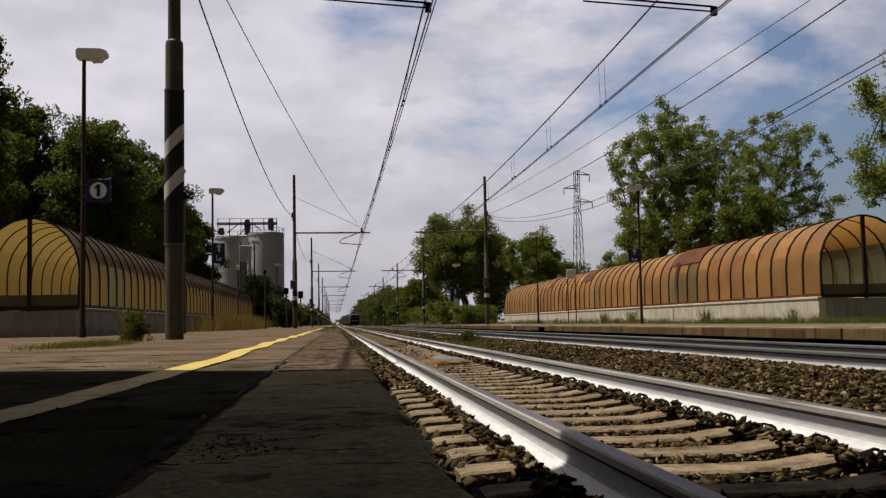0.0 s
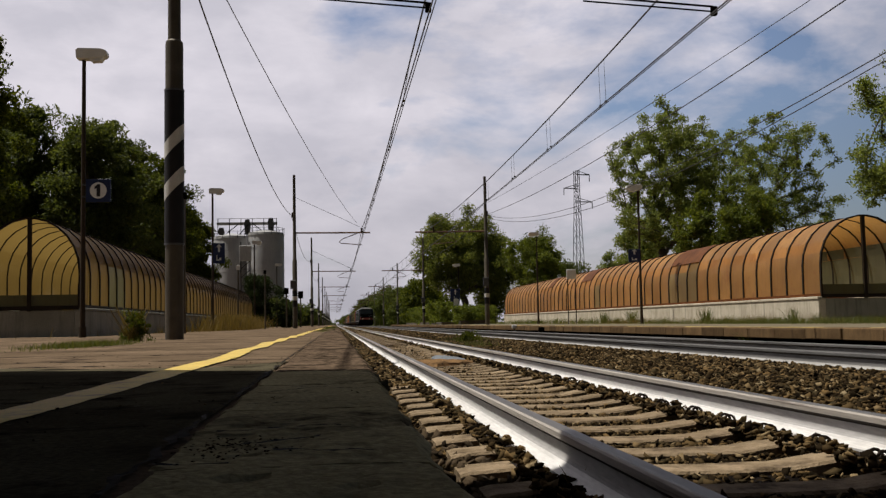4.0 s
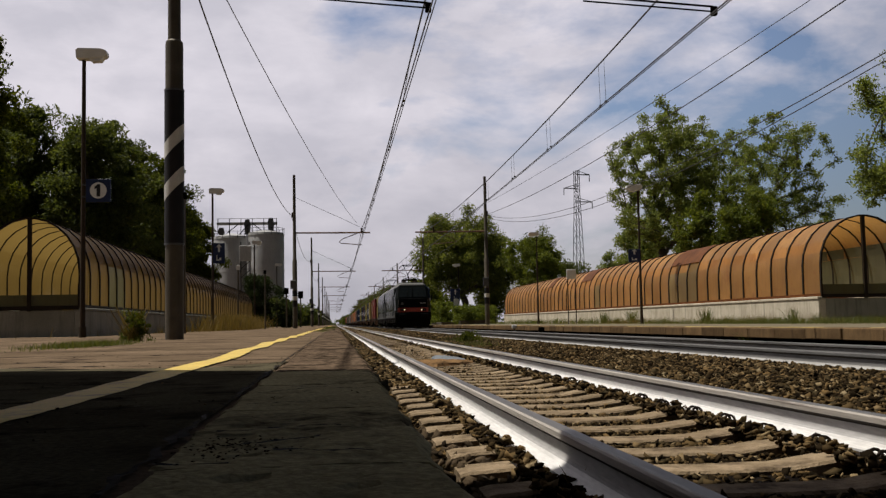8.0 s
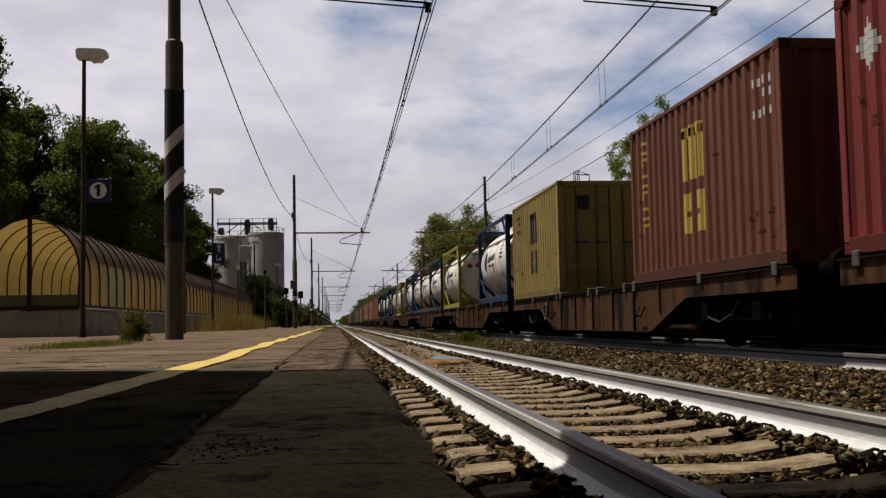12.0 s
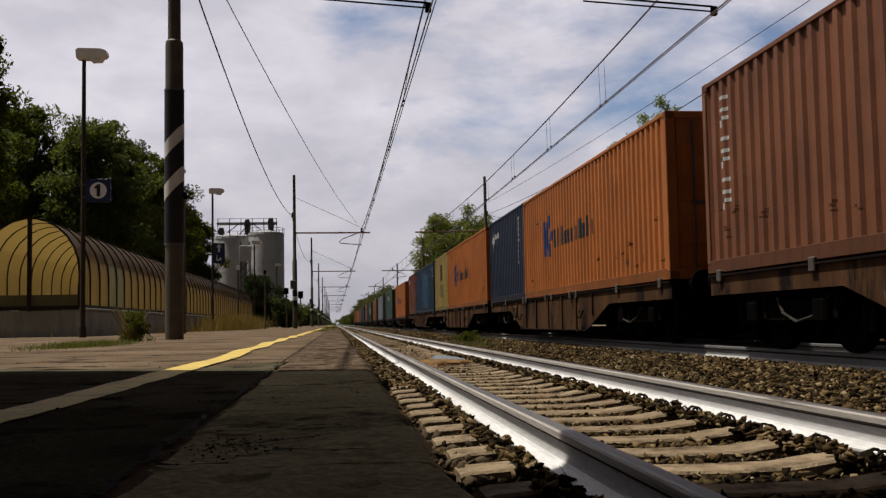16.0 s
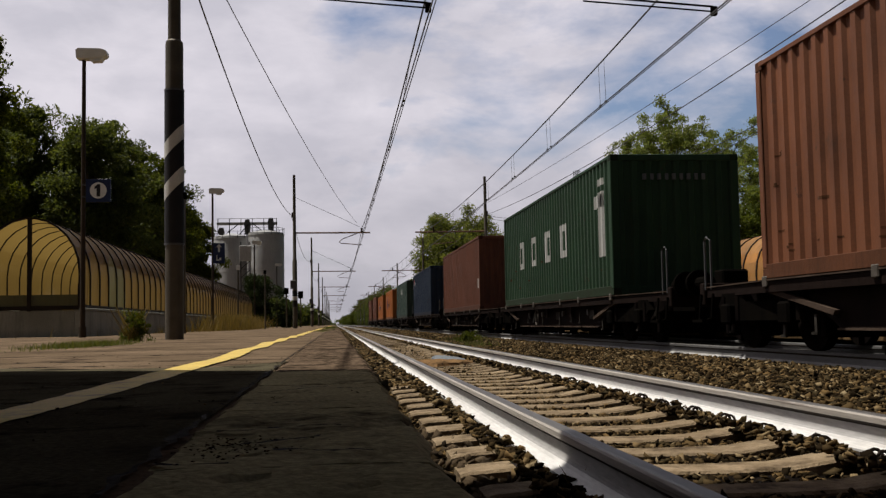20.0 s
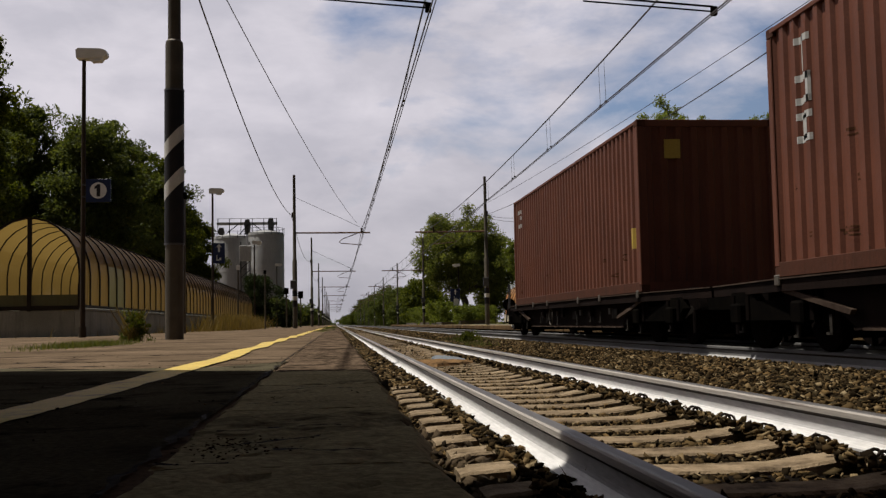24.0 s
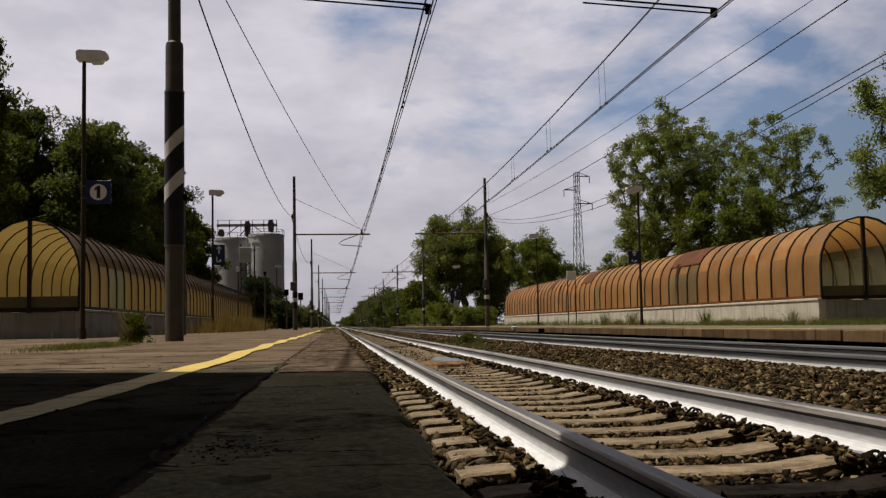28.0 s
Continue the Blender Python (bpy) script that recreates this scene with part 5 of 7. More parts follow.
def flat_wagon(length=17.4, railed=(-1, 1)):
    """Container wagon with straight side sills, diagonal end struts and end platforms."""
    w = holder("container_wagon", pose(0, 0, 0), "dark brown container flat wagon with straight sills and diagonal struts", "freight wagon", "wagons of the train")
    h = length / 2
    for s in (-1, 1):
        f = Form().sweep([(s * 1.2, -5.9), (s * 1.2, 5.9), (s * 0.95, h), (s * 0.85, h), (s * 1.12, 5.9), (s * 1.12, -5.9), (s * 0.85, -h), (s * 0.95, -h)], "z", 0.69, 0.825)
        part("side_sill", f, WAGON_BROWN, w)
        f = Form().sweep([(s * 1.225, -5.9), (s * 1.225, 5.9), (s * 0.97, h), (s * 0.83, h), (s * 1.1, 5.9), (s * 1.1, -5.9), (s * 0.83, -h), (s * 0.97, -h)], "z", 0.826, 0.842)
        part("sill_flange", f, LIT_FLANGE_RUST, w, "rusty upper flange of the sill, painted paler as if sunlit")
        for y in (-3.9, -0.6, 2.1):
            part("notice_plate", Form().box(s * 1.06 - 0.01, s * 1.06 + 0.01, y - 0.2, y + 0.2, 0.42, 0.6), HANGER_STEEL, w, "dull notice plate on the beam")
        for e in (-1, 1):
            part("strut", Form().sweep([(e * 6.2, 0.72), (e * 6.12, 0.77), (e * 4.35, 0.46), (e * 4.4, 0.41)], "x", s * 1.13 - 0.03, s * 1.13 + 0.03), LIT_FLANGE_RUST, w, "pale rusty diagonal strut")
            for y in (1.6, 3.4, 5.95):
                part("container_spigot", Form().box(s * 1.17 - 0.06, s * 1.17 + 0.08, e * y - 0.07, e * y + 0.07, 0.75, 0.88, 0.012), SPIGOT_STEEL, w)
            for y, z0 in ((1.0, 0.3), (2.2, 0.36), (3.0, 0.34), (4.9, 0.2), (5.7, 0.16), (7.3, 0.2)):
                part("brake_hanger", Form().box(s * 1.1 - 0.012, s * 1.1 + 0.012, e * y - 0.03, e * y + 0.03, z0, z0 + 0.22).box(s * 1.1 - 0.012, s * 1.1 + 0.012, e * y - 0.03, e * y + 0.11, z0, z0 + 0.03), HANGER_STEEL, w)
            if e not in railed:
                continue
            part("hand_rail", Form().tube([(s * 0.98, e * (h - 0.35), 0.8), (s * 0.98, e * (h - 0.35), 1.5), (s * 0.98, e * (h - 0.2), 1.55), (s * 0.98, e * (h - 0.12), 1.5), (s * 0.98, e * (h - 0.12), 0.8)], 0.018, 6), GALV, w)
            f = Form()
            f.tube([(s * 1.02, e * (h - 0.5), 0.74), (s * 1.05, e * (h - 0.5), 0.4), (s * 1.1, e * (h - 0.4), 0.36), (s * 1.1, e * (h - 0.1), 0.36), (s * 1.05, e * (h - 0.02), 0.4), (s * 1.02, e * (h - 0.02), 0.74)], 0.02, 6)
            f.box(s * 1.08 - 0.1, s * 1.08 + 0.08, e * (h - 0.27) - 0.2, e * (h - 0.27) + 0.2, 0.34, 0.38)
            part("step", f, DARK_STEEL, w)
        for y in (-2.2, 0.4, 2.6):
            part("hanger", Form().box(s * 1.1 - 0.03, s * 1.1 + 0.03, y - 0.08, y + 0.08, 0.48, 0.76), WAGON_BROWN, w)
        part("brake_wheel", Form().tube([(s * 1.16, 1.5 + 0.2 * math.cos(k * math.tau / 16), 0.5 + 0.2 * math.sin(k * math.tau / 16)) for k in range(17)], 0.016, 6), SPIGOT_STEEL, w)
        part("lower_beam", Form().sweep([(-5.2, 0.6), (-4.5, 0.27), (4.5, 0.27), (5.2, 0.6), (5.2, 0.7), (-5.2, 0.7)], "x", s * 0.98 - 0.05, s * 0.98 + 0.05), WAGON_BROWN, w)
        part("lower_flange", Form().box(s * 0.98 - 0.09, s * 0.98 + 0.09, -4.5, 4.5, 0.25, 0.275), LIT_FLANGE_RUST, w)
        for y in (-3.6, -1.2, 1.2, 3.0):
            part("bracket", Form().box(s * 1.06 - 0.03, s * 1.06 + 0.06, y - 0.06, y + 0.06, 0.5, 0.62, 0.01), SPIGOT_STEEL, w)
    part("centre_sill", Form().box(-0.3, 0.3, -h, h, 0.4, 0.79), DARK_STEEL, w)
    for e in (-1, 1):
        part("end_platform", Form().box(-0.95, 0.95, e * (h - 0.45) - 0.4, e * (h - 0.45) + 0.4, 0.81, 0.85), DARK_STEEL, w)
        bogie(w, e * 6.5, 0.9, 0.44)
        if e not in railed:
            continue
        part("end_beam", Form().box(-1.0, 1.0, e * h - 0.09, e * h + 0.09, 0.58, 0.9, 0.015), WAGON_BROWN, w)
        part("brake_box", Form().box(0.1, 0.55, e * (h - 0.75) - 0.2, e * (h - 0.75) + 0.2, 0.85, 1.2, 0.03), DARK_STEEL, w)
        buffers(w, e * h, e, DARK_STEEL)
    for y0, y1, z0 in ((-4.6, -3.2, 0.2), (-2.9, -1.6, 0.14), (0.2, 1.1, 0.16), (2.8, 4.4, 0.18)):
        part("underframe_box", Form().box(-0.75, 0.8, y0, y1, z0, 0.5, 0.03), SHADE_GEAR_STEEL, w)
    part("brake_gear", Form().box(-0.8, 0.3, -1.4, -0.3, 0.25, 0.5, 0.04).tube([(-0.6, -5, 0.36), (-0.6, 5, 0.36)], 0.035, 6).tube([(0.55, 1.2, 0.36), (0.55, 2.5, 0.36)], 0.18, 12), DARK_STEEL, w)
    return w
# ---------------- locomotives ----------------
LOCO_DARK = material("locomotive_dark_grey", (0.0088, 0.0104, 0.0096), (0.006, 0.0074, 0.0068), 0.5, 0.22, 0.0, 0.02, 30, streak=((0.014, 0.014, 0.013), 0.8), stain=((0.004, 0.0045, 0.0045), 0.9, 0.45, 0.7), spec=0.08)
LOCO_SILL = material("locomotive_grey_sill", (0.041, 0.042, 0.038), (0.027, 0.0275, 0.0255), 0.8, 0.5, 0.0, 0.03, 40, streak=((0.027, 0.023, 0.02), 0.5))
LOCO_ROOF = material("locomotive_grey_roof", (0.15, 0.146, 0.136), (0.11, 0.106, 0.098), 0.7, 0.55, 0.0, 0.03, 40, streak=((0.034, 0.03, 0.025), 0.5))
LOCO_FRONT = material("locomotive_black_front", (0.004, 0.0045, 0.005), (0.003, 0.0035, 0.004), 2, 0.45, 0, 0.02, 40, spec=0.05)
LOCO_RED = plain("locomotive_red_band", (0.32, 0.042, 0.024), 0.4)
GLASS_DARK = plain("dark_windscreen_glass", (0.006, 0.009, 0.009), 0.06)
HEADLIGHT = plain("lit_headlight", (1.0, 0.74, 0.45), 0.3, 0, 0.7)


def pantograph(parent, y, e, raised, z0=4.05, top=5.36):
    """Half-pantograph on four insulators; e: the way its knee points along y."""
    base = part("pantograph_base", Form().box(-0.55, 0.55, y - 0.7, y - 0.6, z0, z0 + 0.06).box(-0.55, 0.55, y + 0.6, y + 0.7, z0, z0 + 0.06).box(-0.5, -0.42, y - 0.7, y + 0.7, z0, z0 + 0.06).box(0.42, 0.5, y - 0.7, y + 0.7, z0, z0 + 0.06), DARK_STEEL, parent)
    for sx in (-0.46, 0.46):
        for sy in (-0.6, 0.6):
            part("insulator", Form().tube([(sx, y + sy, 3.74 + (z0 - 3.73) * q / 6) for q in range(7)], [0.05, 0.08, 0.05, 0.08, 0.05, 0.08, 0.05], 8), MAST_RUST, base)
    if not raised:
        top = z0 + 0.19
    knee = (0, y + e * 1.25, z0 + (0.55 if raised else 0.07))
    head = y - e * (0.1 if raised else 0.6)
    part("lower_arm", Form().tube([(0, y - e * 0.5, z0 + 0.06), knee], [0.06, 0.045], 8), DARK_STEEL, base)
    part("upper_arm", Form().tube([knee, (-0.42, head, top - 0.1)], 0.03, 6).tube([knee, (0.4, head, top - 0.1)], 0.04, 6), DARK_STEEL, base)
    for d in (-0.17, 0.17):
        part("contact_strip", Form().tube([(-0.8, head + d, top - 0.3), (-0.72, head + d, top - 0.14), (-0.5, head + d, top), (0.5, head + d, top), (0.72, head + d, top - 0.14), (0.8, head + d, top - 0.3)], 0.028, 6), DARK_STEEL, base)
    part("head_frame", Form().tube([(-0.42, head - 0.17, top - 0.03), (-0.42, head + 0.17, top - 0.03)], 0.02, 6).tube([(0.42, head - 0.17, top - 0.03), (0.42, head + 0.17, top - 0.03)], 0.02, 6).tube([(-0.5, head, top - 0.1), (0.5, head, top - 0.1)], 0.025, 6), DARK_STEEL, base)


def locomotive(raised_at_front, lights):
    c = holder("electric_locomotive", pose(0, 0, 0), "dark grey electric locomotive with black front, red band and raised pantograph" if lights else "dark grey electric locomotive with plain black front and raised pantograph", "locomotive", "locomotives of the train")
    W, L = 1.48, 8.3
    # body: outline of the cross section, swept between the cabs
    cab = 6.95
    sect = [(-W, 1.42), (-W, 3.2), (-W + 0.06, 3.3), (W - 0.06, 3.3), (W, 3.2), (W, 1.42)]
    body = part("body_shell", Form().sweep(sect, "y", -cab, cab), LOCO_DARK, c)
    part("roof", Form().sweep([(-W + 0.05, 3.305), (-W + 0.1, 3.34), (-1.0, 3.7), (-0.85, 3.76), (0.85, 3.76), (1.0, 3.7), (W - 0.1, 3.34), (W - 0.05, 3.305)], "y", -cab + 0.1, cab - 0.1), LOCO_ROOF, c)
    part("sill_band", Form().sweep([(-W - 0.004, 0.87), (-W - 0.004, 1.415), (W + 0.004, 1.415), (W + 0.004, 0.87)], "y", -L + 0.35, L - 0.35), LOCO_SILL, c)
    for e in (-1, 1):
        # cab: rings of points from the cab's back wall to the nose, the windscreen leaning back
        rings = []
        for y, top in ((cab, 3.3), (cab + 0.45, 3.3)):
            rings.append([(-W, y, 1.42), (-W, y, 2.45), (-W, y, 3.2), (-W + 0.1, y, top), (W - 0.1, y, top), (W, y, 3.2), (W, y, 2.45), (W, y, 1.42)])
        rings.append([(-W + 0.08, L - 0.3, 1.42), (-W + 0.08, L - 0.3, 2.42), (-W + 0.16, L - 0.6, 3.2), (-W + 0.24, L - 0.64, 3.36), (W - 0.24, L - 0.64, 3.36), (W - 0.16, L - 0.6, 3.2), (W - 0.08, L - 0.3, 2.42), (W - 0.08, L - 0.3, 1.42)])
        rings.append([(-W + 0.27, L, 1.42), (-W + 0.27, L - 0.06, 2.42), (-W + 0.36, L - 0.46, 3.34), (-W + 0.44, L - 0.56, 3.5), (W - 0.44, L - 0.56, 3.5), (W - 0.36, L - 0.46, 3.34), (W - 0.27, L - 0.06, 2.42), (W - 0.27, L, 1.42)])
        f = Form()
        for q in rings:
            f.v += [(x, e * y, z) for x, y, z in q]
        for k in range(3):
            f.f += [(8 * k + i, 8 * k + i + 1, 8 * k + i + 9, 8 * k + i + 8) for i in range(7)]
        f.f += [tuple(range(24, 32)), tuple(range(8))]
        shell = part("cab_shell", f, LOCO_DARK, c)
        part("cab_roof", Form().add([(x, e * y, z) for x, y, z in ((-W + 0.1, cab - 0.1, 3.305), (W - 0.1, cab - 0.1, 3.305), (W - 0.3, L - 0.62, 3.36), (-W + 0.3, L - 0.62, 3.36), (-0.95, cab - 0.1, 3.7), (0.95, cab - 0.1, 3.7), (0.9, L - 0.75, 3.6), (-0.9, L - 0.75, 3.6))],
                                    [(0, 1, 2, 3), (4, 5, 6, 7), (0, 1, 5, 4), (1, 2, 6, 5), (2, 3, 7, 6), (3, 0, 4, 7)]), LOCO_ROOF, c)
        # windscreen: two leaning panes
        a, b = Vector((0, e * (L - 0.09), 2.52)), Vector((0, e * (L - 0.43), 3.31))
        for s in (-1, 1):
            v = [(s * 0.05, a), (s * 1.12, a), (s * 1.05, b), (s * 0.05, b)]
            f = Form().add([(x, p.y + e * 0.012, p.z) for x, p in v] + [(x, p.y - e * 0.02, p.z) for x, p in v], [(0, 1, 2, 3), (4, 5, 6, 7), (0, 1, 5, 4), (1, 2, 6, 5), (2, 3, 7, 6), (3, 0, 4, 7)])
            part("windscreen", f, GLASS_DARK, c, "dark windscreen pane")
            part("wiper", Form().tube([(s * 0.5, a.y + e * 0.03, a.z - 0.02), (s * 0.42, (a.y + b.y) / 2 + e * 0.03, (a.z + b.z) / 2)], 0.012, 5), DARK_STEEL, c)
            # the light cluster in the red band
            part("headlight_housing", Form().box(s * 0.82 - 0.22, s * 0.82 + 0.22, e * L - 0.03, e * L + 0.03, 1.37, 1.6, 0.02), LOCO_FRONT, c)
            part("headlight", Form().tube([(s * 0.7, e * L, 1.48), (s * 0.7, e * (L + 0.045), 1.48)], 0.06, 16), HEADLIGHT if lights and e < 0 else GALV, c, "round headlight")
            part("marker_light", Form().tube([(s * 0.92, e * L, 1.48), (s * 0.92, e * (L + 0.04), 1.48)], 0.055, 12), GALV, c)
            part("hand_rail", Form().tube([(s * (W - 0.3), e * (L + 0.03), 1.7), (s * (W - 0.3), e * (L + 0.03), 2.3)], 0.014, 6), GALV, c)
            # side: cab door, its window, rails and steps
            y0, y1 = e * (cab - 0.05), e * (cab - 0.75)
            part("cab_door", Form().box(s * (W + 0.004) - 0.012, s * (W + 0.004) + 0.012, min(y0, y1), max(y0, y1), 1.1, 3.0, 0.008), LOCO_DARK, c)
            part("door_window", Form().box(s * (W + 0.018) - 0.006, s * (W + 0.018) + 0.006, min(y0, y1) + 0.14, max(y0, y1) - 0.14, 2.2, 2.85), GLASS_DARK, c)
            for yy in (y0 + e * 0.07, y1 - e * 0.07):
                part("door_rail", Form().tube([(s * (W + 0.06), yy, 1.0), (s * (W + 0.06), yy, 2.4)], 0.016, 6), GALV, c)
            for z in (0.3, 0.62, 0.95):
                part("step", Form().box(s * (W - 0.05) - 0.1, s * (W - 0.05) + 0.1, min(y0, y1) + 0.08, max(y0, y1) - 0.08, z, z + 0.03), GALV, c)
            part("side_window", Form().box(s * (W + 0.003) - 0.008, s * (W + 0.003) + 0.008, min(e * 7.05, e * 7.35), max(e * 7.05, e * 7.35), 2.15, 2.85), GLASS_DARK, c)
            part("mirror", Form().box(s * (W + 0.1) - 0.03, s * (W + 0.1) + 0.03, e * 7.5 - 0.06, e * 7.5 + 0.06, 2.3, 2.65, 0.01), LOCO_FRONT, c)
        part("upper_front", Form().box(-W + 0.28, W - 0.28, min(e * (L - 0.06), e * (L + 0.006)), max(e * (L - 0.06), e * (L + 0.006)), 1.66, 2.4, 0.02), LOCO_FRONT, c)
        part("front_band", Form().box(-W + 0.25, W - 0.25, min(e * (L - 0.28), e * (L + 0.018)), max(e * (L - 0.28), e * (L + 0.018)), 1.3, 1.655, 0.012), LOCO_RED if lights else LOCO_FRONT, c, "red band across the front" if lights else "")
        part("buffer_beam", Form().box(-W + 0.01, W - 0.01, min(e * (L - 0.35), e * (L + 0.06)), max(e * (L - 0.35), e * (L + 0.06)), 0.62, 1.29, 0.05), LOCO_FRONT, c)
        part("snow_plough", Form().sweep([(-1.42, 0.62), (1.42, 0.62), (1.4, 0.3), (1.2, 0.12), (-1.2, 0.12), (-1.4, 0.3)], "y", e * (L - 0.4), e * (L - 0.2)), LOCO_FRONT, c)
        part("number_plate", Form().box(0.55, 0.76, min(e * L, e * (L + 0.02)), max(e * L, e * (L + 0.02)), 1.98, 2.05).box(0.8, 1.02, min(e * L, e * (L + 0.02)), max(e * L, e * (L + 0.02)), 1.98, 2.05), MARK_WHITE, c, "pale bars of writing")
        part("emblem", Form().box(-0.98, -0.78, min(e * L, e * (L + 0.02)), max(e * L, e * (L + 0.02)), 1.88, 2.1), GALV, c, "small square grey emblem")
        for s in (-1, 1):
            f = Form().tube([(s * 0.875, e * (L + 0.05), 1.0), (s * 0.875, e * (L + 0.4), 1.0)], 0.11, 12).box(s * 0.875 - 0.28, s * 0.875 + 0.28, min(e * (L + 0.4), e * (L + 0.47)), max(e * (L + 0.4), e * (L + 0.47)), 0.84, 1.16, 0.03)
            part("buffer", f, LOCO_FRONT, c)
        part("coupling", Form().tube([(0, e * (L + 0.05), 0.95), (0, e * (L + 0.3), 0.9), (0, e * (L + 0.35), 0.55)], 0.05, 6), DARK_STEEL, c)
        bogie(c, e * 4.9, 1.3, 0.6)
        for s in (-1.22, 1.22):
            part("sand_box", Form().box(s - 0.12, s + 0.12, e * 6.9 - 0.3, e * 6.9 + 0.3, 0.35, 0.85, 0.03), DARK_STEEL, c)
        up = (e < 0) == raised_at_front
        if up:
            pantograph(c, e * (3.7 if raised_at_front else 5.6), -e, True, 4.05 if raised_at_front else 3.86, 5.36 if raised_at_front else 5.22)
        elif not raised_at_front:
            pantograph(c, e * 4.9, e, False)
        if up:
            pantograph(c, e * (5.75 if raised_at_front else 3.7), -e, False, 3.95)
    # side details: vents, hatches, writing bars
    for s in (-1, 1):
        x = s * (W + 0.006)
        for y in (-5.8, -4.3, -1.2, 1.0, 4.4, 5.8):
            part("hatch", Form().box(x - 0.01, x + 0.012, y - 0.11, y + 0.11, 1.08, 1.32, 0.006), DARK_STEEL, c)
        f = Form()
        flat_bars(f, x - 0.004, -0.9, 0.55, 1.16, 1.25, 19, 3, 0.35)
        r = random.Random(8)
        for k in range(16):
            y = r.uniform(-6.0, 6.0)
            for j in range(r.randint(1, 4)):
                f.box(x - 0.01, x + 0.014, y + 0.08 * j, y + 0.08 * j + 0.035, 0.95, r.uniform(0.99, 1.06))
        tagged(part("side_writing", f, MARK_WHITE, c, "rows of small pale bars of writing"), kind="stuff")
        for y in (-6.2, 6.1):
            part("label_plate", Form().box(x - 0.008, x + 0.012, y - 0.12, y + 0.1, 1.6, 1.95), GALV, c)
    part("transformer_tank", Form().box(-1.2, 1.2, -2.6, 2.6, 0.2, 0.86, 0.06), DARK_STEEL, c)
    for y0, y1 in ((-3.1, -2.0), (-0.9, 0.1), (1.3, 2.8)):
        part("underframe_box", Form().box(-1.4, -1.2, y0, y1, 0.3, 0.8, 0.03), DARK_STEEL, c)
    r = random.Random(21)
    for k, y in enumerate((-7.2, -6.3, -5.6, -4.9, -4.2, -3.5, -2.6, -1.7, -0.9, -0.1, 0.7, 1.5, 2.4, 3.3, 4.2, 4.9, 5.6, 6.4, 7.1)):
        z0 = r.uniform(0.4, 0.76)
        part("hanging_gear", Form().box(-1.42, -1.39, y - r.uniform(0.05, 0.16), y + 0.08, z0, 0.87, 0.006), HANGER_STEEL, c, "dusty plate hanging under the sill")
        if k % 4 == 1:
            part("cable_loop", Form().tube([(-1.4, y + 0.1, 0.85), (-1.43, y + 0.16, 0.55), (-1.43, y + 0.36, 0.4), (-1.42, y + 0.6, 0.46)], 0.016, 6), GALV, c)
        if k % 5 == 2:
            part("damper", Form().tube([(-1.41, y - 0.1, 0.5), (-1.41, y + 0.55, 0.5)], 0.05, 8), HANGER_STEEL, c)
    for y in (-6.2, -3.6, 3.6, 6.2):
        part("axle_cover", Form().tube([(-1.2, y, 0.6), (-1.26, y, 0.6)], [0.16, 0.13], 14), HANGER_STEEL, c, "dusty round axle cover")
    for y in (-1.8, -0.6, 0.6, 1.9):
        part("roof_hatch", Form().box(-0.8, 0.8, y - 0.45, y + 0.45, 3.76, 3.88, 0.03), LOCO_ROOF, c)
    for y in (-5.4, -3.1, -0.1, 2.9, 5.3):  # joints of the roof covers
        for s in (-1, 1):
            part("roof_joint", Form().add([(s * 1.39, y - 0.012, 3.34), (s * 1.39, y + 0.012, 3.34), (s * 0.98, y + 0.012, 3.715), (s * 0.98, y - 0.012, 3.715), (s * 1.36, y - 0.012, 3.3), (s * 1.36, y + 0.012, 3.3), (s * 0.95, y + 0.012, 3.68), (s * 0.95, y - 0.012, 3.68)],
                                          [(0, 1, 2, 3), (4, 5, 6, 7), (0, 1, 5, 4), (1, 2, 6, 5), (2, 3, 7, 6), (3, 0, 4, 7)]), DARK_STEEL, c)
    part("roof_fitting", Form().box(-1.24, -1.05, 6.6, 6.9, 3.45, 3.66, 0.05), DARK_STEEL, c, "small black fitting on the roof's edge")
    part("roof_conductor", Form().tube([(0.5, -4.6, 4.02), (0.5, 4.6, 4.02)], 0.02, 6), DARK_STEEL, c)
    part("horn", Form().box(-0.95, -0.8, -6.3, -6.0, 3.66, 3.76, 0.02), DARK_STEEL, c)
    return c


# ---------------- the make-up of the train ----------------
def ride(thing, mid, floor=0.0):
    AT_10.append((thing, mid, floor))


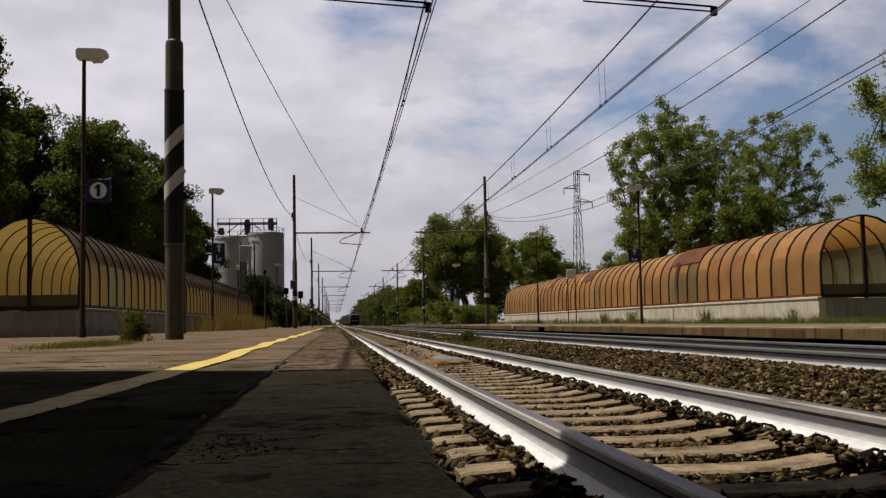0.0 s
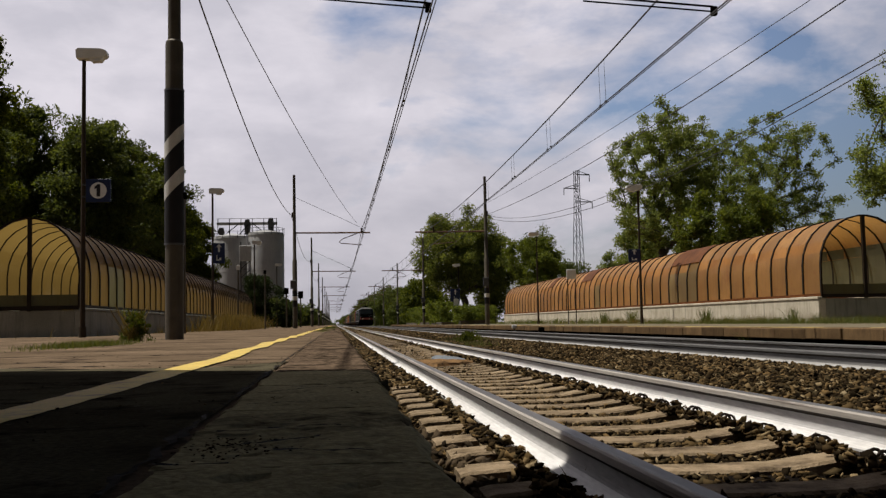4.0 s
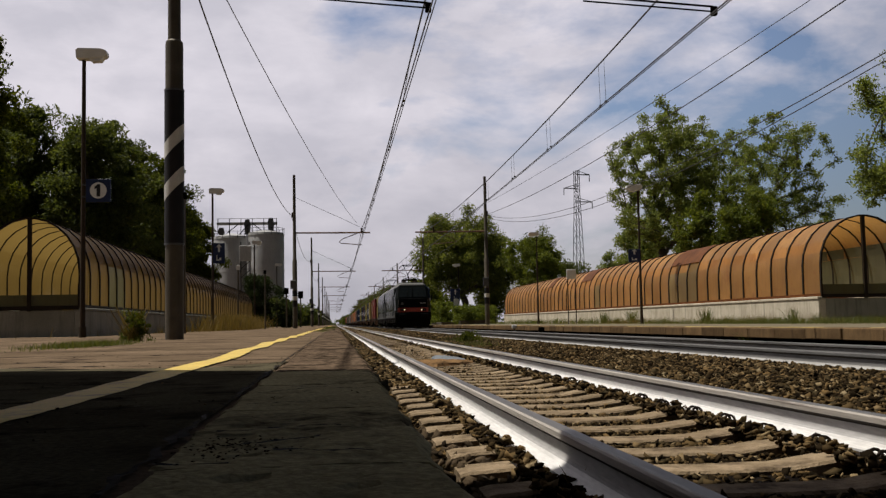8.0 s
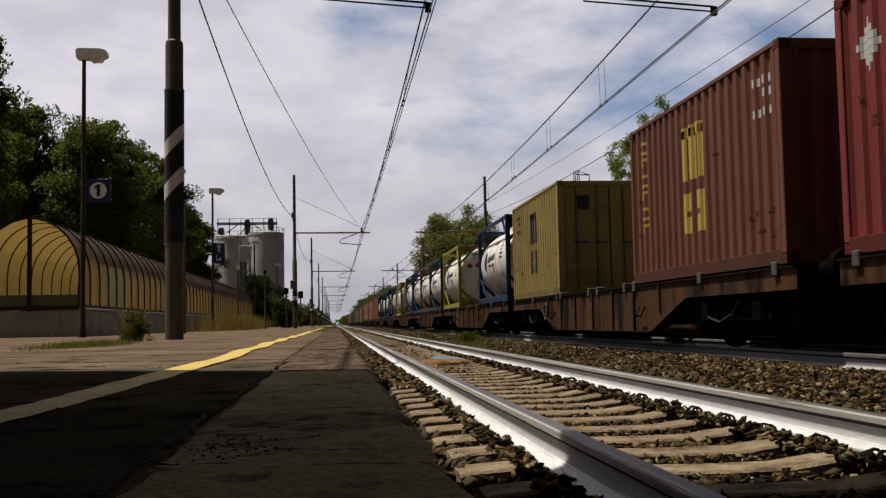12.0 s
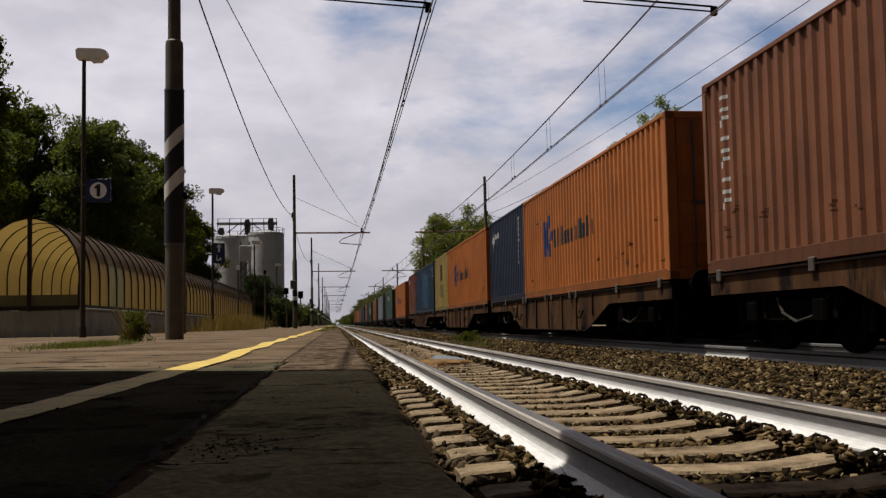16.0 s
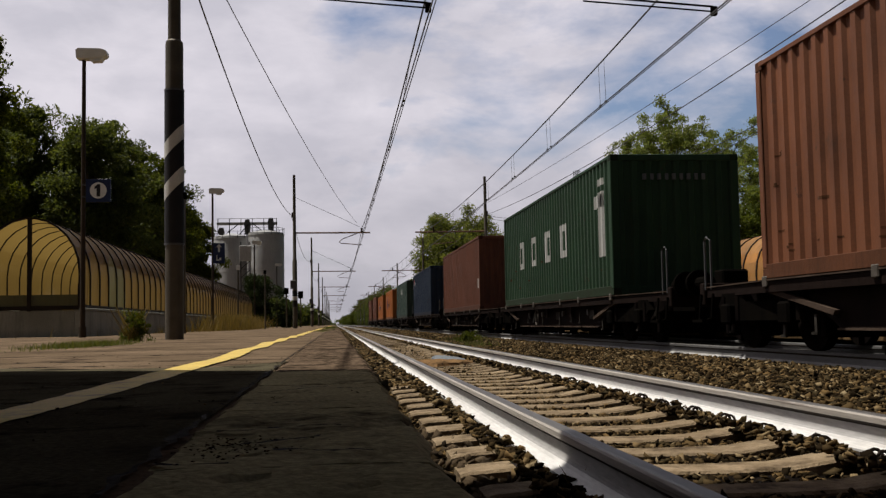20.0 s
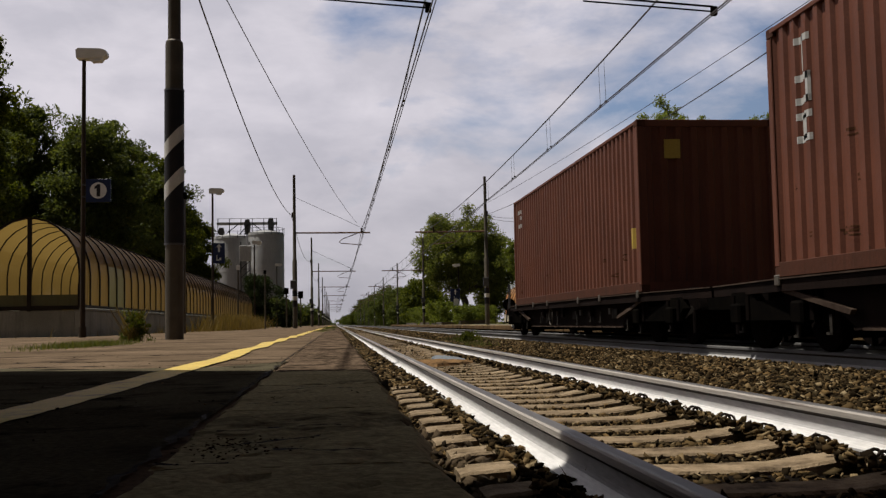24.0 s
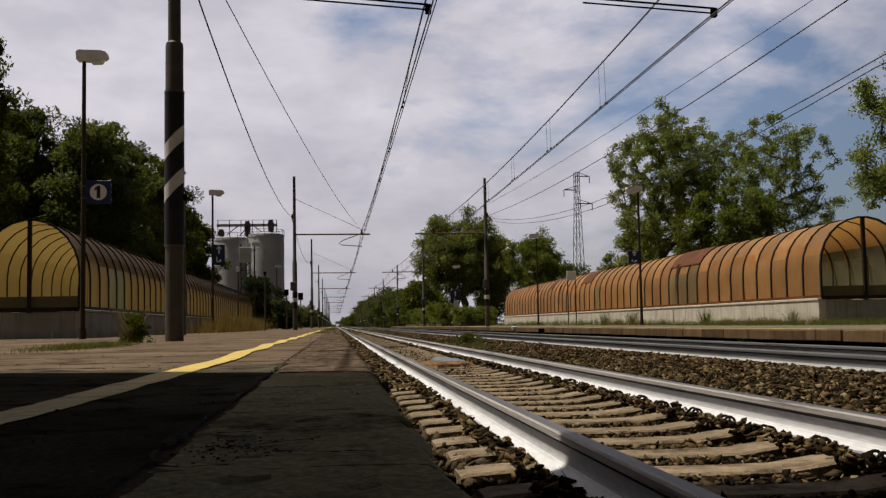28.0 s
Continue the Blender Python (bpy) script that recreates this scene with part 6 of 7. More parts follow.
def make_train():
    ride(locomotive(True, True), 27.8)
    ride(locomotive(False, False), 45.45)
    belly = belly_wagon()
    spots = [66.05, 85.45, 104.9, 124.3, 143.3, 162.25, 181.3, 200.1, 220.15, 239.4, 258.45]
    ride(belly, spots[0])
    for y in spots[1:]:
        ride(copy_thing(belly, pose(0, 0, 0)), y)
    logo = two_line_logo()
    small = 6.058
    ride(freight_container(small, "yellow", "doors", "wall", [logo, (MARK_BLACK, codes_back)]), 60.03, 0.995)
    ride(freight_container(small, "red", "doors", "wall", [(MARK_WHITE, corner_logo), lead_end_logo(-0.95, 4), (MARK_WHITE, data_block)]), 72.1, 0.995)
    ride(freight_container(small, "maroon", "wall", "doors", [two_line_logo(MARK_YELLOW), (MARK_WHITE, codes), (MARK_YELLOW, column_word(False)[1])]), 79.5, 0.995)
    ride(freight_container(small, "yellow", "doors", "wall", [logo, (MARK_BLACK, codes_back), (MARK_BLACK, end_tag)], ", doors first"), 91.5, 0.995)
    tanks = {"blue": tank_container("blue", 1), "yellow": tank_container("yellow", 2), "dark": tank_container("dark", 3, "blue"), "brown": tank_container("brown", 4, "blue")}
    used = set()
    for colour, y in (("blue", 98.75), ("yellow", 110.9), ("dark", 118.2), ("blue", 130.3), ("dark", 137.2), ("yellow", 149.4), ("blue", 156.3), ("blue", 168.3), ("blue", 175.5), ("dark", 187.2)):
        t = tanks[colour]
        if colour in used:
            t = copy_thing(t, pose(0, 0, 0))
        used.add(colour)
        ride(t, y, 0.995)
    for colour in set(tanks) - used:
        ride(tanks[colour], 124.2, 0.995)
    big = 12.192
    ride(freight_container(big, "rust", "wall", "doors", [column_word(False), (MARK_WHITE, column_word(True)[1])]), 196.85, 0.995)
    ride(freight_container(small, "rust", "doors", "wall", [column_word(False)]), 206.35, 0.995)
    ride(freight_container(big, "orange", "doors", "wall", ship_line_logo()), 217.1, 0.995)
    ride(freight_container(small, "blue", "wall", "doors", [(MARK_WHITE, corner_logo), (MARK_WHITE, thin_columns)]), 226.3, 0.995)
    ride(freight_container(big, "orange", "doors", "wall", ship_line_logo()), 236.35, 0.995)
    ride(freight_container(small, "yellow", "wall", "doors", [logo]), 245.4, 0.995)
    ride(freight_container(big, "steel_blue", "doors", "wall", [(MARK_FADED, pale_patch), (MARK_RED, red_tag), (MARK_WHITE, codes)]), 255.45, 0.995)
    ride(freight_container(small, "maroon", "wall", "doors", [(MARK_WHITE, red_tag)]), 264.5, 0.995)
    kinds = {"front": flat_wagon(17.4, (-1,)), "back": flat_wagon(17.4, (1,)), "both": flat_wagon()}
    used = set()
    order = iter(["front", "back"] * 3 + ["both"] * 4 + ["front", "back"])
    for colour, mid, marks, front in (
            ("orange", 277.65, ship_line_logo(MARK_PALE_BLUE) + [(MARK_YELLOW, codes)], "wall"), ("grey_green", 295.2, [(MARK_WHITE, small_word), (MARK_WHITE, codes), lead_end_logo(0.2, 4)], "wall"),
            ("grey", 314.1, [(MARK_PALE_GREY, big_patch), (MARK_RED, red_tag), lead_end_logo(-0.3, 8)], "wall"), ("rust", 331.85, [], "wall"),
            ("green", 350.75, [(MARK_WHITE, four_blocks), (MARK_WHITE, tall_mark), lead_end_logo(-0.6, 9)], "wall"), ("brown", 368.55, [(MARK_WHITE, side_tag)], "wall"),
            ("navy", 387.5, [(MARK_RED, red_tag), (MARK_WHITE, flat_tag), lead_end_logo(-0.5, 8)], "wall"), ("grey_green", 406.15, [(MARK_WHITE, small_word), (MARK_WHITE, end_tag)], "wall"),
            ("orange", 425.05, ship_line_logo(), "wall"), ("orange", 444.1, ship_line_logo(), "doors"),
            ("maroon", 461.9, [lead_end_logo(-0.9, 3), (MARK_WHITE, short_column), (MARK_YELLOW, side_tag)], "wall"), ("maroon", 479.4, [(MARK_YELLOW, side_tag), (MARK_YELLOW, end_tag), (MARK_WHITE, codes_back)], "wall")):
        kind = next(order)
        wagon = copy_thing(kinds[kind], pose(0, 0, 0)) if kind in used else kinds[kind]
        used.add(kind)
        ride(wagon, mid + 0.1)
        ride(freight_container(big, colour, front, "wall" if front == "doors" else "doors", marks, tall=colour == "maroon"), mid, 0.85)


make_train()
ORANGE_RUST = material("orange_rust", (0.17, 0.062, 0.02), (0.08, 0.03, 0.012), 2.5, 0.85, 0, 0.3, 40, spec=0.05)
RUST_SHEET = material("rusty_brown_sheet", (0.15, 0.06, 0.025), (0.09, 0.035, 0.016), 1.5, 0.75, 0, 0.2, 40, streak=((0.04, 0.017, 0.01), 0.7), spec=0.1)


# ---------------- tunnel-shaped covers over the underpass stairs ----------------
def tunnel_cover(name, x0, width, y0, y1, pane_mat, wall_mat, label, ribs_dark, gaps=(), patches=()):
    """Arched ribs every 1.2 m on two low walls, with plastic sheets between them."""
    c = holder(name, pose(0, 0, 0), label, "stair cover")
    floor, wall_top, foot, r = P1 if x0 < 0 else P2, 0.95, 1.05, width / 2
    mid = x0 + r
    arch = [(x0, foot), (x0, foot + 0.55)] + [(mid - r * math.cos(a), foot + 0.95 + (1.45 - 0.0) * math.sin(a)) for a in [radians(q) for q in (0, 14, 28, 42, 56, 70, 84, 96, 110, 124, 138, 152, 166, 180)]] + [(x0 + width, foot + 0.55), (x0 + width, foot)]
    for x in (x0, x0 + width):
        part("low_wall", Form().box(x - 0.12, x + 0.12, y0, y1, floor - 0.3, wall_top, 0.015), wall_mat, c)
        for k in range(1, int((y1 - y0) / 4.0)):
            part("wall_joint", Form().box(x - 0.124, x + 0.124, y0 + 4.0 * k - 0.015, y0 + 4.0 * k + 0.015, floor, wall_top - 0.01), GREY_CONCRETE, c)
        part("wall_sill", Form().box(x - 0.15, x + 0.15, y0, y1, wall_top, wall_top + 0.08, 0.015), wall_mat, c)
    part("end_wall", Form().box(x0 + 0.12, x0 + width - 0.12, y0, y0 + 0.2, floor - 0.3, wall_top + 0.02, 0.01), GREY_CONCRETE, c)
    part("end_panel", Form().box(x0 + 0.04, mid - 0.05, y0 - 0.006, y0 + 0.006, wall_top + 0.14, wall_top + 0.44).box(mid + 0.05, x0 + width - 0.04, y0 - 0.006, y0 + 0.006, wall_top + 0.14, wall_top + 0.44), PANE_GREY, c, "dull plastic panel under the open end")
    part("end_beam", Form().box(x0, x0 + width, y0 - 0.04, y0 + 0.06, wall_top + 0.03, wall_top + 0.14), ribs_dark, c)
    n = round((y1 - y0) / 1.2)
    rib = Form()
    k = len(arch)
    for q in (-1, 1):
        for d in (0.0, 0.05):
            for i, (x, z) in enumerate(arch):
                a, b = arch[max(i - 1, 0)], arch[min(i + 1, k - 1)]
                t = Vector((b[0] - a[0], b[1] - a[1])).normalized()
                rib.v.append((x - t.y * (0.035 - d), q * 0.042, z + t.x * (0.035 - d)))
    for i in range(k - 1):
        rib.f += [(i, i + 1, k + i + 1, k + i), (2 * k + i, 2 * k + i + 1, 3 * k + i + 1, 3 * k + i), (i, i + 1, 2 * k + i + 1, 2 * k + i), (k + i, k + i + 1, 3 * k + i + 1, 3 * k + i)]
    rib_mesh = rib.mesh("rib", ribs_dark)
    step = (y1 - y0) / n
    sheets = []
    for nm, lo, hi in (("side_sheet", 0, 4), ("roof_sheet", 3, k - 4), ("side_sheet", k - 5, k - 1)):
        f = Form()
        for y in (0.042, step - 0.042):
            f.v += [(x, y, z) for x, z in arch[lo:hi + 1]]
        m = hi - lo + 1
        f.f = [(i, i + 1, m + i + 1, m + i) for i in range(m - 1)]
        sheets.append((nm, f.mesh(nm, None, True), f))
    grey = {}
    for j in range(n + 1):
        o = new("rib", rib_mesh)
        o.parent = c
        o.matrix_basis = pose(0, y0 + j * step, 0)
        if j == n:
            continue
        for q, (nm, me, f) in enumerate(sheets):
            mat = (PANE_GREY if q == 2 else PANE_DUSTY) if (j, q) in gaps else pane_mat
            key = (q, mat.name)
            if key not in grey:
                grey[key] = f.mesh(nm, mat, True)
            o = new(nm, grey[key])
            o.parent = c
            o.visible_shadow = False
            o.matrix_basis = pose(0, y0 + j * step, 0)
    for j, wide in patches:  # rusty sheets bolted over the roof's shoulder
        f = Form()
        for y in (y0 + j * step - 0.02, y0 + (j + wide) * step + 0.02):
            f.v += [(x - 0.035, y, z + 0.035) for x, z in arch[4:8]]
        f.f = [(i, i + 1, 5 + i, 4 + i) for i in range(3)]
        part("repair_sheet", f, RUST_SHEET, c, "rusty brown sheet bolted over the roof", True)
    part("end_post", Form().box(mid - 0.05, mid + 0.05, y0 - 0.05, y0 + 0.05, wall_top, foot + 2.4), ribs_dark, c)
    for x in (x0, x0 + width):
        part("foot_rail", Form().box(x - 0.045, x + 0.045, y0, y1, foot - 0.01, foot + 0.07), ribs_dark if x0 < 0 else ORANGE_RUST, c, "rusty foot rail under the sheets")
    return c


tunnel_cover("stair_cover", -9.45, 2.6, 29.0, 87.8, PANE_AMBER, GREY_CONCRETE, "long arched stair cover of amber plastic sheets on a grey wall", RIB_STEEL, {(3, 2), (4, 2)})
tunnel_cover("stair_cover", 14.5, 2.75, 30.0, 88.8, PANE_ORANGE, CONCRETE, "long arched stair cover of orange plastic sheets on a pale wall", RIB_STEEL, {(9, 0), (10, 0), (11, 0), (22, 0)} | {(k, 2) for k in range(14)}, ((9, 3), (24, 2), (33, 1)))


# ---------------- lamps, signs, masts ----------------
def street_lamp(x, y, top, ground, flip=1, sign=None):
    c = holder("platform_lamp", pose(x, y, ground), "tall grey platform lamp post with a flat pale lamp head", "lamp post", "platform lamps")
    h = top - ground
    part("post", Form().tube([(0, 0, 0), (0, 0, h * 0.4), (0, 0, h)], [0.065, 0.055, 0.045], 10), MAST_RUST, c, "", True)
    part("base_collar", Form().tube([(0, 0, 0), (0, 0, 0.25)], 0.085, 10), MAST_RUST, c)
    part("lamp_head", Form().sweep([(flip * -0.15, h + 0.03), (flip * -0.16, h + 0.22), (flip * -0.1, h + 0.26), (flip * 0.4, h + 0.25), (flip * 0.52, h + 0.21), (flip * 0.54, h + 0.12), (flip * 0.48, h + 0.06), (flip * 0.1, h + 0.02)], "y", -0.16, 0.16), LAMP_GREY, c, "flat pale lamp head")
    part("diffuser", Form().sweep([(flip * 0.12, h + 0.03), (flip * 0.46, h + 0.08), (flip * 0.4, h - 0.03), (flip * 0.18, h - 0.04)], "y", -0.13, 0.13), SIGN_WHITE, c)
    return c


def number_sign(x, y, z0, z1):
    w = 0.56
    s = holder("platform_number_sign", pose(x, y, 0), "square dark blue sign with a white disc and number 1", "sign")
    part("board", Form().box(-w / 2, w / 2, -0.02, 0.02, z0, z1, 0.006), SIGN_BLUE, s)
    zc = (z0 + z1) / 2
    part("disc", Form().disc((0, -0.025, zc), 0.19, 28, "y", 0.008), SIGN_WHITE, s)
    part("bracket", Form().box(-w / 2 - 0.09, -w / 2, -0.015, 0.015, zc + 0.12, zc + 0.16).box(-w / 2 - 0.09, -w / 2, -0.015, 0.015, zc - 0.16, zc - 0.12), GALV, s)
    part("digit", Form().sweep([(-0.035, zc - 0.14), (0.045, zc - 0.14), (0.045, zc + 0.145), (-0.015, zc + 0.145), (-0.085, zc + 0.085), (-0.085, zc + 0.03), (-0.035, zc + 0.06)], "y", -0.036, -0.03), MARK_BLACK, s, "black number 1")
    return s


def info_sign(x, y, z0, z1, w, name="underpass_sign"):
    s = holder(name, pose(x, y, 0), "dark blue sign board with pale pictograms for the underpass", "sign")
    part("board", Form().box(-w / 2, w / 2, -0.02, 0.02, z0, z1, 0.006), SIGN_BLUE, s)
    zm = (z0 + z1) / 2
    q = (z1 - z0) * 0.18
    f = Form()
    f.box(-0.04, 0.04, -0.03, -0.018, zm + 0.06, zm + 0.06 + q * 1.6).add([(-0.13, -0.03, zm + 0.06 + q * 1.3), (0.13, -0.03, zm + 0.06 + q * 1.3), (0, -0.03, zm + 0.06 + q * 2.2)], [(0, 1, 2)])
    f.box(-0.12, 0.02, -0.03, -0.018, zm - q * 2, zm - q * 1.7).box(-0.12, -0.08, -0.03, -0.018, zm - q * 2, zm - 0.08).box(0.02, 0.1, -0.03, -0.018, zm - q * 1.9, zm - q * 1.2)
    part("pictogram", f, SIGN_WHITE, s)
    part("bracket", Form().box(-w / 2 - 0.06, -w / 2, -0.015, 0.015, z1 - 0.15, z1 - 0.1), GALV, s)
    return s


for x, y in ((-5.78, 24.8), (-5.72, 50.0), (-5.75, 76.0), (-5.7, 104.0)):
    street_lamp(x, y, 6.72 if y < 60 else 6.3, P1)
for x, y, top in ((13.12, 44.0, 6.0), (11.6, 98.0, 5.7), (13.2, 67.5, 6.0)):
    street_lamp(x, y, top, P2, -1)
number_sign(-5.43, 24.76, 3.38, 3.92)
info_sign(-5.42, 49.96, 3.42, 4.38, 0.54)
info_sign(12.86, 43.95, 2.9, 3.46, 0.52, "platform_sign")
info_sign(11.25, 97.9, 2.4, 3.6, 0.9, "platform_sign")


def catenary_mast(x, y, arm, top=9.9, banded=False):
    """Tubular mast with a tube arm over the track; arm: the arm's far end in x."""
    c = holder("catenary_mast", pose(x, y, 0), "tubular steel catenary mast with black and white bands" if banded else "slim dark tubular catenary mast with a horizontal arm", "catenary mast", "catenary masts")
    s = 1 if arm > x else -1
    g = -0.62 if y > 140 else P1 if x < 5 else P2
    if banded:
        part("lower_tube", Form().tube([(0, 0, g), (0, 0, 5.03), (0, 0, 5.09), (0, 0, 5.12)], [0.147, 0.142, 0.135, 0.105], 28), MAST_STEEL, c, "", True)
        part("upper_tube", Form().tube([(0, 0, 5.1), (0, 0, top)], [0.103, 0.09], 24), MAST_STEEL, c, "", True)
        f = Form().tube([(0, 0, 1.78), (0, 0, 4.29)], 0.157, 28)
        w = part("warning_wrap", f, BLACK_PAINT, c, "black sheet wrapped round the mast with white diagonal bands", True)
        part("wrap_rim", Form().tube([(0, 0, 4.27), (0, 0, 4.3)], 0.161, 28).tube([(0, 0, 1.77), (0, 0, 1.8)], 0.161, 28), GALV, w)
        for z in (2.52, 3.2, 0):
            if not z:
                continue
            f = Form()
            for i in range(25):
                a = radians(180 + 7.5 * i)
                zz = z + 0.34 * (math.cos(a) + 0.0) * 0.157 / 0.157 * 0.5 + 0.12
                f.v += [(0.159 * math.cos(a), 0.159 * math.sin(a), zz - 0.0), (0.159 * math.cos(a), 0.159 * math.sin(a), zz + 0.25)]
            f.f = [(2 * i, 2 * i + 1, 2 * i + 3, 2 * i + 2) for i in range(24)]
            part("white_band", f, WHITE_PAINT, w, "white diagonal band")
        part("number_box", Form().box(0.13, 0.19, -0.05, 0.05, 2.52, 2.62, 0.01), DARK_STEEL, c)
    else:
        part("mast_tube", Form().tube([(0, 0, g), (0, 0, 4.5), (0, 0, 4.55), (0, 0, top)], [0.15, 0.145, 0.11, 0.085], 12), MAST_STEEL, c, "", True)
        part("notice_box", Form().box(-0.27, 0.1, -0.3, -0.14, 2.7, 3.25, 0.02), GALV, c)
        part("warning_wrap", Form().tube([(0, 0, 1.6), (0, 0, 2.6)], 0.16, 12), BLACK_PAINT, c)
        part("white_band", Form().tube([(0, 0, 2.0), (0, 0, 2.25)], 0.163, 12), WHITE_PAINT, c)
    part("arm", Form().tube([(s * 0.1, 0, 6.23), (arm - x, 0, 6.21)], 0.05, 8), ARM_RUST, c, "long tube arm over the track")
    track_x = T1 if x < 5 else T2
    d = track_x - x
    part("arm_insulator", Form().tube([(d, 0, 6.21), (d, 0, 6.3), (d, 0, 6.38), (d, 0, 6.5)], [0.05, 0.08, 0.05, 0.08], 8), MAST_RUST, c)
    if y > 20:
        part("steady_arm", Form().tube([(d - s * 0.2, 0, 6.2), (d - s * 1.2, 0, 5.83), (d - s * 1.45, 0, 5.62), (d - s * 1.3, 0, 5.55), (d, 0, 5.44)], 0.028, 6), ARM_RUST, c)
    part("cable_insulator", Form().tube([(-s * 0.12, 0, 7.2), (-s * 0.12, 0, 7.5)], 0.06, 8).tube([(s * 0.02, 0, 7.5), (-s * 0.15, 0, 7.5)], 0.03, 6), MAST_RUST, c)
    return c


ARM_RUST = material("rusty_arm_tube", (0.16, 0.085, 0.04), (0.09, 0.05, 0.03), 3, 0.7, 0.2, 0.1, 60)
MAST_Y = [17.1, 66.0, 114.0, 162.0, 210.0, 258.0, 306.0, 354.0, 402.0, 450.0]
for k, y in enumerate(MAST_Y):
    catenary_mast(-2.56 if k == 0 else -2.5, y, 2.25, 9.9, k == 0)
    catenary_mast(9.62, y if k else 14.0, 5.1, 9.75)
# the beams that show at the top edge over the nearest masts
for x0, x1 in ((-0.6, 1.62), (4.3, 6.62)):
    b = holder("registration_beam", pose(0, 17.3, 0), "dark double tube that holds the contact wire", "catenary part", "registration beams")
    part("upper_tube", Form().tube([(x0, 0, 6.02), (x1, 0, 5.86)], 0.019, 8), DARK_STEEL, b)
    part("lower_tube", Form().tube([(x0, 0, 5.93), (x1 + 0.02, 0, 5.77)], 0.015, 8), DARK_STEEL, b)
    part("clamp", Form().box(x1 - 0.05, x1 + 0.05, -0.05, 0.05, 5.7, 5.86, 0.01), DARK_STEEL, b)


def sagging(p, q, sag, n=16):
    p, q = Vector(p), Vector(q)
    return [p.lerp(q, k / n) - Vector((0, 0, 4 * sag * (k / n) * (1 - k / n))) for k in range(n + 1)]


def wires():
    span = [-32.0] + MAST_Y
    for tx, cz, off in ((T1 - 0.17, 5.4, 0.2), (T2 - 0.12, 5.4, 0.0)):
        w = holder("overhead_line", pose(0, 0, 0), "contact and carrier wires with droppers over the track", "overhead wire", "overhead lines", "structure")
        for d, q in ((0.0, 0.013), (0.05, 0.01)):
            pts = []
            for a, b in zip(span, span[1:]):
                pts += sagging((tx + d, a, cz), (tx + d, b, cz), 0.05, 6)[:-1]
            part("contact_wire", Form().tube(pts + [(tx + d, MAST_Y[-1], cz)], q, 5), WIRE_MAT, w)
        mx = tx + off
        pts, drops = [], []
        for a, b in zip(span, span[1:]):
            pts += sagging((mx, a, 6.55), (mx, b, 6.55), 0.42, 14)[:-1]
            for k in range(1, 8):
                y = a + (b - a) * k / 8
                zz = 6.55 - 4 * 0.42 * (k / 8) * (1 - k / 8)
                drops.append((mx, y, zz))
        part("carrier_wire", Form().tube(pts + [(mx, MAST_Y[-1], 6.55)], 0.018, 5), WIRE_MAT, w)
        for x, y, zz in drops[:28]:
            for d in (-0.25, 0.25):
                part("dropper", Form().tube([(x, y + d, zz), (tx + 0.02, y + d, cz)], 0.0045, 4).tube([(tx + 0.02, y + d - 0.03, cz), (tx + 0.02, y + d + 0.03, cz)], 0.03, 6), WIRE_MAT, w)
    # feeders
    f = holder("feeder_cable", pose(0, 0, 0), "black feeder cables slung from mast to mast", "cable", kind="structure")
    for a, b in zip([-32.0] + MAST_Y[:5], MAST_Y[:6]):
        part("cable", Form().tube(sagging((-2.68, a, 7.35), (-2.68, b, 7.35), 0.9), 0.017, 5), WIRE_MAT, f)
        za, zb = (6.45 if q == 17.1 else 7.3 for q in (a, b))
        part("cable", Form().tube(sagging((9.7, a, za), (9.7, b, zb), 0.45), 0.014, 5), WIRE_MAT, f)
        za, zb = (6.75 if q == 17.1 else 7.95 for q in (a, b))
        part("thin_wire", Form().tube(sagging((9.55, a, za), (9.55, b, zb), 0.18), 0.01, 4), WIRE_MAT, f)
    part("thin_wire", Form().tube(sagging((-2.25, 17.1, 6.85), (1.4, 66, 6.85), 0.43), 0.011, 4), WIRE_MAT, f)
    part("thin_wire", Form().tube([(-2.5, 66, 8.5), (1.6, 66.2, 6.6)], 0.012, 4), WIRE_MAT, f)
    part("thin_wire", Form().tube([(-2.5, 114, 8.5), (1.6, 114.2, 6.6)], 0.012, 4), WIRE_MAT, f)
    for end, start, sag in (((9.9, 66, 7.2), (9.2, 16, 4.84), 1.05), ((9.9, 66, 7.04), (9.9, 18, 5.0), 1.15)):
        part("cable", Form().tube([(9.62, 14, start[2] - 0.1)] + sagging(start, end, sag) + [(9.62, 66, end[2] + 0.05)], 0.011, 5), WIRE_MAT, f)


wires()


# ---------------- trees ----------------
def leaf_cloud(centres, radii, per, size, seed, droop=0.4):
    """Small bent leaves scattered in clumps."""
    r = np.random.default_rng(seed)
    n = len(centres) * per
    c = np.repeat(np.array(centres), per, 0)
    d = r.normal(size=(n, 3))
    d /= np.linalg.norm(d, axis=1, keepdims=True)
    c = c + d * (r.random((n, 1)) ** 0.45) * np.repeat(np.array(radii), per)[:, None] * np.array([1, 1, 0.75])
    a = r.normal(size=(n, 3))
    a[:, 2] -= droop
    a /= np.linalg.norm(a, axis=1, keepdims=True)
    b = np.cross(a, r.normal(size=(n, 3)))
    b /= np.linalg.norm(b, axis=1, keepdims=True)
    nrm = np.cross(a, b)
    L, W = size * r.uniform(0.6, 1.3, (n, 1)), size * r.uniform(0.28, 0.5, (n, 1))
    v = np.stack([c - a * L * 0.5, c + b * W * 0.5 + nrm * size * 0.12, c + a * L * 0.5, c - b * W * 0.5 + nrm * size * 0.12], 1).reshape(-1, 3)
    i = np.arange(n)[:, None] * 4
    f = np.concatenate([i + [0, 1, 2], i + [0, 2, 3]], 0)
    return v, f


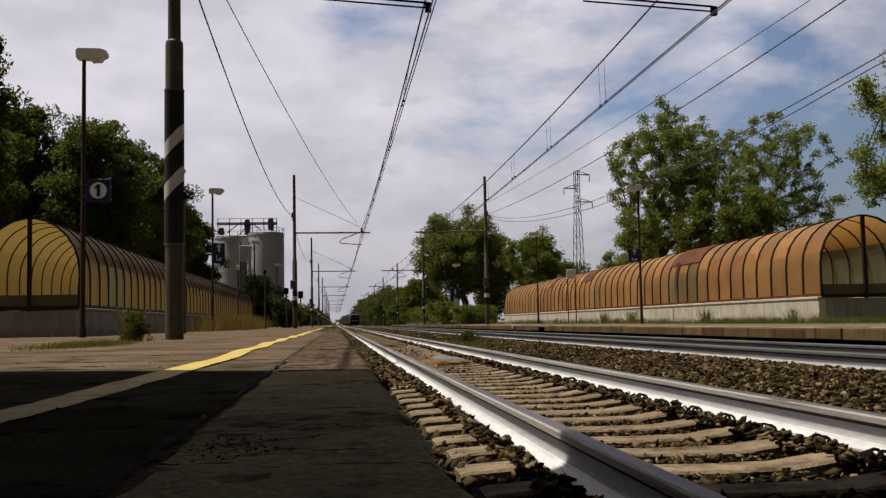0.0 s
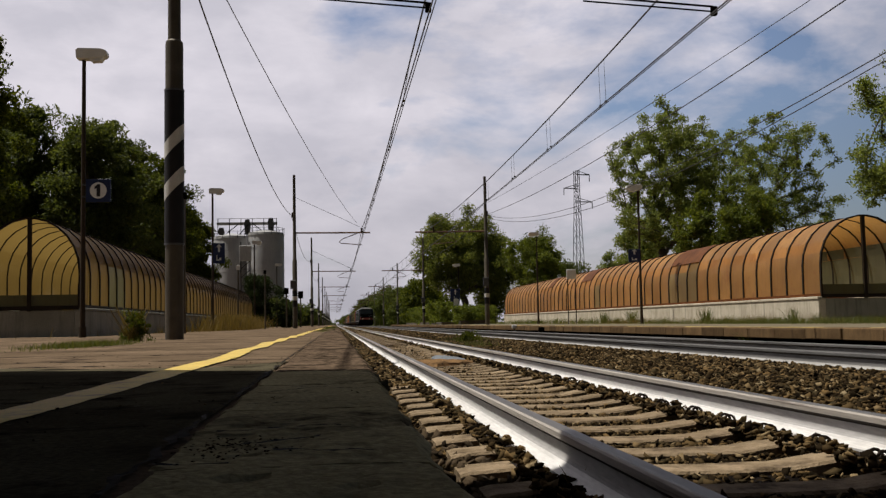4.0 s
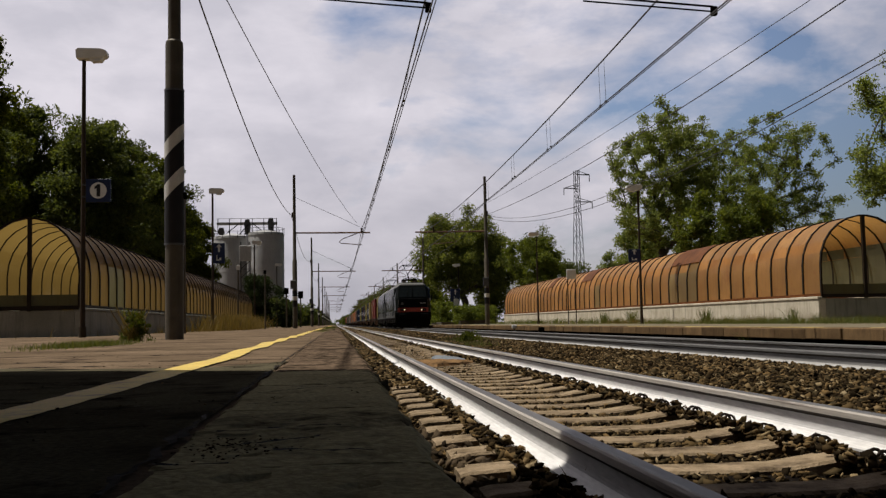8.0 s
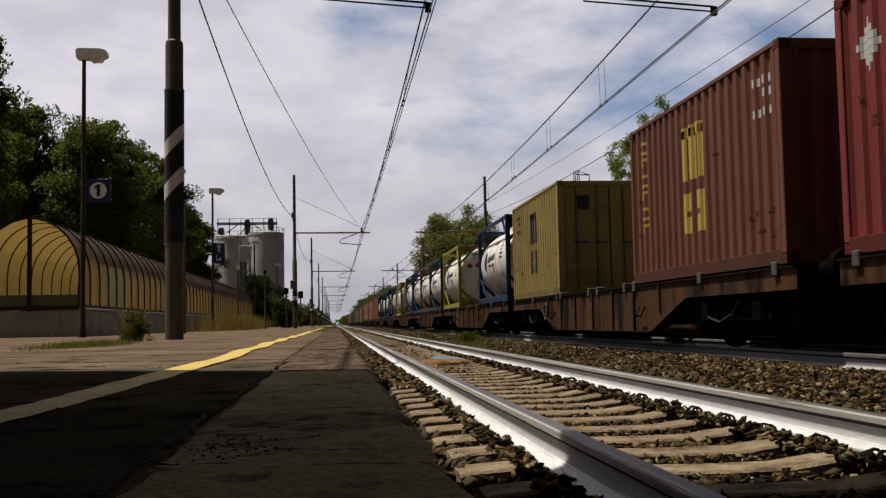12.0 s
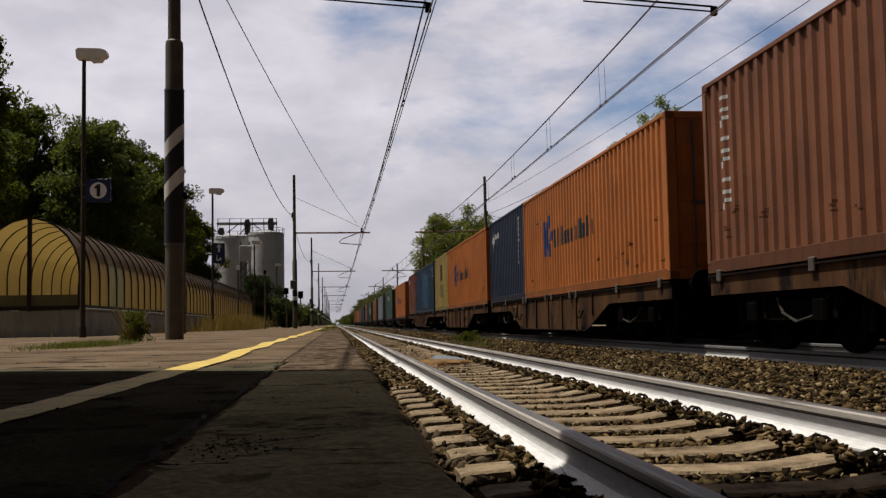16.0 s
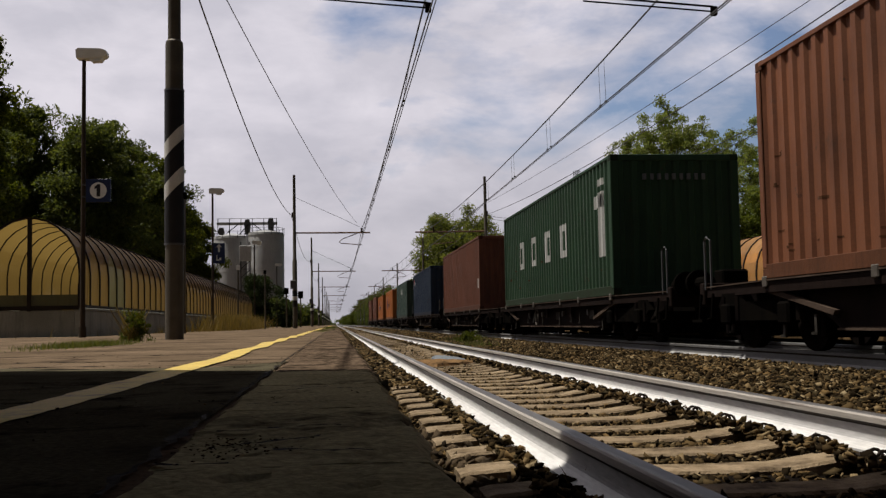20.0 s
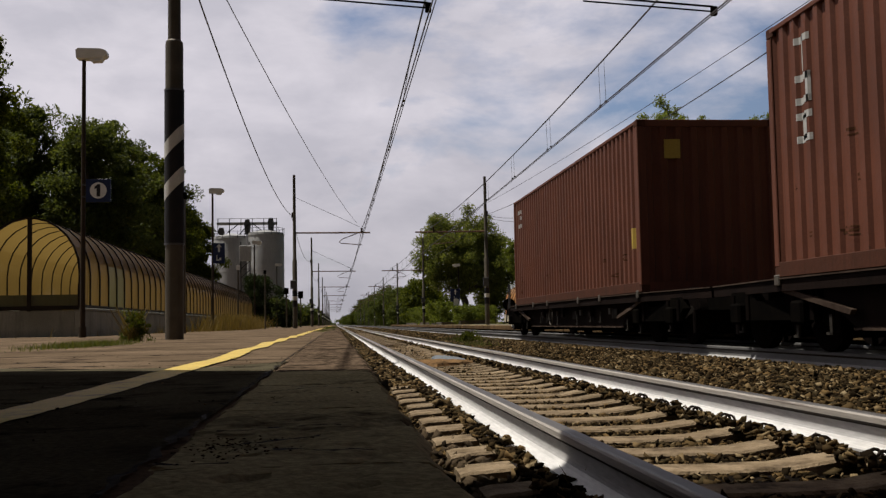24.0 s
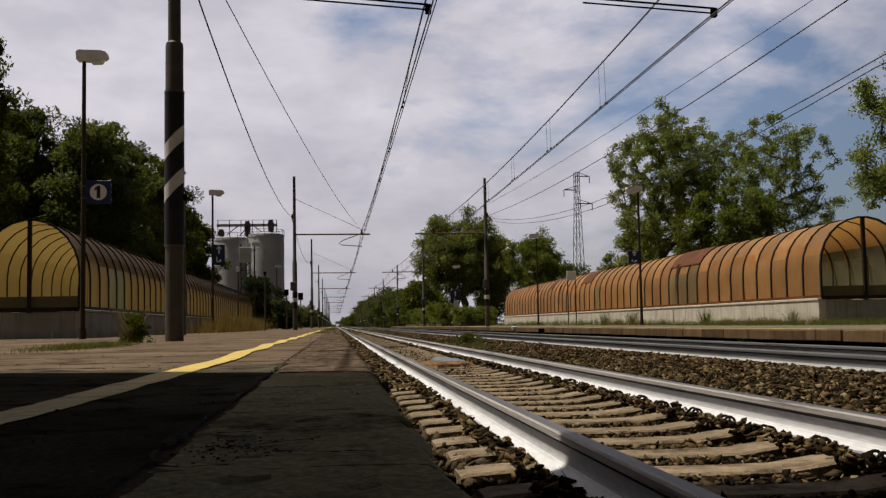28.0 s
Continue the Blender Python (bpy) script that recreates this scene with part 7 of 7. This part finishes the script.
def tree(x, y, g, height, radius, mat, label, seed, clumps=60, per=180, leaf=0.28, bare=0.25, trunk=0.22, clump=(0.5, 1.1), flat=1.0, lean=0.0):
    r = random.Random(seed)
    t = holder("tree", pose(x, y, g), label, "tree", "trees")
    f = Form()
    top = height * (0.72)
    path = [Vector((0, 0, -0.3))]
    for k in range(1, 7):
        path.append(Vector((r.uniform(-0.2, 0.2) + lean * k / 6, r.uniform(-0.2, 0.2), top * k / 6)))
    f.tube(path, [trunk * (1 - 0.14 * k) for k in range(7)], 9)
    centres, radii = [], []
    zc = height * (bare + 1) / 2
    rz = height * (1 - bare) / 2
    for k in range(clumps):
        while True:
            d = Vector((r.uniform(-1, 1), r.uniform(-1, 1), r.uniform(-1, 1)))
            if 0.25 < d.length < 1:
                break
        bulge = 0.75 + 0.35 * math.sin(3.1 * math.atan2(d.y, d.x) + seed) * (1 if d.z < 0.5 else 0.6)
        p = Vector((d.x * radius * bulge + lean, d.y * radius * bulge, zc + d.z * rz * flat))
        centres.append(p)
        radii.append(r.uniform(*clump))
        if k % 3 == 0:
            s = path[min(6, max(2, int(6 * p.z / top * 0.75)))]
            m = (s + p) / 2 + Vector((r.uniform(-0.2, 0.2), r.uniform(-0.2, 0.2), 0.35))
            f.tube([s, m, p], [trunk * 0.36, trunk * 0.2, trunk * 0.06], 6)
    part("trunk", f, BARK, t, "", True)
    v, q = leaf_cloud([tuple(c) for c in centres], radii, per, leaf, seed)
    crown = new("crown", raw_mesh("crown", v, q, mat))
    crown.parent = t
    return t


def airy_tree(x, y, g, top, low, rx, mat, label, seed, clumps=110, per=70, leaf=0.2, size=(0.3, 0.62), trunk=0.2, lean=0.0, ry=None):
    """Twigs grow one from another outwards from the trunk to clumps of leaves, with gaps between; the crown reaches from low to top."""
    r = random.Random(seed)
    t = holder("tree", pose(x, y, g), label, "tree", "trees")
    zc, rz = (top + low) / 2, (top - low) / 2
    fork = low + rz * 0.25
    nodes = [Vector((r.uniform(-0.12, 0.12) * k, r.uniform(-0.12, 0.12) * k, -0.3 + (fork + 0.3) * k / 4)) for k in range(5)]
    up = [None, 0, 1, 2, 3]
    pts = []
    lobes = [(r.uniform(0, math.tau), r.uniform(-0.6, 0.9)) for k in range(7)]
    while len(pts) < clumps:
        d = Vector((r.uniform(-1, 1), r.uniform(-1, 1), r.uniform(-1, 1)))
        if not 0.2 < d.length < 1:
            continue
        a, h = math.atan2(d.y, d.x), d.z
        near = min(abs((a - q + math.pi) % math.tau - math.pi) * 0.6 + abs(h - w) for q, w in lobes)
        if d.length > 0.72 and near > 0.5:  # crown bulges round its lobes and falls short between them
            continue
        pts.append(Vector((d.x * rx + lean * (h + 0.4), d.y * (ry or rx), zc + d.z * rz)))
    pts.sort(key=lambda q: (q - nodes[4]).length)
    for q in pts:
        best = min(range(2, len(nodes)), key=lambda i: (nodes[i] - q).length + 0.35 * max(0, nodes[i].z - q.z) + 0.12 * (nodes[i] - nodes[4]).length)
        up.append(best)
        nodes.append(q)
    load = [1] * len(nodes)
    for i in range(len(nodes) - 1, 0, -1):
        load[up[i]] += load[i]
    f = Form()
    for i in range(1, len(nodes)):
        p, q = nodes[up[i]], nodes[i]
        ra, rb = (max(0.014, trunk * math.sqrt(load[j] / load[0])) for j in (up[i], i))
        m = (p + q) / 2 + Vector((r.uniform(-0.08, 0.08), r.uniform(-0.08, 0.08), 0.06)) * (q - p).length
        ra = min(ra, rb * 1.5)
        f.tube([p, m, q], [ra, (ra + rb) / 2, rb], 7 if load[i] > 12 else 4, False)
    part("trunk", f, BARK, t, "", True)
    spots, radii = [], []
    for i in range(5, len(nodes)):
        spots += [tuple(nodes[i]), tuple(nodes[i].lerp(nodes[up[i]], 0.35))] if up[i] > 4 else [tuple(nodes[i])]
    radii = [r.uniform(*size) for q in spots]
    v, q = leaf_cloud(spots, radii, per, leaf, seed, 0.2)
    crown = new("crown", raw_mesh("crown", v, q, mat))
    crown.parent = t
    return t


# dense row behind the near stair cover
for k, (x, y, h, rad) in enumerate(((-20.9, 57.5, 18.9, 5.1), (-23.3, 47.5, 19.3, 5.2), (-20.8, 72.8, 15.3, 4.4), (-17.7, 83.2, 16.3, 4.7), (-16.5, 97.2, 16.1, 4.6), (-18.9, 106.6, 15.5, 5.4), (-17.7, 119.6, 14.2, 4.2), (-28.6, 65, 18.8, 5.8), (-16.1, 118, 13.2, 3.7), (-16.3, 71.5, 14.1, 4.2))):
    tree(x, y, P1, h, rad, LEAF_FAR if k in (2, 3, 9) else LEAF_DARK, "dense dark green broadleaf tree behind the stair cover", 11 + k, 190, 250, 0.32, 0.06, 0.36, (0.6, 1.3))
airy_tree(-16.5, 49.4, P1, 16.2, 3.9, 2.2, LEAF_DARK, "slender dark tree standing over the row", 49, 130, 130, 0.24)
tree(-6.7, 92, P1, 4.9, 2.3, LEAF_SHADE, "dark bushy evergreen at the end of the platform", 31, 80, 170, 0.2, 0.0, 0.1, (0.4, 0.8))
tree(-4.2, 92, P1, 2.3, 1.2, LEAF_SHADE, "low dark bush beside the line", 32, 30, 130, 0.2, 0.0, 0.08, (0.35, 0.6))
# airy trees behind the island's stair cover
airy_tree(17.8, 56, P2, 12.7, 2.4, 3.7, LEAF_MID, "tall airy acacia with gaps in its crown", 41, 380, 62, 0.16, (0.22, 0.5))
airy_tree(23.5, 55, P2, 11.4, 3.4, 4.3, LEAF_MID, "tall airy acacia with sparse spreading limbs", 47, 300, 60, 0.16, (0.22, 0.52))
airy_tree(19.5, 50, P2, 7.2, 1.6, 2.7, LEAF_BRIGHT, "bright green young tree behind the stair cover", 43, 110, 90)
airy_tree(23.2, 49, P2, 5.2, 1.2, 3.0, LEAF_BRIGHT, "bright green shrub behind the stair cover", 44, 70, 80, trunk=0.12)
airy_tree(17.9, 60, P2, 7.0, 1.5, 2.0, LEAF_MID, "low green tree under the acacias", 48, 70, 90, trunk=0.12)
airy_tree(20.9, 78, P2, 5.5, 1.5, 1.7, LEAF_MID, "low green tree behind the stair cover", 45, 50, 80, trunk=0.12)
airy_tree(21.9, 36, P2, 10.3, 3.2, 3.0, LEAF_MID, "leafy tree beside the end of the stair cover", 46, 170, 80, 0.16)
# farther trees on the island's side
airy_tree(14.6, 120, 0, 13.9, 1.0, 5.4, LEAF_BROAD, "broad dark green tree beyond the island platform", 51, 330, 92, 0.3, (0.55, 1.15), 0.4)
tree(18.8, 124, 0, 10.9, 4.1, LEAF_BROAD, "dark green tree beyond the island platform", 52, 90, 150, 0.42, 0.05, 0.3, (0.8, 1.4))
airy_tree(19.8, 100, 0, 9.9, 1.8, 3.5, LEAF_BRIGHT, "light green tree beyond the stair cover", 53, 170, 80, 0.24, (0.4, 0.8))
tree(26.5, 118, 0, 7.6, 3.0, LEAF_FAR, "mid-green tree beyond the stair cover", 54, 46, 130, 0.4, 0.1, 0.3, (0.7, 1.2))
LINE_TREES = [(13.0 + 0.8 * math.sin(k * 2.3), 146 + 19 * k + 0.35 * k * k, min(7.2 + 0.42 * k, 11.8) + 0.9 * math.sin(k * 1.7), 3.5 + 0.06 * k) for k in range(20)]
LINE_TREES += [(-8, 150, 4.6, 3.0), (-9, 190, 5, 3.5), (-7.6, 240, 5.5, 3.5), (-7.8, 300, 6, 4), (-8.0, 360, 7, 4), (-9.0, 430, 8, 5), (-9.5, 520, 9, 6)]
LINE_TREES += [(9.5 + 1.5 * math.sin(k * 1.9), 560 + 60 * k, 7 + 1.2 * math.sin(k * 2.7), 5.5) for k in range(7)] + [(-8 - 1.5 * math.sin(k), 600 + 70 * k, 6.5, 5) for k in range(5)]
for k, (x, y, h, rad) in enumerate(LINE_TREES):
    tree(x, y, -0.5, h, rad, LEAF_FAR if k % 3 else LEAF_DARK, "green lineside tree far up the line", 61 + k, 50, 120, 0.5, 0.0, 0.25, (0.8, 1.5))


def hedge(x0, x1, y0, y1, z0, z1, label, seed, n, per, leaf, mat):
    r = random.Random(seed)
    c = [(r.uniform(x0, x1), r.uniform(y0, y1), z0 + (z1 - z0) * r.random() ** 0.8) for k in range(n)]
    v, f = leaf_cloud(c, [r.uniform(0.35, 0.6) for k in c], per, leaf, seed)
    h = holder("hedge", pose(0, 0, 0), label, "hedge")
    o = new("foliage", raw_mesh("foliage", v, f, mat))
    o.parent = h
    part("inner_growth", Form().box(x0 + 0.2, x1 - 0.2, y0, y1, -0.4, z0 + 0.3), BARK, h)


hedge(10.9, 14.3, 93, 97, 0.3, 1.75, "green hedge along the island platform's far end", 81, 90, 130, 0.22, LEAF_BRIGHT)
hedge(9.9, 11.6, 100, 150, 0.2, 2.3, "green scrub beside the far track", 82, 200, 110, 0.28, LEAF_BRIGHT)


def far_wood():
    """The belt of trees that closes the view up the line."""
    r = np.random.default_rng(5)
    c = [(x, 1150 + float(r.uniform(-30, 30)), float(r.uniform(0.5, 6.5)) * (0.7 + 0.3 * math.sin(x * 0.07))) for x in np.linspace(-240, 420, 420)]
    v, f = leaf_cloud(c, [2.2] * len(c), 60, 1.6, 6)
    tagged(new("far_wood", raw_mesh("far_wood", v, f, LEAF_FAR)), "distant belt of trees at the end of the line", "trees", kind="stuff")


far_wood()


# ---------------- weeds and grass ----------------
def tuft(x, y, g, n, spread, hi, mat, label, seed, stuff=False, sy=None):
    r = np.random.default_rng(seed)
    p = np.stack([x + r.normal(0, spread, n), y + r.normal(0, sy or spread, n), np.full(n, g)], -1)
    if stuff and sy and sy > 8:  # long strips grow in bunches
        bunch = y + r.normal(0, sy, 46)
        p[:, 1] = bunch[(r.random(n) ** 1.6 * 46).astype(int)] + r.normal(0, 0.5, n)
    d = np.stack([r.normal(0, 0.32, n), r.normal(0, 0.32, n), np.ones(n)], -1) * (hi * r.uniform(0.35, 1.1, n))[:, None]
    w = np.stack([r.normal(0, 1, n), r.normal(0, 1, n), np.zeros(n)], -1)
    w = w / np.linalg.norm(w, axis=1, keepdims=True) * 0.012 * max(0.3, min(1.1, hi * 1.3))
    bend = np.stack([r.normal(0, 0.12, n), r.normal(0, 0.12, n), np.zeros(n)], -1) * hi
    v = np.stack([p - w, p + w, p + d * 0.6 + w * 0.7, p + d * 0.6 - w * 0.7, p + d + bend], 1).reshape(-1, 3)
    i = np.arange(n)[:, None] * 5
    f = np.concatenate([i + [0, 1, 2], i + [0, 2, 3], i + [3, 2, 4]], 0)
    o = new("grass_tuft", raw_mesh("grass_tuft", v, f, mat))
    return tagged(o, label, "weeds", kind="stuff")


def weed_bush(x, y, g, high, wide, label, seed):
    r = random.Random(seed)
    c = [(x + r.gauss(0, wide * (0.5 - 0.35 * k / 40)), y + r.gauss(0, wide * 0.4), g + 0.03 + high * k / 40) for k in range(40)]
    v, f = leaf_cloud(c, [r.uniform(0.04, 0.09) for q in c], 45, 0.045, seed)
    return tagged(new("weed_bush", raw_mesh("weed_bush", v, f, LEAF_DARK)), label, "weeds", kind="stuff")


weed_bush(-3.0, 16.2, P1 - 0.01, 0.42, 0.3, "green weed bush growing from the platform beside the mast", 1)
tuft(-3.03, 16.2, P1 - 0.01, 90, 0.06, 0.6, DRY_GRASS, "dry stalks standing in the weed bush", 2)
tuft(-2.95, 12.9, P1 - 0.012, 1700, 0.2, 0.08, GRASS, "flat patch of green weeds in the asphalt", 3, sy=1.0)
tuft(-3.0, 12.2, P1 - 0.012, 300, 0.2, 0.045, GRASS, "thin green weeds in the cracks of the asphalt", 26, sy=0.5)
tuft(-5.6, 62, P1 - 0.01, 5200, 0.4, 0.9, DRY_GRASS, "tall dry straw-coloured grass beside the stair cover", 4, sy=7)
tuft(-6.4, 44, P1 - 0.01, 500, 0.15, 0.3, DRY_GRASS, "dry grass along the low wall", 5, sy=8)
tuft(-0.42, 34, P1 - 0.01, 400, 0.12, 0.05, GRASS, "green weeds at the platform's edge", 6, sy=3.5)
tuft(-0.32, 66, P1 - 0.01, 1500, 0.2, 0.1, GRASS, "green weeds at the platform's edge", 7, sy=14)
tuft(13.9, 40, P2 - 0.02, 3000, 0.3, 0.26, GRASS, "strip of green and dry grass along the white wall", 9, True, 11)
tuft(13.8, 42, P2 - 0.02, 2000, 0.28, 0.3, DRY_GRASS, "dry grass among the green along the white wall", 19, True, 12)
tuft(13.2, 31, P2 - 0.02, 5200, 0.45, 0.2, GRASS, "lush green grass on the island platform", 17, True, 6)
tuft(16.0, 27.5, P2 - 0.02, 1500, 1.2, 0.25, GRASS, "green grass at the end of the stair cover", 10, True, 1.2)
tuft(13.8, 68, P2 - 0.02, 2600, 0.4, 0.4, GRASS, "strip of grass along the white wall", 12, True, 12)
for k, (y, high) in enumerate(((54.0, 0.75), (51.5, 0.4), (48.9, 0.8), (44.0, 0.35), (38.9, 0.7), (36.6, 0.35), (31.2, 0.55), (29.6, 0.35))):
    tuft(14.1, y, P2 - 0.02, 90, 0.09, high, GRASS, "dark weed growing at the foot of the pale wall", 200 + k)
tuft(4.2, 33, -0.12, 700, 0.3, 0.16, GRASS, "low green weeds growing in the ballast", 13, sy=1.6)
weed_bush(4.3, 33.5, -0.14, 0.26, 0.45, "dark green weed bush growing in the ballast", 24)
weed_bush(3.9, 31, -0.15, 0.2, 0.35, "dark green weed bush growing in the ballast", 25)
tuft(3.6, 27, -0.15, 420, 0.25, 0.14, GRASS, "low green weeds growing in the ballast", 14, sy=1.2)
tuft(0.93, 3.95, -0.2, 9, 0.035, 0.13, DRY_GRASS, "thin dry stalks beside the near rail", 22)
tuft(7.95, 19.6, -0.16, 120, 0.06, 0.34, GRASS, "weed growing from the foot of the island platform", 15)
tuft(10.5, 110, -0.1, 3000, 0.8, 0.5, DRY_GRASS, "dry grass beside the far track", 16, True, 14)


# ---------------- far things ----------------
def silo(x, y, r, h):
    c = holder("silo", pose(x, y, 0), "tall grey sheet-metal silo beyond the trees", "silo", "silos")
    part("shell", Form().tube([(0, 0, -0.6), (0, 0, h), (0, 0, h + 0.35), (0, 0, h + 0.9)], [r, r, r * 0.96, 0.5], 40), SILO_GREY, c, "", True)
    for z in (h * 0.33, h * 0.62, h * 0.86, h - 0.1):
        part("hoop", Form().tube([(0, 0, z - 0.06), (0, 0, z + 0.06)], r + 0.05, 40), SILO_GREY, c)
    f = Form().tube([((r + 0.05) * math.cos(k * math.tau / 32), (r + 0.05) * math.sin(k * math.tau / 32), h + 1.05) for k in range(33)], 0.03, 4)
    for k in range(16):
        a = k * math.tau / 16
        f.tube([((r + 0.03) * math.cos(a), (r + 0.03) * math.sin(a), h), ((r + 0.03) * math.cos(a), (r + 0.03) * math.sin(a), h + 1.05)], 0.03, 4)
    part("railing", f, DARK_STEEL, c)
    return c


silo(-16.6, 172, 3.05, 14.6)
silo(-11.0, 169, 2.95, 14.9)
g = holder("conveyor_bridge", pose(-14, 168.5, 0), "steel conveyor bridge and gear on top of the silos", "conveyor", "silos")
part("bridge", Form().box(-4.6, 4.9, -0.35, 0.35, 16.55, 16.95).box(-4.6, 4.9, -0.5, -0.44, 17.5, 17.56), SILO_GREY, g)
for x in (-4.4, -2.6, -0.8, 1.0, 2.8, 4.8):
    part("bridge_post", Form().box(x - 0.05, x + 0.05, -0.5, -0.4, 15.0, 17.5), DARK_STEEL, g)
for x, z in ((-3.9, 16.1), (0.2, 17.4), (3.9, 17.6)):
    part("drive_house", Form().sweep([(x - 0.35, 15.0), (x + 0.35, 15.0), (x + 0.5, z - 0.7), (x + 0.3, z), (x - 0.3, z), (x - 0.5, z - 0.7)], "y", -0.5, 0.5), GALV, g)
part("brace", Form().tube([(-3, -0.6, 15.2), (-1.2, -0.6, 16.6)], 0.07, 5).tube([(3, -0.6, 15.2), (1.2, -0.6, 16.6)], 0.07, 5).tube([(-1, -0.6, 15.0), (0.4, -0.6, 16.6)], 0.07, 5), DARK_STEEL, g)
g = holder("stair_tower", pose(-13.9, 165.5, 0), "open steel stair tower between the silos", "stair tower", "silos")
for sx in (-0.7, 0.7):
    part("leg", Form().box(sx - 0.07, sx + 0.07, -0.07, 0.07, -0.6, 13.6), DARK_STEEL, g)
for k in range(8):
    part("flight", Form().tube([(-0.7, 0, 1.4 * k + 1), (0.7, 0, 1.4 * k + 2.2)], 0.08, 5).box(-0.8, 0.8, -0.1, 0.1, 1.4 * k + 2.3, 1.4 * k + 2.4), GALV, g)
part("cabin", Form().box(-0.9, 0.9, -0.5, 0.5, 10.6, 13.0, 0.05), SILO_GREY, g)


def lattice_pylon(x, y, h):
    c = holder("lattice_pylon", pose(x, y, 0, 0, 0, 12), "tall grey lattice pylon carrying a power line", "pylon")
    w0, w1 = 1.45, 0.55
    f = Form()
    n = 13
    lev = [(w0 + (w1 - w0) * min(k / (n - 2), 1), h * k / n) for k in range(n + 1)]
    for sx in (-1, 1):
        for sy in (-1, 1):
            f.tube([(sx * w, sy * w, z) for w, z in lev], 0.08, 5)
    part("leg", f, GALV, c)
    f = Form()
    for (wa, za), (wb, zb) in zip(lev, lev[1:]):
        for s in (-1, 1):
            f.tube([(-wa, s * wa, za), (wb, s * wb, zb)], 0.045, 4).tube([(wa, s * wa, za), (-wb, s * wb, zb)], 0.045, 4)
            f.tube([(s * wa, -wa, za), (s * wb, wb, zb)], 0.045, 4)
    part("lattice", f, GALV, c)
    for z, a, b in ((h - 1.0, 0.0, 3.6), (h - 4.6, -3.6, 0.0), (h - 8.0, 0.0, 4.2)):
        part("cross_arm", Form().tube([(a, 0, z), (b, 0, z)], 0.14, 5).tube([(0, 0, z + 1.1), (b if b else a, 0, z)], 0.08, 4), GALV, c)
        part("insulator_string", Form().tube([((b or a), 0, z), ((b or a), 0, z - 1.7)], 0.12, 6), GALV, c)
    return c


lattice_pylon(61.6, 260, 38.5)


def post_sign(x, y, h, w, mat, label):
    c = holder("lineside_post", pose(x, y, 0), label, "post", "lineside posts")
    g = P1 if x < 0 else P2
    part("post", Form().tube([(0, 0, g), (0, 0, h)], 0.05, 8), MAST_STEEL, c)
    part("board", Form().box(-w / 2, w / 2, -0.09, -0.05, h - w * 1.4, h, 0.01), mat, c)


post_sign(-3.95, 60, 3.6, 0.16, DARK_STEEL, "thin dark post at the platform's end")
post_sign(-5.45, 60, 3.9, 0.2, SIGN_WHITE, "thin post with a small white board")
post_sign(-3.3, 72, 3.0, 0.3, DARK_STEEL, "thin post with a small dark signal head")
post_sign(-3.0, 92, 3.4, 0.45, DARK_STEEL, "signal post with a dark head")
post_sign(-4.64, 33, 4.6, 0.12, MAST_RUST, "thin brown post on the platform behind the banded mast")
post_sign(11.1, 96, 2.6, 0.45, SIGN_WHITE, "post with a small white board by the hedge")
g = holder("notice_board", pose(13.05, 57, 0), "small white board on two thin posts on the island platform", "sign")
part("board", Form().box(-0.27, 0.27, -0.03, 0.03, 2.74, 3.27, 0.01), SIGN_WHITE, g, "plain white board")
for x in (-0.2, 0.24):
    part("post", Form().tube([(x, 0.05, P2 - 0.02), (x, 0.05, 3.2)], 0.03, 8), MAST_RUST, g)
for x, y, hi, wide, mat, label in ((7.72, 45.0, 0.3, 0.1, SIGN_WHITE, "small white marker post beside the far track"), (7.74, 39.0, 0.22, 0.12, DARK_STEEL, "small dark junction box beside the far track")):
    g = holder("track_marker", pose(x, y, 0), label, "marker")
    part("stem", Form().tube([(0, 0, -0.3), (0, 0, hi - 0.1)], 0.03, 8), MAST_STEEL, g)
    part("cap", Form().box(-wide, wide, -0.06, 0.06, hi - 0.16, hi, 0.02), mat, g)
# ---------------- motion ----------------
def motions():
    """The train runs at one speed towards the camera and past it."""
    times = [0, 0.1, 0.3] + [0.5 * k for k in range(1, 57)]
    for thing, mid, lift in AT_10:
        walk(thing, [(t, pose(T2, mid - SPEED * (t - 10), Z2 + lift)) for t in times])


motions()
